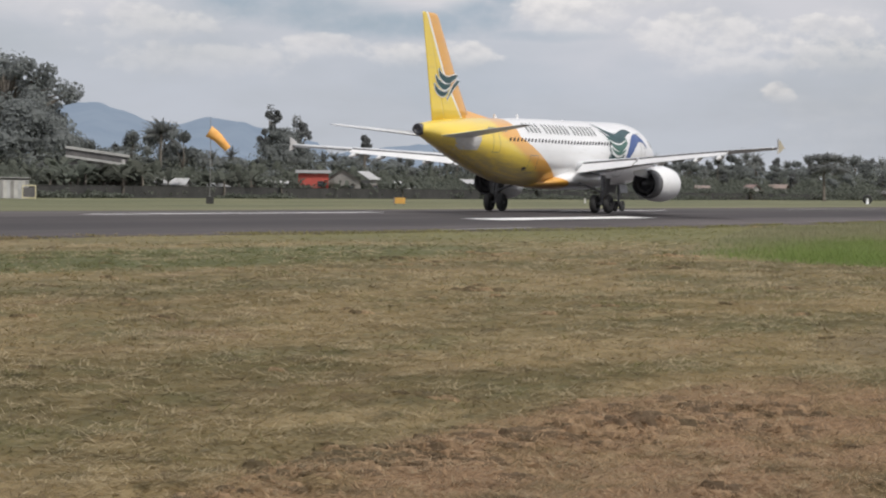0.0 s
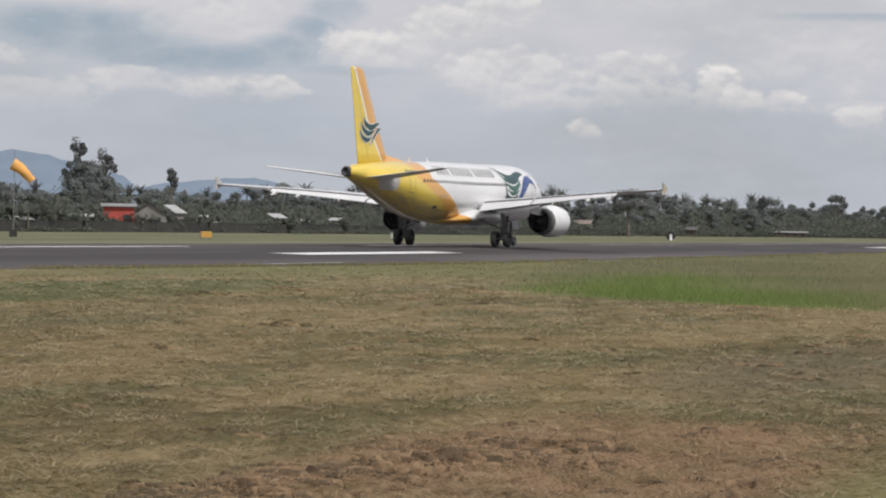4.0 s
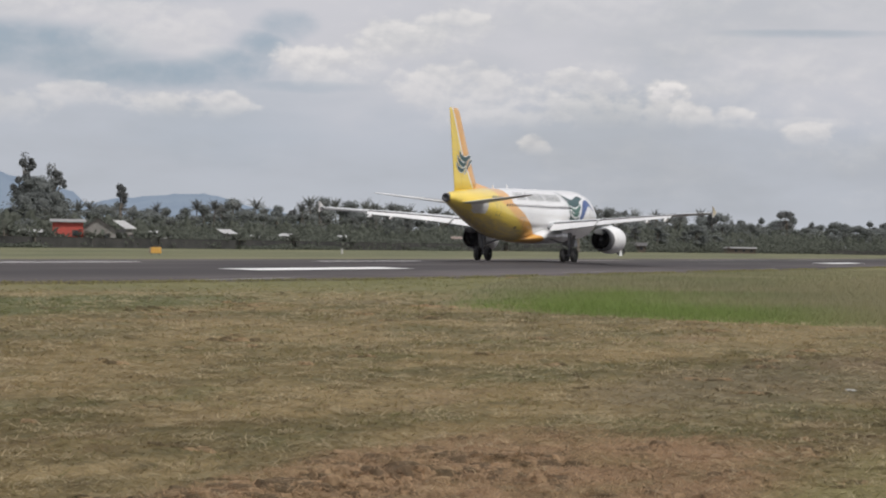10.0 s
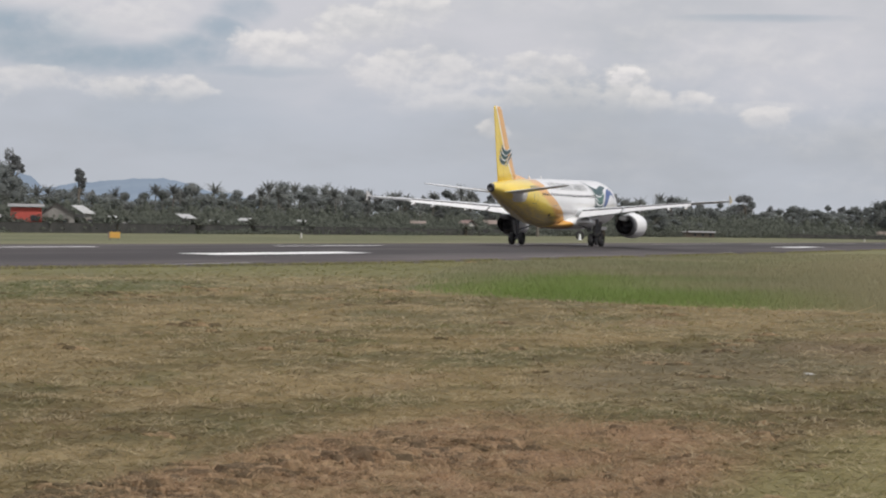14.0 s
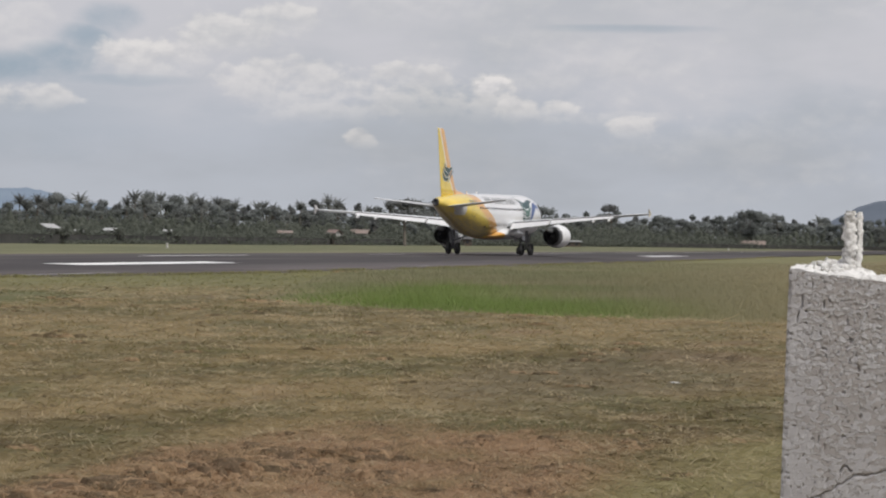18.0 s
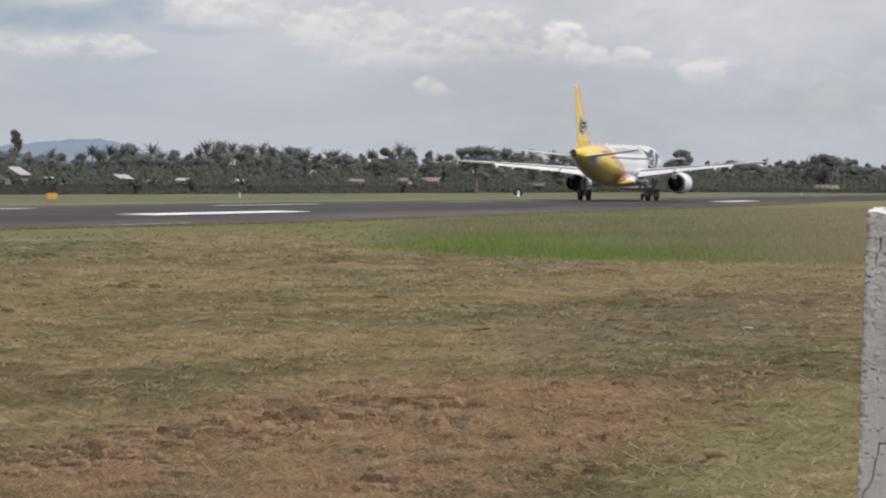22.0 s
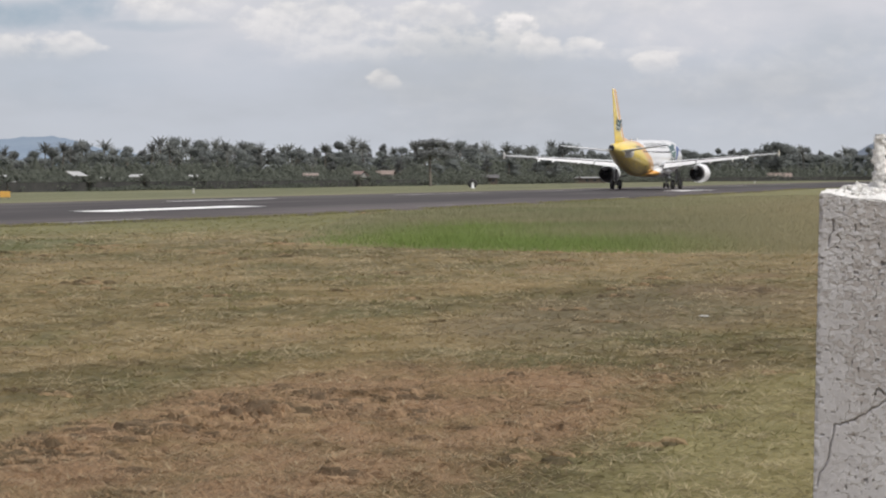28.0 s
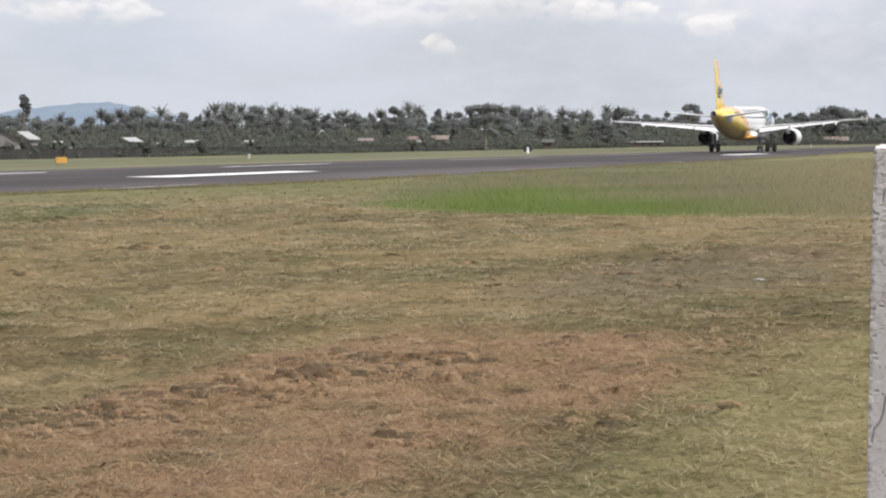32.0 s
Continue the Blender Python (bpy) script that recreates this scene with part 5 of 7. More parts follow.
def build_trees():
    rng = np.random.default_rng(5)
    kinds = {"broad": [(make_broad(11), 10.0), (make_broad(12, wide=3.2, lumps=9, leaves=900), 10.0), (make_broad(13, wide=4.8, clear=0.22, lumps=13, leaves=1300), 10.0),
                       (make_broad(14, wide=2.4, lumps=9, leaves=800, clear=0.35, mat=LEAF_DULL, label="slim haze-greyed green tree with thin foliage"), 10.0),
                       (make_broad(15, wide=4.4, clear=0.55, lumps=8, leaves=800, flat=0.5, mat=LEAF_DULL, label="umbrella-shaped tree with layered open crown"), 10.0)],
             "palm": [(make_palm(21), 9.0), (make_palm(22), 9.0), (make_palm(23), 9.0), (make_palm(24), 9.0)], "banana": [(make_banana(31), 3.4), (make_banana(32), 3.4)]}
    used = set()

    def plant(kind, index, az, dist, height, stretch=1.0):
        ob, h0 = kinds[kind][index]
        s = height / h0
        x, y, _ = polar(az, dist)
        m = Matrix.Translation((x, y, ground_z(y))) @ Matrix.Rotation(rng.uniform(0, 6.28), 4, "Z") @ Matrix.Diagonal((s * stretch, s * stretch, s, 1))
        if ob.name in used:
            copy_thing(ob, m @ Matrix.Diagonal([1 / q for q in ob.scale] + [1]))
        else:
            used.add(ob.name)
            ob.matrix_basis = m

    # back rows close the skyline
    az = 39.5
    while az > 1.5:
        d = tree_distance(az) * rng.uniform(1.06, 1.22)
        r = rng.uniform()
        palmy = 0.42 if 24 < az < 33 else 0.22 if az > 16.5 else 0.08
        h = top_height(az, d, rng.uniform(0.88, 1.10))
        if r < palmy:
            plant("palm", rng.integers(4), az, d, h + 0.3, 0.78)
            az -= 2.3 / d * 57.3 * rng.uniform(0.7, 1.3)
        else:
            plant("broad", rng.integers(4), az, d, h * 0.97, rng.uniform(0.75, 1.05))
            az -= 3.9 / d * 57.3 * rng.uniform(0.7, 1.3) * h / 10
    # palm heads that stick out of the wood
    az = 33.0
    while az > 14.5:
        d = tree_distance(az) * rng.uniform(1.03, 1.16)
        plant("palm", rng.integers(4), az, d, 0.4 + top_height(az, d, rng.uniform(0.84, 1.14 if az > 24 else 1.03)), 0.75)
        az -= rng.uniform(3.0, 8.5) / d * 57.3
    # a thicker middle row closes the wood under the palm heads
    az = 39.5
    while az > 1.5:
        d = tree_distance(az) * rng.uniform(1.04, 1.10)
        h = top_height(az, d, rng.uniform(0.62, 0.86))
        plant("broad", (0, 2, 2, 0, 1)[rng.integers(5)], az, d, h, rng.uniform(1.25, 1.5))
        az -= 3.4 / d * 57.3 * rng.uniform(0.7, 1.3) * h / 8
    # front row, lower and looser
    az = 39.0
    while az > 2:
        d = max(tree_distance(az) * rng.uniform(0.97, 1.04), wall_distance(az) + 5)
        h = top_height(az, d, rng.uniform(0.35, 0.72))
        r = rng.uniform()
        if r < 0.25 and az > 16:
            plant("banana", rng.integers(2), az, d, rng.uniform(3.0, 4.2))
            az -= 3.0 / d * 57.3
        elif r < 0.5 and az > 16:
            plant("palm", rng.integers(4), az, d, max(5.0, h), 0.8)
            az -= 4.5 / d * 57.3
        else:
            plant("broad", rng.integers(4), az, d, max(3.5, h * 0.85), rng.uniform(0.9, 1.25))
            az -= 5.2 / d * 57.3 * rng.uniform(0.6, 1.4) * h / 8
    # thick banana grove just behind the wall
    az = 36.3
    while az > 27.2:
        d = wall_distance(az) + rng.uniform(2.5, 8.0)
        plant("banana", rng.integers(2), az, d, rng.uniform(3.0, 4.3) * (1.0 if az > 30.5 else 0.72), 1.1)
        az -= rng.uniform(1.6, 2.6) / d * 57.3
    # bananas and bushes before the concrete house
    for az in (35.3, 35.05, 34.85, 34.6, 34.4, 34.15, 33.9):
        plant("banana", rng.integers(2), az, wall_distance(az) + rng.uniform(5.0, 9.0), rng.uniform(4.2, 5.2), 1.2)
    # bananas that half hide the huts
    for az in (25.68, 25.42, 24.94, 24.28, 24.05, 22.84, 22.66, 27.4, 27.05, 18.86, 18.55, 18.2, 17.93, 19.98, 19.8, 29.0, 28.3, 30.4):
        d = wall_distance(az) + rng.uniform(2.2, 4.5)
        plant("banana", rng.integers(2), az + rng.uniform(-0.05, 0.05), d, rng.uniform(2.4, 3.3), 1.1)
    # landmarks of the skyline
    for kind, k, az, el, dist, wide in (("broad", 4, 16.98, 0.97, 560, 1.25), ("broad", 4, 11.95, 0.92, 900, 0.75), ("broad", 2, 8.6, 0.84, 960, 0.9), ("broad", 3, 13.75, 0.88, 800, 0.5),
                                        ("palm", 1, 25.9, 0.92, 440, 0.8), ("palm", 2, 23.3, 0.95, 470, 0.8), ("palm", 0, 21.9, 0.93, 500, 0.8), ("palm", 3, 33.10, 1.60, 340, 0.95), ("broad", 0, 33.75, 1.25, 352, 0.7), ("broad", 2, 33.1, 1.50, 356, 0.75), ("broad", 1, 32.55, 1.30, 352, 0.9)):
        plant(kind, k, az, dist, 1.9 + dist * math.tan(radians(el)), wide)


build_trees()


def build_big_trees():
    """The tall trees at the left end of the row."""
    big = make_broad(41, h=21.2, wide=13.5, clear=0.34, lumps=92, leaves=9600, leaf=0.40, flat=0.7, core=0.22, puff=0.36, label="huge old tree with a wide open crown")
    x, y, _ = polar(36.85, 345)
    big.matrix_basis = pose(x, y, -0.4, 0, 0, 40)
    low = make_broad(42, h=13.5, wide=7.5, clear=0.12, lumps=22, leaves=5200, leaf=0.4, flat=0.8, label="dense dark green tree beside the houses")
    x, y, _ = polar(36.4, 330)
    low.matrix_basis = pose(x, y, -0.4, 0, 0, 10)
    slim = make_broad(43, h=15.9, wide=2.5, clear=0.12, lumps=40, leaves=3000, leaf=0.38, flat=1.0, core=0.25, puff=0.52, mat=LEAF_DULL, label="tall slender tree overgrown with creepers")
    x, y, _ = polar(30.42, 400)
    slim.matrix_basis = pose(x, y, -0.4, 0, 0, 0)
    pair = make_broad(44, h=14.3, wide=3.0, clear=0.15, lumps=36, leaves=2600, leaf=0.38, flat=0.9, core=0.2, puff=0.46, mat=LEAF_DULL, label="tall tree with open tufted crown")
    x, y, _ = polar(29.78, 405)
    pair.matrix_basis = pose(x, y, -0.4, 0, 0, 70)
    base = make_broad(45, h=11.6, wide=5.6, clear=0.08, lumps=26, leaves=4200, leaf=0.36, mat=LEAF, label="broad dark tree at the foot of taller ones")
    lone = make_broad(46, h=11.0, wide=1.7, clear=0.66, lumps=7, leaves=520, leaf=0.3, flat=0.9, mat=LEAF_DULL, label="thin tree with one round tuft on top")
    x, y, _ = polar(28.13, 420)
    lone.matrix_basis = pose(x, y, -0.4)
    x, y, _ = polar(30.15, 398)
    base.matrix_basis = pose(x, y, -0.4, 0, 0, 20)


build_big_trees()


def build_undergrowth():
    """Bushes and weeds along the wall, as one mass of leaves."""
    rng = np.random.default_rng(8)
    quads = []
    pts = np.array(WALL_LINE, float)
    seg = np.linalg.norm(np.diff(pts, axis=0), axis=1)
    total = seg[:9].sum()
    s = 60.0
    while s < total - 150:
        i = int(np.searchsorted(np.cumsum(seg), s))
        f = (s - (np.cumsum(seg)[i] - seg[i])) / seg[i]
        p = pts[i] + (pts[i + 1] - pts[i]) * f
        d = np.linalg.norm(p)
        for back, lo, hi in ((-1.4, 0.3, 1.1), (3.7, 0.8, 2.3), (7.0, 1.2, 3.0), (12.0, 1.6, 3.6), (21.0, 3.0, 5.5), (34.0, 4.5, 7.5)):
            h = rng.uniform(lo, hi) * (1 if d < 600 else 1.35)
            c = p * (1 + (back + rng.uniform(-1, 1) * (1 if back > 0 else 0.3)) / d)
            w = rng.uniform(1.6, 2.6) * (1 if d < 600 else 1.6)
            patch = float(value_noise(np.array([s * 0.045]), np.array([0.5]), 81)[0])
            if back < 0:
                if patch < 0.05 or d > 700:
                    continue
                w, h = w * 0.75, h * (0.5 + patch)
            mid = (c[0], c[1], h * 0.45 - 0.3)
            quads.append(leaf_quads(rng, blob_points(rng, 96, mid, (w, w, h * 0.62)), 0.27 if d < 600 else 0.45, (c[0], c[1], h * 0.2 - 0.3), 0.8))
            quads.append(core_of(mid, (0.45 * w, 0.45 * w, 0.3 * h), SMALL_CORE, s + back))
        s += 2.2 if d < 600 else 3.8
    tagged(raw_mesh("undergrowth", np.concatenate(quads), 4, LEAF_BUSH), "dense green bushes and weeds behind the wall", "bushes", kind="stuff")


build_undergrowth()


WALL_DARK = surf("wall_concrete", (0.026, 0.026, 0.025), (0.064, 0.062, 0.058), 0.35, 0.9, space="World", fine=4.0)


def build_wall():
    bm = bmesh.new()
    for (x0, y0), (x1, y1) in zip(WALL_LINE, WALL_LINE[1:]):
        ln = math.hypot(x1 - x0, y1 - y0)
        m = pose((x0 + x1) / 2, (y0 + y1) / 2, 0.33, 0, 0, math.degrees(math.atan2(y1 - y0, x1 - x0)))
        add_box(bm, ln, 0.18, 1.5, m)
        add_box(bm, ln, 0.26, 0.08, m @ pose(0, 0, 0.79))
        for k in range(int(ln / 14)):
            add_box(bm, 0.3, 0.24, 1.56, m @ pose(-ln / 2 + 14 * k, 0, 0.02))
    tagged(part("wall_perimeter", bm, WALL_DARK), "low dark weathered concrete perimeter wall", "wall", kind="structure")


build_wall()

ROOF_WHITE = surf("roof_pale", (0.34, 0.34, 0.34), (0.55, 0.55, 0.54), 0.8, 0.5, metal=0.2)
ROOF_GREY = surf("roof_grey", (0.20, 0.20, 0.20), (0.34, 0.33, 0.32), 0.8, 0.6, metal=0.2)
ROOF_RUST = surf("roof_rust", (0.19, 0.145, 0.125), (0.29, 0.235, 0.205), 0.7, 0.7)
ROOF_RED = surf("roof_red", (0.22, 0.15, 0.135), (0.33, 0.245, 0.22), 0.7, 0.7)
ROOF_DARK = surf("roof_dark", (0.07, 0.07, 0.07), (0.14, 0.13, 0.13), 0.8, 0.7)
WALL_RED = surf("plaster_red", (0.42, 0.075, 0.06), (0.55, 0.11, 0.085), 0.8, 0.8)
WALL_GREY = surf("plaster_grey", (0.20, 0.19, 0.18), (0.34, 0.33, 0.31), 0.7, 0.85)
WALL_PALE = surf("plaster_pale", (0.40, 0.39, 0.37), (0.58, 0.57, 0.54), 0.7, 0.85)
CONCRETE = surf("weathered_concrete", (0.32, 0.315, 0.30), (0.48, 0.475, 0.46), 0.9, 0.9)
SASH = surf("frame_cream", (0.50, 0.45, 0.28), (0.62, 0.57, 0.38), 1.5, 0.6)
TIMBER = surf("timber_dark", (0.07, 0.055, 0.045), (0.15, 0.12, 0.10), 1.5, 0.85)


def house(az, dist, width, depth, wall_h, roof_h, wall_mat, roof_mat, label, lean=False, turn=0.0, lift=0.0, gable_front=False, over=0.45):
    """A small house that faces the runway: walls with window and door openings filled, and a pitched or lean-to roof."""
    x, y, _ = polar(az, wall_distance(az) + dist)
    h = tagged(empty("house", pose(x, y, ground_z(y) + lift, 0, 0, az + 90 + turn)), label, "house", "houses behind the wall")
    # local x runs across the view, local y points towards the camera's back
    part("wall", box(width, depth, wall_h + lift, pose(0, 0, (wall_h - lift) / 2)), wall_mat, h)
    n = max(2, int(width / 2.2))
    for i in range(n):
        wx = -width / 2 + width * (i + 0.5) / n
        for s in (-1, 1):
            if i == n // 2:
                part("door", box(0.85, 0.08, 1.95, pose(wx, s * (depth / 2 + 0.02), 0.98), 0.01), TIMBER, h)
            else:
                w = part("window", box(1.0, 0.10, 0.9, pose(wx, s * (depth / 2 + 0.02), wall_h * 0.58), 0.01), TIMBER, h)
                part("pane", box(0.8, 0.13, 0.7, pose(wx, s * (depth / 2 + 0.02), wall_h * 0.58)), GLASS_DARK, w)
    W2, D2 = width / 2 + over, depth / 2 + over
    t = 0.07
    if lean:
        prof = [(-D2, wall_h + roof_h), (D2, wall_h + 0.05)]
    else:
        prof = [(-D2, wall_h - 0.1), (0, wall_h + roof_h), (D2, wall_h - 0.1)]
    bm = bmesh.new()
    for (a0, z0), (a1, z1) in zip(prof, prof[1:]):
        q = []
        for zz in (0, t):
            if gable_front:
                q += [bm.verts.new(p) for p in ((a0 * W2 / D2, -D2, z0 + zz), (a0 * W2 / D2, D2, z0 + zz), (a1 * W2 / D2, D2, z1 + zz), (a1 * W2 / D2, -D2, z1 + zz))]
            else:
                q += [bm.verts.new(p) for p in ((-W2, a0, z0 + zz), (W2, a0, z0 + zz), (W2, a1, z1 + zz), (-W2, a1, z1 + zz))]
        for f in ((0, 1, 2, 3), (7, 6, 5, 4), (0, 4, 5, 1), (1, 5, 6, 2), (2, 6, 7, 3), (3, 7, 4, 0)):
            bm.faces.new([q[i] for i in f])
    part("roof", bm, roof_mat, h)
    if not lean:
        for s in (-1, 1):
            bm = bmesh.new()
            c = [(-1, wall_h), (1, wall_h), (0, wall_h + roof_h - 0.06)]
            if gable_front:
                f = [bm.verts.new((a * width / 2, s * depth / 2, z)) for a, z in c] + [bm.verts.new((a * width / 2, s * (depth / 2 - 0.12), z)) for a, z in c]
            else:
                f = [bm.verts.new((s * width / 2, a * depth / 2, z)) for a, z in c] + [bm.verts.new((s * (width / 2 - 0.12), a * depth / 2, z)) for a, z in c]
            for i in ((0, 1, 2), (5, 4, 3), (0, 3, 4, 1), (1, 4, 5, 2), (2, 5, 3, 0)):
                bm.faces.new([f[k] for k in i])
            part("gable", bm, wall_mat, h)
    return h


def block_house(az, dist):
    """Concrete house whose two pale roof ledges fall to one side."""
    x, y, _ = polar(az, wall_distance(az) + dist)
    h = tagged(empty("house", pose(x, y, ground_z(y), 0, 0, az + 90)), "grey concrete house with two sloping pale roof ledges", "house", "houses behind the wall")
    part("wall", box(7.4, 5.0, 4.6, pose(0.2, 0, 2.3)), WALL_GREY, h)
    part("roof", box(8.3, 6.0, 0.34, pose(-0.1, 0, 5.85, 0, -7.5), 0.03), CONCRETE, h, "pale sloping roof slab")
    # dark board added for the shaded recess below the roof slab
    part("fascia", box(7.8, 0.12, 0.75, pose(0.0, 2.7, 5.3, 0, -7.5)), ROOF_DARK, h)
    part("ledge", box(7.6, 0.9, 0.30, pose(0.2, 3.0, 4.75, 0, -7.5), 0.02), CONCRETE, h, "pale sloping ledge")
    part("column", box(0.45, 0.45, 4.9, pose(-3.4, 2.8, 2.45), 0.02), CONCRETE, h, "pale corner column")
    for k in (-1.6, 0.2, 2.0):
        w = part("window", box(1.1, 0.1, 1.0, pose(k, 2.52, 2.9), 0.01), TIMBER, h)
        part("pane", box(0.9, 0.13, 0.8, pose(k, 2.52, 2.9)), GLASS_DARK, w)


def build_houses():
    block_house(34.62, 14)
    house(29.38, 10, 4.5, 4.5, 3.7, 0.5, WALL_RED, ROOF_GREY, "red-walled house with a thin grey roof", lean=True)
    house(28.66, 8, 5.4, 5.0, 2.7, 1.8, WALL_GREY, ROOF_DARK, "grey house with a dark gabled roof", gable_front=True)
    house(28.02, 6, 1.3, 2.4, 2.9, 1.3, WALL_GREY, ROOF_WHITE, "small house with a tilted pale metal roof", lean=True, turn=35)
    house(32.85, 6, 4.4, 3.0, 1.8, 0.8, WALL_GREY, ROOF_WHITE, "low hut under a pale metal roof", turn=-15)
    house(31.95, 5.5, 4.8, 2.4, 1.5, 0.5, WALL_GREY, ROOF_WHITE, "low hut with a pale sheet roof", lean=True, turn=20)
    house(30.28, 9, 2.8, 2.6, 2.1, 0.4, WALL_PALE, ROOF_WHITE, "small white-roofed hut among bushes", lean=True)
    house(25.55, 8, 1.7, 2.2, 2.5, 0.8, WALL_GREY, ROOF_WHITE, "hut with a bright tilted metal roof", lean=True, turn=25)
    house(24.87, 7, 0.8, 1.4, 2.0, 0.4, WALL_PALE, ROOF_WHITE, "tiny pale hut among banana plants", lean=True)
    house(24.15, 7, 1.3, 1.6, 2.3, 0.5, WALL_PALE, ROOF_WHITE, "small hut with a whitish roof", lean=True, turn=-20)
    house(22.75, 7, 0.9, 1.6, 2.3, 0.4, WALL_PALE, ROOF_WHITE, "tiny whitewashed hut under palms", lean=True)
    house(18.72, 14, 3.0, 3.4, 2.3, 1.3, WALL_PALE, ROOF_RED, "house with a faded reddish roof", turn=35, gable_front=True)
    house(18.08, 14, 3.9, 4.0, 2.9, 0.9, WALL_GREY, ROOF_RUST, "house with a faded pinkish-grey roof", turn=-10)
    house(27.18, 6, 1.9, 2.4, 1.2, 0.7, WALL_GREY, ROOF_GREY, "low shed under a sloping grey sheet", lean=True, turn=-30)
    house(27.33, 9, 0.6, 1.2, 2.4, 0.3, WALL_PALE, ROOF_WHITE, "tiny whitewashed outbuilding among bananas", lean=True)
    house(13.25, -8, 15.0, 4.0, 1.5, 0.5, TIMBER, ROOF_GREY, "long low open shed under a pale sheet roof", lean=True)
    house(15.75, 6, 9.5, 5.0, 1.9, 0.8, TIMBER, ROOF_DARK, "long low dark-walled building with a dim roof")
    house(8.55, 8, 10.5, 5.0, 1.6, 1.5, TIMBER, ROOF_RUST, "long low hut with a faded brown roof")
    house(19.9, 8, 2.6, 2.4, 2.5, 0.6, WALL_PALE, ROOF_RUST, "small house half hidden by leaves", lean=True)
    # clad shed in front of the wall with a framed box beside it
    x, y, _ = polar(36.62, 264)
    shed = tagged(empty("shed", pose(x, y, -0.4, 0, 0, 36.6 + 90)), "shed clad in weathered grey metal sheets", "shed")
    part("wall", box(3.6, 2.6, 2.1, pose(0, 0, 1.05), 0.02), WALL_PALE, shed)
    for i in range(9):
        part("sheet", box(0.38, 0.03, 2.0, pose(-1.6 + 0.4 * i, 1.32, 1.02)), (ROOF_GREY, WALL_PALE, ROOF_WHITE, WALL_PALE, WALL_GREY, ROOF_WHITE, WALL_PALE, ROOF_GREY, WALL_PALE)[i], shed)
    part("roof", box(4.0, 3.0, 0.1, pose(0, 0, 2.2, 4), 0.02), ROOF_GREY, shed)
    x, y, _ = polar(36.22, 260)
    cart = tagged(empty("equipment_box", pose(x, y, -0.4, 0, 0, 36.3 + 90)), "cream-framed equipment box on the grass", "box")
    part("body", box(1.3, 1.1, 1.0, pose(0, 0, 0.75), 0.03), ROOF_DARK, cart)
    for s in (-1, 1):
        part("frame_post", box(0.12, 1.2, 1.5, pose(s * 0.7, 0, 0.75), 0.02), SASH, cart)
        part("frame_rail", box(1.5, 1.2, 0.12, pose(0, 0, 0.8 + s * 0.68), 0.02), SASH, cart)


build_houses()

# ---- things on the airfield ----
SOCK = surf("sock_cloth", (0.80, 0.36, 0.08), (0.88, 0.50, 0.17), 1.2, 0.8)
SIGN = surf("sign_yellow", (0.56, 0.30, 0.06), (0.68, 0.40, 0.10), 1.0, 0.6)


def build_windsock():
    x, y = 194.5, 121.0
    g = ground_z(y)
    az = math.degrees(math.atan2(y, x))
    ws = tagged(empty("windsock", pose(x, y, g, 0, 0, az - 90)), "orange windsock drooping from a grey pole", "windsock")
    part("base", box(0.75, 0.75, 0.7, pose(0, 0, 0.35), 0.04), WALL_DARK, ws, "dark concrete base")
    part("pole", tube((0, 0, 0.6), (0, 0, 8.4), 0.042, 0.026), ROOF_GREY, ws)
    part("hoop", tube((0, 0, 7.1), (-0.02, 0, 7.2), 0.08, 0.08), STEEL, ws)
    # drooping cone in rings along a bent axis
    secs = []
    for k in range(9):
        f = k / 8
        cx, cz = -0.15 + 1.85 * f, -1.15 * f - 0.55 * f * f
        ang = -math.atan2(1.15 + 1.1 * f, 1.85)
        r = 0.60 - 0.24 * f
        ring = []
        for j in range(16):
            a = 2 * math.pi * j / 16
            rr = r * (1 + 0.06 * math.sin(3 * a + k))
            u, v = rr * math.cos(a), rr * math.sin(a)
            ring.append((cx - v * math.sin(ang), u, cz + v * math.cos(ang)))
        secs.append(ring)
    v, f = rings(secs, caps=False)
    sock = mk("sock", v, f, SOCK, ws, True, "orange cloth cone")
    sock.location = (0, 0, 7.05)
    return sock


WIND_CONE = build_windsock()


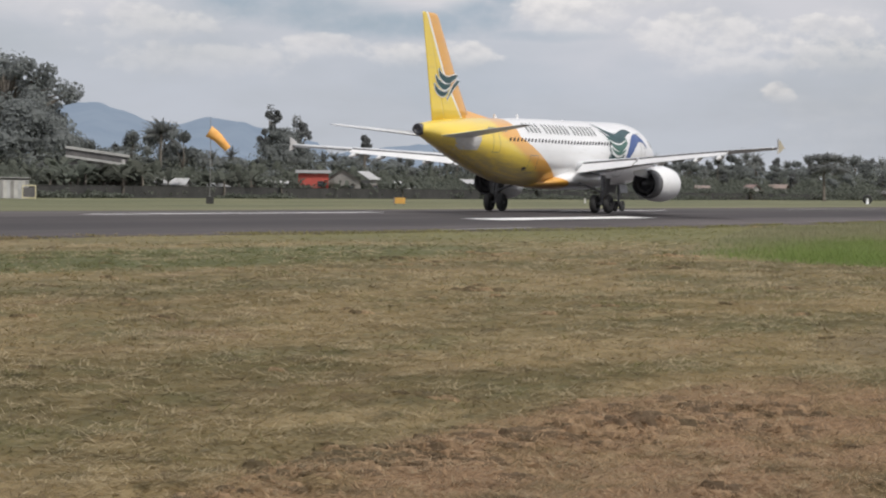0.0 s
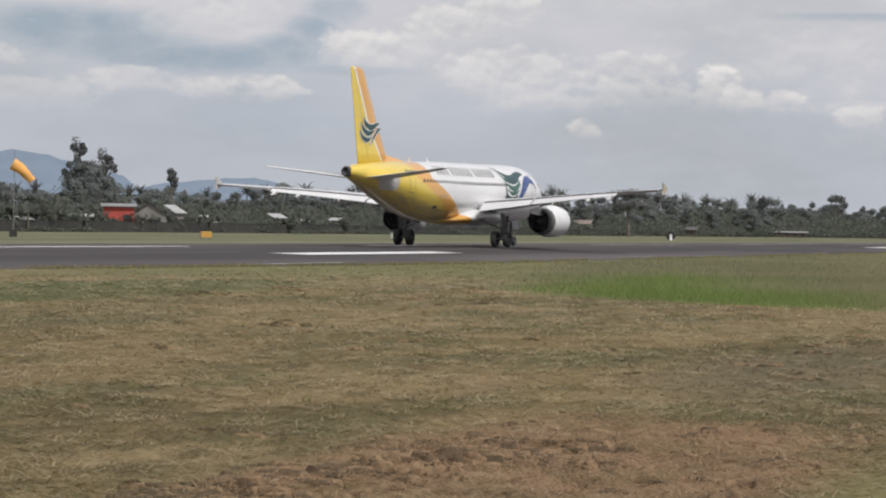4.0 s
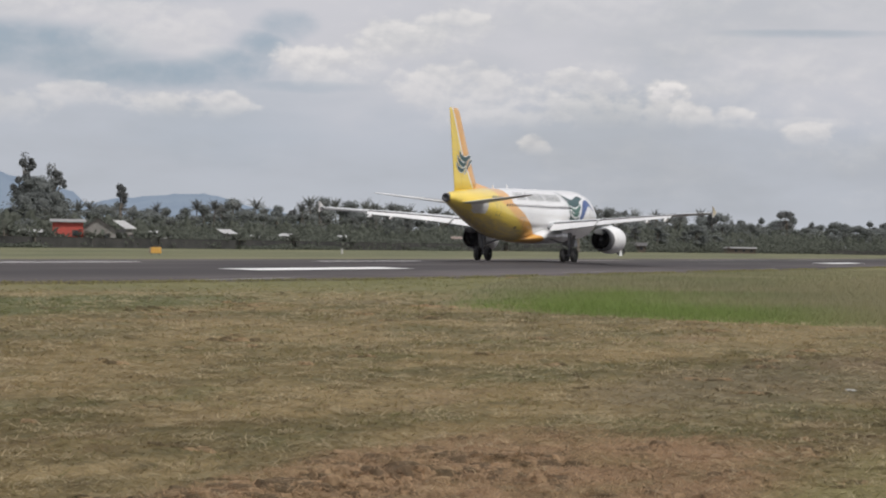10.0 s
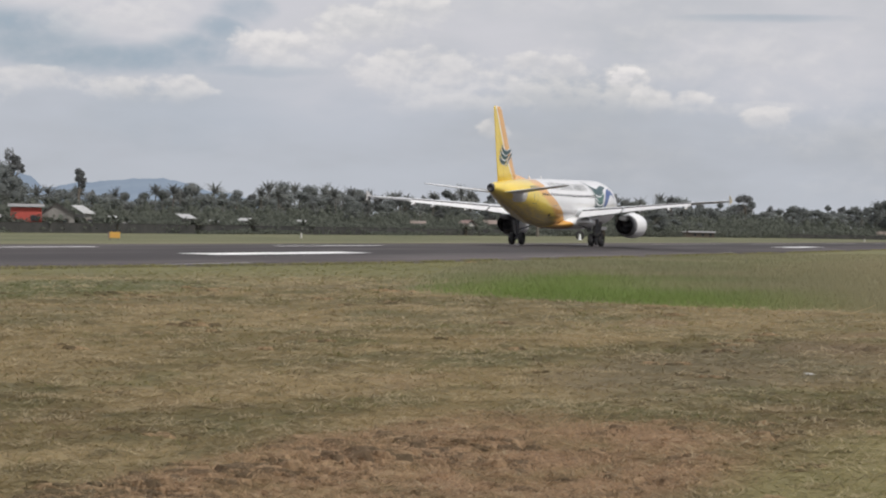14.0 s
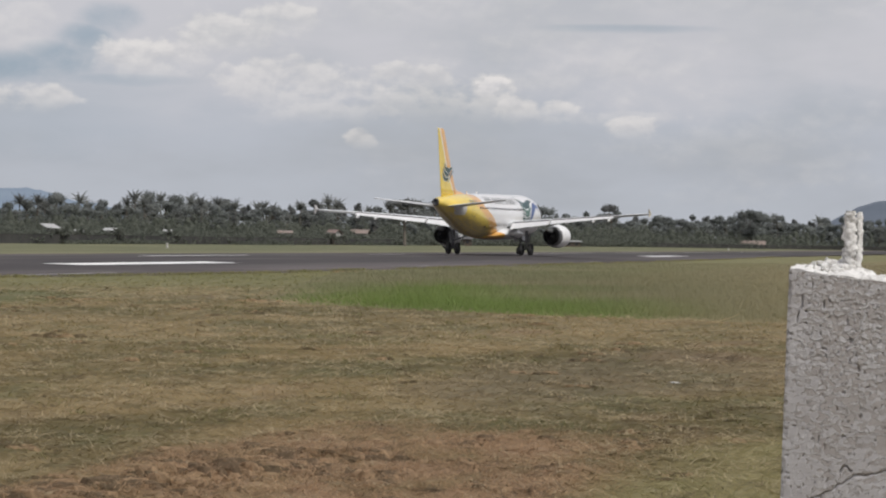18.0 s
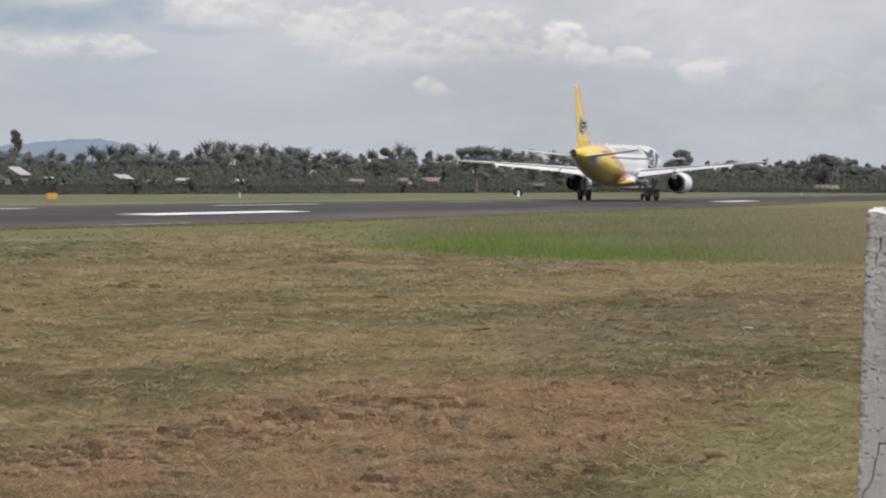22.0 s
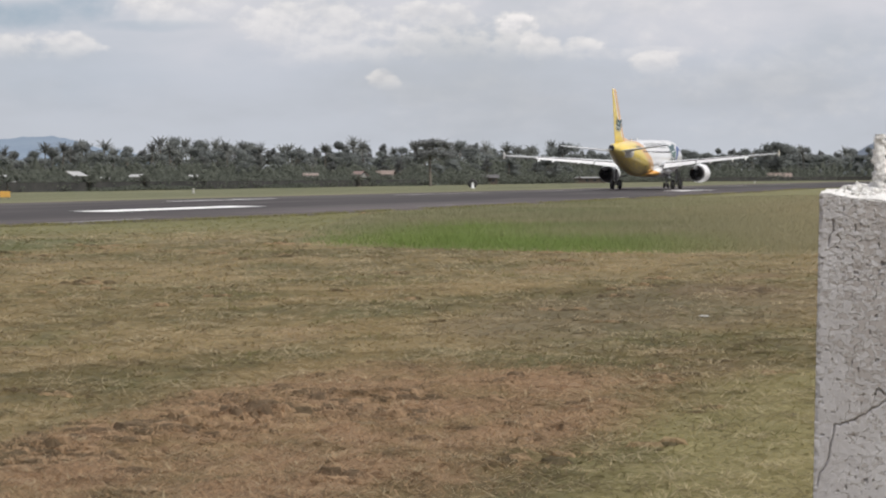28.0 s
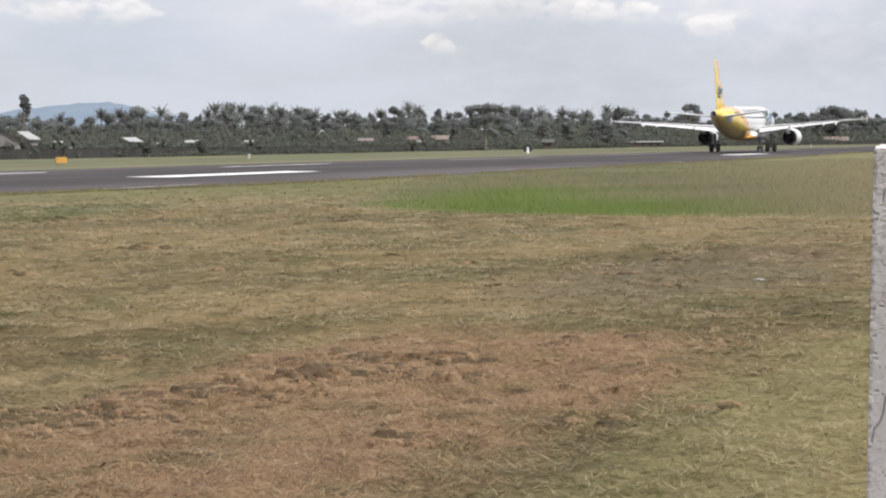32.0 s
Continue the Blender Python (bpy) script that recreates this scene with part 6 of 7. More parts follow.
def build_field_things():
    # yellow distance board
    x, y = 213.0, 109.8
    s = tagged(empty("distance_board", pose(x, y, ground_z(y), 0, 0, math.degrees(math.atan2(y, x)) - 90)), "yellow runway board on short legs", "sign")
    part("panel", box(1.05, 0.16, 0.62, pose(0.06, 0, 0.50), 0.02), SIGN, s)
    part("end_cap", box(0.12, 0.3, 0.66, pose(-0.56, 0, 0.48), 0.02), ROOF_RUST, s)
    for k in (-0.4, 0.4):
        part("leg", box(0.07, 0.07, 0.24, pose(k, 0, 0.11)), STEEL, s)

    def marker(az, dist, name="edge_marker"):
        x, y, _ = polar(az, dist)
        m = tagged(empty(name, pose(x, y, ground_z(y), 0, 0, az)), "white cone marker set in a black tyre", "marker", "runway edge markers")
        v, f = turned([(-0.22, 0.45), (-0.26, 0.62), (-0.2, 0.78), (0, 0.84), (0.2, 0.78), (0.26, 0.62), (0.22, 0.45), (0, 0.40), (-0.22, 0.45)], 22)
        mk("tyre", [(xx, yy, zz + 0.84) for xx, yy, zz in v], f, RUBBER, m, True)
        part("cone", tube((-0.35, 0, 0), (-0.35, 0, 1.05), 0.34, 0.10, 14), INK_WHITE, m)
    marker(15.95, 420)
    for az, dist in ((22.75, 322), (9.1, 640)):
        x, y, _ = polar(az, dist)
        m = tagged(empty("edge_post", pose(x, y, ground_z(y), 0, 0, az)), "short white edge post in the grass", "post", "white edge posts")
        part("post", tube((0, 0, 0), (0, 0, 0.62), 0.17, 0.12, 12), WALL_PALE, m)
        part("cap", tube((0, 0, 0.62), (0, 0, 0.70), 0.14, 0.05, 12), WALL_PALE, m)
    # scrap of paper on the field
    bm = bmesh.new()
    bmesh.ops.create_grid(bm, x_segments=5, y_segments=4, size=0.5, matrix=Matrix.Diagonal((0.22, 0.13, 1, 1)))
    for v in bm.verts:
        v.co.z = 0.035 + 0.03 * noise.noise(Vector((v.co.x * 14, v.co.y * 14, 3)))
    bmesh.ops.solidify(bm, geom=bm.faces[:], thickness=0.004)
    tagged(part("paper_scrap", bm, WALL_PALE), "crumpled white scrap lying on mown grass", "litter").matrix_basis = pose(26.6, 4.85, ground_z(4.9) + 0.01, 0, 0, 30) @ Matrix.Scale(0.68, 4)


build_field_things()

# ---- concrete fence post near the camera ----
def post_material():
    m, t, p = principled("post_render")
    co = t.nodes.new("ShaderNodeTexCoord").outputs["Object"]
    stain = noise_tex(t, mapping(t, co, (9, 9, 6)), 1.0, 5.0, 0.6)
    grit = noise_tex(t, co, 420.0, 3.0, 0.7)
    flake = noise_tex(t, mapping(t, co, (150, 150, 150)), 1.0, 5.0, 0.65, 0.4)
    speck = noise_tex(t, co, 300.0, 2.0, 0.5)
    col = mix_colour(t, ramp(t, stain, 0.3, 0.7), (0.410, 0.395, 0.400), (0.480, 0.472, 0.482))
    col = mix_colour(t, math_node(t, "MULTIPLY", ramp(t, flake, 0.56, 0.72), 0.4), col, (0.56, 0.55, 0.545))
    col = mix_colour(t, math_node(t, "MULTIPLY", ramp(t, flake, 0.40, 0.28), 0.35), col, (0.28, 0.26, 0.25))
    col = mix_colour(t, math_node(t, "MULTIPLY", ramp(t, speck, 0.29, 0.22), 0.8), col, (0.10, 0.09, 0.085))
    # old paint has come off in sharp-edged flakes over the upper part, away from the corner
    sep = t.nodes.new("ShaderNodeSeparateXYZ")
    t.links.new(co, sep.inputs[0])
    chip = noise_tex(t, mapping(t, co, (95, 95, 150), (3, 1, 2)), 1.0, 5.0, 0.6, 0.6)
    where = math_node(t, "SUBTRACT", ramp(t, sep.outputs[1], 0.080, 0.030), ramp(t, sep.outputs[2], 1.43, 1.30))
    bare = ramp(t, math_node(t, "ADD", chip, math_node(t, "MULTIPLY", where, 0.10)), 0.565, 0.60)
    col = mix_colour(t, math_node(t, "MULTIPLY", bare, 0.6), col, (0.315, 0.285, 0.262))
    lip = math_node(t, "MULTIPLY", ramp(t, math_node(t, "ADD", chip, math_node(t, "MULTIPLY", where, 0.10)), 0.53, 0.565), math_node(t, "SUBTRACT", 1.0, bare))
    col = mix_colour(t, math_node(t, "MULTIPLY", lip, 0.6), col, (0.60, 0.59, 0.585))
    t.links.new(col, p.inputs["Base Color"])
    p.inputs["Roughness"].default_value = 0.92
    b = t.nodes.new("ShaderNodeBump")
    b.inputs["Strength"].default_value, b.inputs["Distance"].default_value = 1.0, 0.0012
    t.links.new(math_node(t, "SUBTRACT", math_node(t, "ADD", math_node(t, "MULTIPLY", flake, 0.7), math_node(t, "MULTIPLY", grit, 0.5)), bare), b.inputs["Height"])
    t.links.new(b.outputs[0], p.inputs["Normal"])
    return m


CHALK = surf("chalky_paint", (0.34, 0.325, 0.305), (0.76, 0.75, 0.73), 60.0, 0.9, bump=0.002, spread=(0.36, 0.56))
POST_Z = -0.12
POST_TOP = 1.492
# hairline cracks on the face towards the field's edge: across the face, height
CRACKS = [[(-0.086, 1.126), (-0.083, 1.140), (-0.076, 1.150), (-0.072, 1.162), (-0.070, 1.176), (-0.067, 1.186), (-0.065, 1.197), (-0.057, 1.201), (-0.048, 1.203), (-0.040, 1.207), (-0.028, 1.211), (-0.021, 1.219), (-0.012, 1.222), (-0.004, 1.231), (0.010, 1.229), (0.030, 1.236), (0.052, 1.232), (0.095, 1.239)],
          [(-0.020, 1.232), (-0.014, 1.240), (-0.006, 1.236)], [(-0.073, 1.412), (-0.071, 1.424), (-0.067, 1.432), (-0.067, 1.444)]]


def post_relief(u, z):
    """Depth of the worn render over one face, for arrays across the face and up it."""
    rough = 0.0005 * value_noise(u * 60, z * 60, 21) + 0.0002 * value_noise(u * 190, z * 190, 22)
    high = np.clip((z - 1.33) / 0.07, 0, 1) + 0.8 * np.clip((1.215 - z) / 0.02, 0, 1) * np.clip((z - 1.14) / 0.03, 0, 1) * np.clip((u + 0.06) / 0.03, 0, 1)
    high = np.clip(high + 0.35 * value_noise(u * 25, z * 25, 26), 0.08, 1)
    f = value_noise(u * 170, z * 330, 23) + 0.9 * value_noise(u * 300, z * 520, 24) - 0.60
    rough = rough + high * (0.0005 * np.clip(f / 0.18, -0.6, 0.6) + 0.0004 * value_noise(u * 330, z * 420, 25))
    pit = value_noise(u * 290, z * 290, 27)
    rough = rough - 0.0040 * np.clip((pit - 0.84 + 0.10 * value_noise(u * 22, z * 22, 33)) / 0.06, 0, 1)
    deep = np.zeros_like(u)
    high_z = z - 0.018 + 0.0022 * value_noise(u * 170, z * 90, 28) + 0.0010 * value_noise(u * 420, z * 420, 29)
    for line in CRACKS:
        for (u0, z0), (u1, z1) in zip(line, line[1:]):
            du, dz = u1 - u0, z1 - z0
            s = np.clip(((u - u0) * du + (high_z - z0) * dz) / (du * du + dz * dz), 0, 1)
            deep = np.maximum(deep, 1 - np.hypot(u - u0 - s * du, high_z - z0 - s * dz) / 0.0015)
    return rough - 0.0045 * np.clip(deep, 0, 1)


def build_post():
    half, top = 0.083, POST_TOP - POST_Z
    post = tagged(empty("fence_post", pose(2.868, 0.296, POST_Z, 0, 0, 6.0 - 2.5)), "rough grey concrete fence post with a broken top", "post")

    def drop_at(y):
        return -0.003 - 0.11 * (half - y)
    # one skin of four sides, fine on the face that the eye passes
    ring = [(s, -1 + 2 * k / per) for s, per in ((0, 190), (1, 24), (2, 12), (3, 90)) for k in range(per)]
    side, f = np.array([r[0] for r in ring]), np.array([r[1] for r in ring])
    zs = np.array([0.0, 0.3, 0.6, 0.8, 0.95] + [1.0 + 0.0013 * i for i in range(int((top - 1.0) / 0.0013))] + [top])
    z = zs[:, None] + 0 * f[None, :]
    taper = 1 + 0.24 * (top - z)
    nick = 0.0026 * np.maximum(0, value_noise(z * 110, z * 0 + 2.5, 31)) + 0.0012 * value_noise(z * 320, z * 0 + 1.5, 32)
    edge = 1 - 0.012 * np.maximum(0, np.abs(f) - 0.955) / 0.045
    u, w = f * half * taper, half * taper * edge
    corner = np.maximum(0, np.abs(f) - 0.93) / 0.07
    w = w + np.where(z > 0.98, post_relief(u + 3.0 * (side != 0), z + POST_Z), 0) * (1 - 0.5 * corner) - nick * corner * (z > 0.98)
    px = np.choose(side, (-w, u, w, -u))
    py = np.choose(side, (-u, -w, u, w))
    # the broken top falls to one side
    z = z + (np.clip((z - 1.45) / (top - 1.45), 0, 1) ** 2) * drop_at(py) + np.where(z >= top - 1e-6, 0.003 * value_noise(px * 70, py * 70, 9), 0)
    verts = np.stack([px, py, z], 2).reshape(-1, 3).tolist()
    n = len(ring)
    faces = [(i * n + j, i * n + (j + 1) % n, (i + 1) * n + (j + 1) % n, (i + 1) * n + j) for i in range(len(zs) - 1) for j in range(n)]
    mk("shaft", verts, faces, post_material(), post, True)
    # broken top and crusted stubs of reinforcement
    g = 60
    vs, fs = [], []
    for i in range(g + 1):
        for j in range(g + 1):
            a, b = -half + 2 * half * i / g, -half + 2 * half * j / g
            q = Vector((a * 60, b * 60, 2))
            h = 0.0012 + 0.0045 * noise.fractal(q, 1.0, 2.0, 5) + 0.006 * max(0, noise.noise(q * 2.6))
            h += 0.012 * math.exp(-((a * a + (b - 0.022) ** 2) / 0.0008)) * (1 + 0.9 * noise.noise(q * 1.3))
            if i in (0, g) or j in (0, g):
                h = -0.002
            vs.append((a, b, top + h + drop_at(b)))
    for i in range(g):
        for j in range(g):
            fs.append((i * (g + 1) + j, (i + 1) * (g + 1) + j, (i + 1) * (g + 1) + j + 1, i * (g + 1) + j + 1))
    mk("broken_top", vs, fs, CHALK, post, True, "chalky white broken top")
    for b, (dx, dy, r0, tall) in enumerate(((-0.004, 0.0165, 0.0074, 0.086), (-0.002, 0.0052, 0.0038, 0.085))):
        secs = []
        for k in range(46):
            zz = top - 0.018 + tall * k / 45
            sec = []
            for j in range(20):
                a = 2 * math.pi * j / 20
                q = Vector((math.cos(a) * 1.3 + 7 * b, math.sin(a) * 1.3, k * 0.30))
                r = r0 * (1 + 0.55 * noise.noise(q) + 0.45 * noise.noise(q * 2.7)) * (0.75 if k > 43 else 1.0)
                sec.append((r * math.cos(a) + dx, r * math.sin(a) + dy + 0.0015 * noise.noise(Vector((b, 0, k * 0.12))), zz))
            secs.append(sec)
        mk("rebar_stub", *rings(secs), CHALK, post, True, "white-crusted reinforcement stub")
    rnd = random.Random(4)
    for i in range(34):
        a, r = rnd.uniform(0, 6.28), rnd.uniform(0.015, 0.078)
        bm = bmesh.new()
        bmesh.ops.create_icosphere(bm, subdivisions=1, radius=rnd.uniform(0.004, 0.0115 if r < 0.05 else 0.006))
        sx, sz = rnd.uniform(0.5, 1.3), rnd.uniform(0.3, 0.65)
        for v in bm.verts:
            v.co *= 1 + 0.9 * noise.noise(v.co * 170 + Vector((i, 0, 0)))
            v.co.x *= sx
            v.co.z *= sz
        y = min(0.076, r * math.sin(a) * 0.6 + 0.034)
        part("chip", bm, CHALK, post).matrix_basis = pose(r * math.cos(a), y, top + drop_at(y) + 0.004 + (0.006 if r < 0.035 else 0), rnd.uniform(-40, 40), rnd.uniform(-40, 40), rnd.uniform(0, 360))


build_post()


# ---- grass, hay and weeds ----
BLADE = blade_material("mown_blades", None, 0.0, 1.42, 0.5, 0.24)
HAY = blade_material("hay_blades", (0.325, 0.220, 0.126), 0.35, 1.00, 0.5, 0.8)
PALE = blade_material("pale_straw", (0.450, 0.375, 0.240), 0.35, 1.05, 0.5)
GREEN_TUFT = blade_material("green_tuft", (0.170, 0.172, 0.066), 0.50, 1.0, 0.5)
CLOD = blade_material("dark_hay", (0.150, 0.114, 0.075), 0.45, 0.85, 0.5)


def green_material():
    m, t, p = principled("tall_grass")
    pos = t.nodes.new("ShaderNodeNewGeometry").outputs["Position"]
    sep = t.nodes.new("ShaderNodeSeparateXYZ")
    t.links.new(pos, sep.inputs[0])
    n1 = noise_tex(t, mapping(t, pos, (0.10, 0.16, 0), (1, 4, 0)), 1.0, 4.0, 0.6)
    # fresh green in the damp strip, dry towards the far side and along the runway
    depth = math_node(t, "SUBTRACT", sep.outputs[0], math_node(t, "ADD", math_node(t, "MULTIPLY", sep.outputs[1], 0.45), 46.0))
    across = math_node(t, "ABSOLUTE", math_node(t, "SUBTRACT", math_node(t, "DIVIDE", sep.outputs[1], sep.outputs[0]), 0.285))
    fresh = math_node(t, "ADD", math_node(t, "MULTIPLY", math_node(t, "ADD", depth, math_node(t, "MULTIPLY", across, 250.0)), 0.026), math_node(t, "MULTIPLY", math_node(t, "SUBTRACT", n1, 0.5), 1.3))
    green = mix_colour(t, n1, (0.150, 0.212, 0.062), (0.225, 0.300, 0.096))
    dry = mix_colour(t, ramp(t, n1, 0.35, 0.65), (0.198, 0.206, 0.118), (0.280, 0.262, 0.168))
    col = mix_colour(t, ramp(t, fresh, 0.15, 1.05), green, dry)
    # seeding, bleached grass at the far end of the strip
    end = ramp(t, math_node(t, "ADD", math_node(t, "DIVIDE", sep.outputs[1], sep.outputs[0]), math_node(t, "MULTIPLY", math_node(t, "SUBTRACT", n1, 0.5), 0.12)), 0.23, 0.12)
    col = mix_colour(t, math_node(t, "MULTIPLY", end, 0.62), col, (0.340, 0.300, 0.190))
    r = t.nodes.new("ShaderNodeNewGeometry").outputs["Random Per Island"]
    hs = t.nodes.new("ShaderNodeHueSaturation")
    t.links.new(math_node(t, "ADD", math_node(t, "MULTIPLY", r, 0.16), 0.95), hs.inputs["Value"])
    t.links.new(col, hs.inputs["Color"])
    t.links.new(hs.outputs[0], p.inputs["Base Color"])
    p.inputs["Roughness"].default_value = 0.7
    leafy(t, p, hs.outputs[0])
    return m


def blade_tris(rng, x, y, z, length, width, lean):
    n = len(x)
    a = rng.uniform(0, 2 * math.pi, n)
    b = a + math.pi / 2 + rng.uniform(-0.5, 0.5, n)
    up = np.sqrt(np.maximum(0, 1 - lean ** 2))
    base = np.stack([x, y, z], 1)
    side = np.stack([np.cos(b), np.sin(b), np.zeros(n)], 1) * (width / 2)[:, None]
    tip = base + np.stack([np.cos(a) * lean * length, np.sin(a) * lean * length, up * length], 1)
    return np.stack([base - side, base + side, tip], 1)


def z_of(x, y):
    return ground_at(x, y)


def sector(rng, n, d0, d1, a0=3.0, a1=39.0):
    d = np.sqrt(rng.uniform(d0 * d0, d1 * d1, n))
    a = np.radians(rng.uniform(a0, a1, n))
    return d * np.cos(a), d * np.sin(a), d


def in_tall(x, y):
    """Inside the unmown strip."""
    az = np.degrees(np.arctan2(y, x))
    front = np.interp(az, (2, 8.3, 13, 16.5, 20.7, 21.5), (47.5, 49.0, 50.5, 53.5, 59.5, 80))
    d = np.hypot(x, y)
    return (d > front) & (y < 40.8) & (y < 21.0 + (x - 55.6) * 0.30) & (az < 21.2)


def build_grass():
    rng = np.random.default_rng(2)
    # mown sward: short stubble and flat clippings, thinning out with distance
    for d0, d1, n, l0, l1, w in ((7.5, 14, 60000, 0.03, 0.11, 0.010), (14, 22, 60000, 0.04, 0.15, 0.016), (22, 36, 50000, 0.06, 0.20, 0.026), (36, 62, 36000, 0.08, 0.26, 0.046), (62, 125, 26000, 0.1, 0.34, 0.09)):
        x, y, d = sector(rng, n, d0, d1)
        keep = (y < near_edge(x) + 0.2) & ~in_tall(x, y)
        x, y = x[keep], y[keep]
        m = len(x)
        lean = rng.uniform(0.97, 1.0, m)
        tris = blade_tris(rng, x, y, z_of(x, y) + 0.002, rng.uniform(l0, l1, m), np.full(m, w) * rng.uniform(0.5, 1.3, m), lean)
        tagged(raw_mesh("mown_grass", tris, 3, BLADE), "short dry mown grass blades on the field", "grass", kind="stuff")
    # lying straw, pale, in drifts
    drifts = []
    for d0, d1, n, l0, l1, w, cut in ((8, 14, 9000, 0.05, 0.19, 0.006, -0.1), (14, 24, 14000, 0.05, 0.17, 0.009, 0.2), (24, 45, 18000, 0.07, 0.22, 0.015, 0.4), (45, 95, 16000, 0.1, 0.34, 0.032, 0.5)):
        x, y, d = sector(rng, n, d0, d1)
        cl = value_noise(x * 0.35, y * 1.0, 51) + 0.7 * value_noise(x * 1.3, y * 2.2, 52)
        k = (cl > cut) & ~in_tall(x, y) & (y < 40)
        x, y = x[k], y[k]
        m = len(x)
        drifts.append(blade_tris(rng, x, y, z_of(x, y) + rng.uniform(0.004, 0.03, m), rng.uniform(l0, l1, m), np.full(m, w) * rng.uniform(0.6, 1.4, m), rng.uniform(0.985, 1.0, m)))
    # long bleached stalks in the greener sward
    n = 420
    x, y = rng.uniform(8.5, 19, n), rng.uniform(0.2, 3.4, n)
    drifts.append(blade_tris(rng, x, y, z_of(x, y) + rng.uniform(0.01, 0.04, n), rng.uniform(0.08, 0.26, n), rng.uniform(0.005, 0.010, n), rng.uniform(0.97, 1.0, n)))
    tagged(raw_mesh("loose_straw", np.concatenate(drifts), 3, PALE), "pale loose straw lying on the grass", "straw", kind="stuff")
    # mats of clippings: pale, dead and green ones
    mats = {"pale": [], "dead": [], "green": []}
    for i in range(2600):
        d = math.exp(rng.uniform(math.log(10.5), math.log(75)))
        az = math.radians(rng.uniform(3, 39))
        px, py = d * math.cos(az), d * math.sin(az)
        if in_tall(np.array([px]), np.array([py]))[0] or py > 39.5:
            continue
        in_hay = float(hay_mask(px, py)) > 0.3
        grey = ((px - 28.5) / 6.5) ** 2 + ((py - 5.7) / 2.0) ** 2 < 1
        kind = rng.choice(("pale", "dead", "green"), p=(0.25, 0.75, 0.0) if in_hay else (0.25, 0.70, 0.05) if grey else (0.52, 0.36, 0.12))
        n = int(rng.integers(10, 26))
        r = rng.uniform(0.05, 0.17) * (1 + d / 45)
        ax, slim = rng.uniform(0, math.pi), 0.5
        if kind == "pale" and d > 17:
            ax, slim, n = az + math.pi / 2 + rng.normal() * 0.2, 0.2, n + 12
        u, v = rng.normal(size=n) * r, rng.normal(size=n) * r * slim
        x, y = px + u * math.cos(ax) - v * math.sin(ax), py + u * math.sin(ax) + v * math.cos(ax)
        lift = 0.03 * np.exp(-(u * u + v * v) / (r * r)) * (1 + d / 60)
        lean = rng.uniform(0.88, 0.99, n) if kind == "green" else rng.uniform(0.95, 1.0, n)
        mats[kind].append(blade_tris(rng, x, y, z_of(x, y) + lift * rng.uniform(0.3, 1, n), rng.uniform(0.05, 0.13, n) * (1 + d / 40), 0.004 + 0.00042 * d * rng.uniform(0.6, 1.4, n), lean))
    tagged(raw_mesh("clippings", np.concatenate(mats["pale"]), 3, PALE), "pale mats of grass clippings on the field", "straw", kind="stuff")
    tagged(raw_mesh("dead_tufts", np.concatenate(mats["dead"]), 3, CLOD), "dark dead tufts in the mown grass", "grass", kind="stuff")
    tagged(raw_mesh("green_tufts", np.concatenate(mats["green"]), 3, GREEN_TUFT), "small green tufts in the mown grass", "grass", kind="stuff")
    # raked heaps of dead grass
    heaps = [(14.0, 6.0, 0.20), (14.7, 5.6, 0.26), (15.2, 4.6, 0.22), (18.5, 4.5, 0.16), (14.8, 4.0, 0.12), (12.5, 6.7, 0.2), (15.2, 5.5, 0.2), (12.6, 6.2, 0.2), (16.3, 6.0, 0.2), (15.7, 6.4, 0.18), (33.8, 7.2, 0.2), (30.9, 6.8, 0.2),
             (11.8, 5.3, 0.14), (16.0, 8.0, 0.14), (49.2, 25.6, 0.5), (54.6, 25.6, 0.5), (33.6, 15.9, 0.35), (117.3, 38.5, 0.8), (16.2, 5.6, 0.18), (13.7, 2.8, 0.12), (56.5, 21.2, 0.35)]
    for i in range(58):
        f = rng.uniform()
        px = 10.9 + 5.6 * f
        heaps.append((px + rng.normal() * 0.2, 6.0 - 0.2 * (px - 13.4) + rng.normal() * 0.2, rng.uniform(0.08, 0.24)))
    for i in range(60):
        heaps.append((rng.uniform(9.5, 19.5), rng.uniform(2.8, 7.0), rng.uniform(0.03, 0.11)))
    for i in range(70):
        px, py, _ = (q[0] for q in sector(rng, 1, 13, 60))
        if not in_tall(np.array([px]), np.array([py]))[0] and py < 40:
            heaps.append((px, py, rng.uniform(0.03, 0.08) * (1 + px / 40)))
    dark, light = [], []
    ang = np.arange(9) * 2 * math.pi / 9
    for px, py, r in heaps:
        # low ragged tussocks, each a fan round its crown, with short stalks lying on them
        for _ in range(3 + int(36 * min(r, 0.4))):
            cx, cy = px + rng.normal() * r * 0.6, py + rng.normal() * r * 0.9
            q = rng.uniform(0.014, 0.066) * (1 + px / 80) * (0.7 + 0.9 * min(r, 0.3))
            rad = q * rng.uniform(0.6, 1.5, 9)
            ex, ey = cx + rad * np.cos(ang), cy + 1.5 * rad * np.sin(ang)
            rim = np.stack([ex, ey, ground_at(ex, ey) - 0.004], 1)
            base = float(ground_at(np.array([cx]), np.array([cy]))[0])
            tall = q * rng.uniform(0.35, 0.80)
            brow = np.stack([cx + 0.6 * rad * np.cos(ang + 0.3), cy + 0.9 * rad * np.sin(ang + 0.3), base + tall * rng.uniform(0.45, 1.0, 9)], 1)
            crown = np.repeat(np.array([[cx, cy, base + tall * 0.9]]), 9, 0)
            nx, nb = np.roll(rim, -1, 0), np.roll(brow, -1, 0)
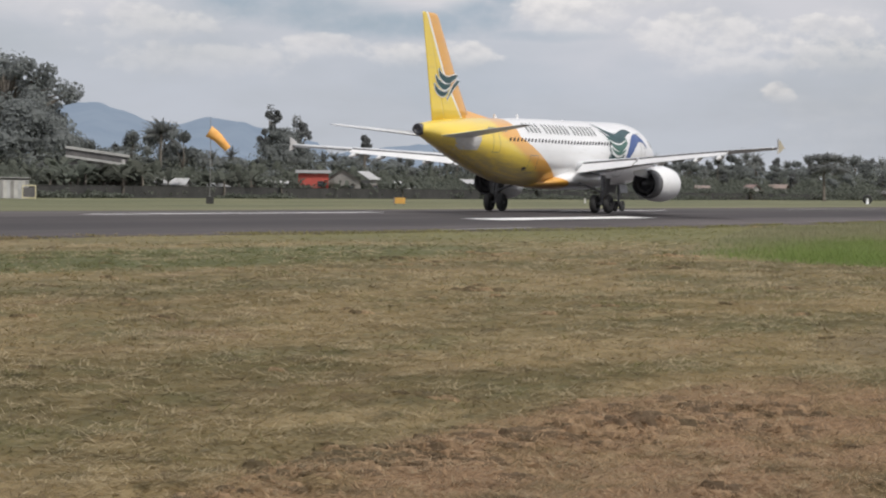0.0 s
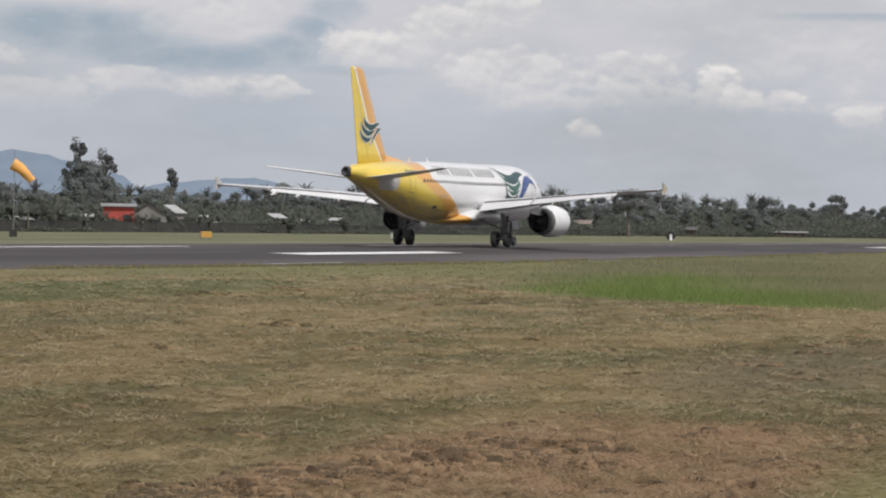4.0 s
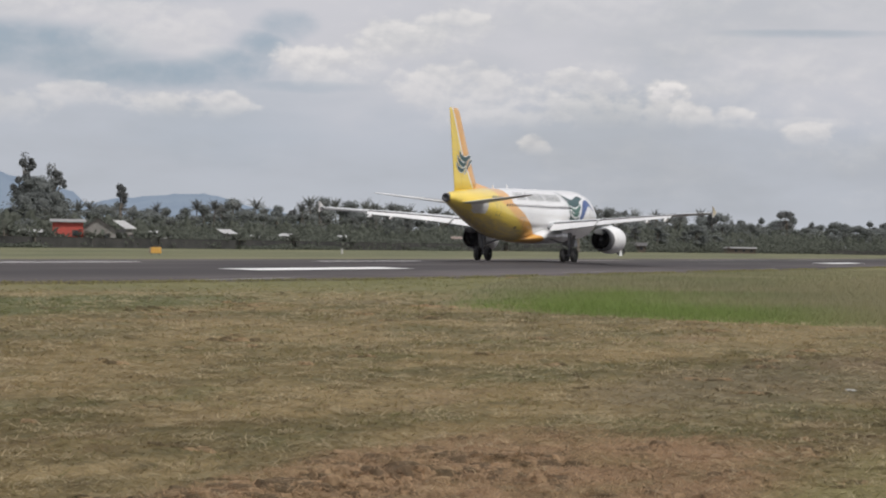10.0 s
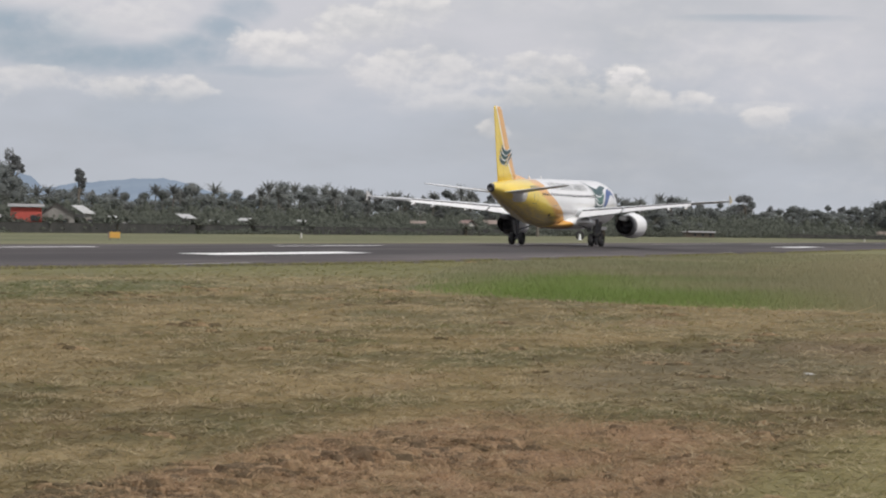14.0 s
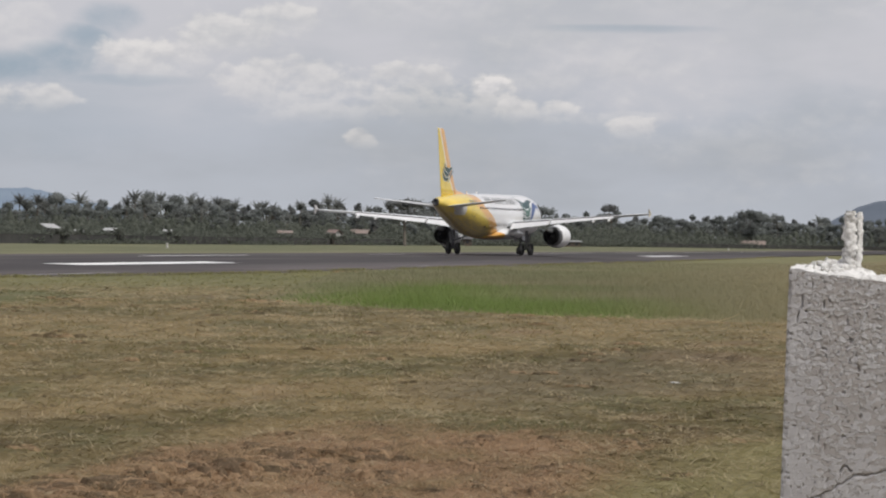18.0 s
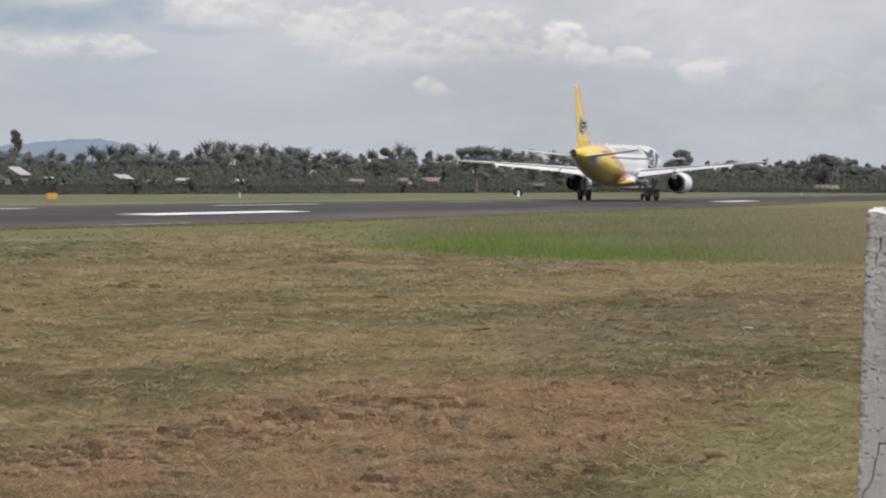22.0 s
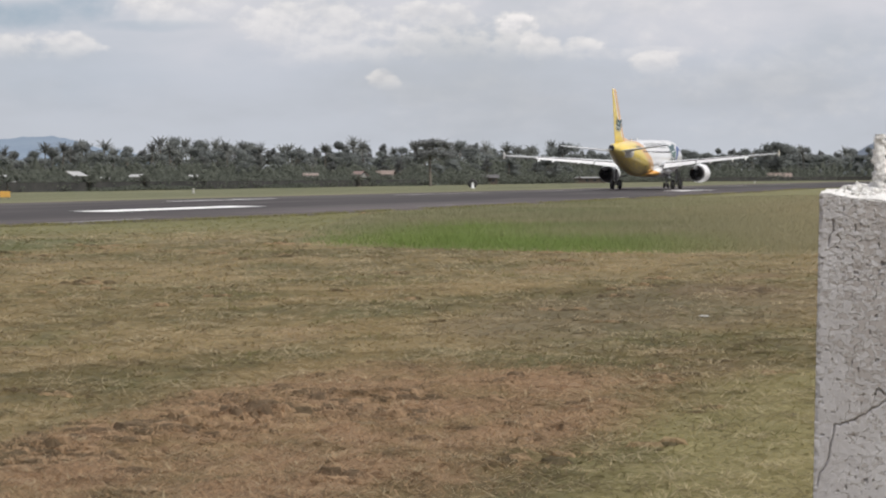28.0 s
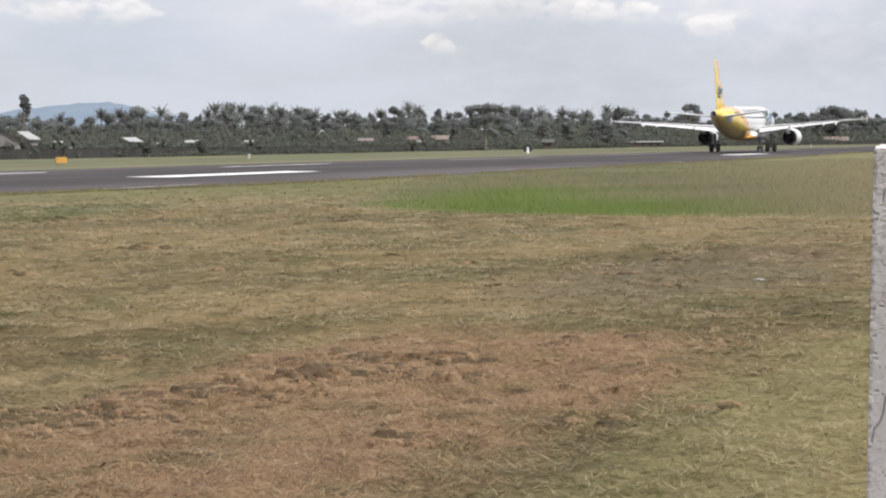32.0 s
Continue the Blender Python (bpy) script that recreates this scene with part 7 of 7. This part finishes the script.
            (dark if rng.uniform() < 0.5 else light).append(np.concatenate([np.stack([rim, nx, brow], 1), np.stack([nx, nb, brow], 1), np.stack([brow, nb, crown], 1)]))
        n = int(20 + 160 * min(r, 0.4))
        an, rad = rng.uniform(0, 6.28, n), r * np.sqrt(rng.uniform(0, 1, n)) * 1.2
        x, y = px + rad * np.cos(an) * 1.1, py + rad * np.sin(an) * 1.5
        tri = blade_tris(rng, x, y, ground_at(x, y) + rng.uniform(0, 0.12, n) * min(r, 0.2), rng.uniform(0.3, 1.0, n) * min(0.09, r * 0.8) + 0.02, np.full(n, 0.003 + 0.0004 * px), rng.uniform(0.88, 1.0, n))
        cut = int(n * 0.3)
        dark.append(tri[:cut])
        light.append(tri[cut:])
    tagged(raw_mesh("hay_heaps", np.concatenate(dark), 3, CLOD), "dark brown heaps of raked dead grass", "hay", kind="stuff")
    # dead grass over the bare patch
    n = 46000
    x, y = rng.uniform(8, 20, n), rng.uniform(2.6, 7.2, n)
    rr = (np.abs((x - 13.6) / 6.0) ** 2.4 + np.abs((y - 4.9 - 0.04 * (x - 13.6)) / 1.75) ** 2.4)
    k = rr + 0.5 * rng.uniform(-1, 1, n) < 0.95
    x, y = x[k], y[k]
    m = len(x)
    lie = blade_tris(rng, x, y, z_of(x, y) + rng.uniform(0, 0.03, m), rng.uniform(0.025, 0.10, m), rng.uniform(0.004, 0.012, m), rng.uniform(0.9, 1.0, m))
    tagged(raw_mesh("dead_grass", np.concatenate([lie] + light), 3, HAY), "reddish-brown dead grass raked over bare soil", "hay", kind="stuff")
    # ragged weeds along the edge of the asphalt
    n = 15000
    x = np.exp(rng.uniform(math.log(48), math.log(330), n))
    y = near_edge(x) + rng.normal(0, 0.35, n) - 0.15
    k = value_noise(x * 0.5, y * 0 + 0.5, 61) + 0.5 * value_noise(x * 1.7, y * 0 + 0.5, 62) > -0.1
    x, y = x[k], y[k]
    m = len(x)
    tri = blade_tris(rng, x, y, np.interp(y, PROFILE_Y, PROFILE_Z) - 0.01, rng.uniform(0.05, 0.22, m), 0.02 + 0.0003 * x, rng.uniform(0.6, 1.0, m))
    tagged(raw_mesh("edge_weeds", tri, 3, BLADE), "dry weeds growing along the runway edge", "weeds", kind="stuff")
    # tall unmown strip
    n = 240000
    d = np.exp(rng.uniform(math.log(46), math.log(215), n))
    a = np.radians(rng.uniform(1.5, 21.5, n))
    x, y = d * np.cos(a), d * np.sin(a)
    edge = np.clip((21.5 - np.degrees(a)) / 5.0, 0.12, 1)
    k = in_tall(x, y) & (rng.uniform(0, 1, n) < edge)
    x, y, d = x[k], y[k], d[k]
    m = len(x)
    front = np.interp(np.degrees(np.arctan2(y, x)), (2, 8.3, 13, 16.5, 20.7, 21.5), (47.5, 49.0, 50.5, 53.5, 59.5, 80))
    rise = np.clip((d - front) / 3.5, 0.25, 1) * np.clip(1.25 - (d - 50) / 90, 0.35, 1) * np.clip((21.5 - np.degrees(np.arctan2(y, x))) / 4.0, 0.2, 1)
    tri = blade_tris(rng, x, y, z_of(x, y), rise * rng.uniform(0.18, 0.50, m), 0.008 + 0.00018 * d, rng.uniform(0.62, 0.985, m))
    tagged(raw_mesh("tall_grass", tri, 3, green_material()), "tall green and yellowing unmown grass strip", "grass", kind="stuff")
    # a bent straw that stands out of the strip
    bm = bmesh.new()
    limb(bm, [(-0.35, 0.1, 0.05), (-0.1, 0.0, 0.02), (0.2, -0.2, 0.1), (0.35, -0.55, 0.22), (0.42, -0.75, 0.34)], 0.02, 0.008, 5)
    limb(bm, [(-0.5, 0.9, 0.12), (-0.35, 0.5, 0.05), (-0.3, 0.1, 0.05)], 0.012, 0.015, 5)
    tagged(part("dry_stalk", bm, PALE), "long pale bent stalk lying on grass", "straw").matrix_basis = pose(47.9, 7.9, ground_z(8)) @ Matrix.Scale(0.6, 4)


build_grass()

motions()
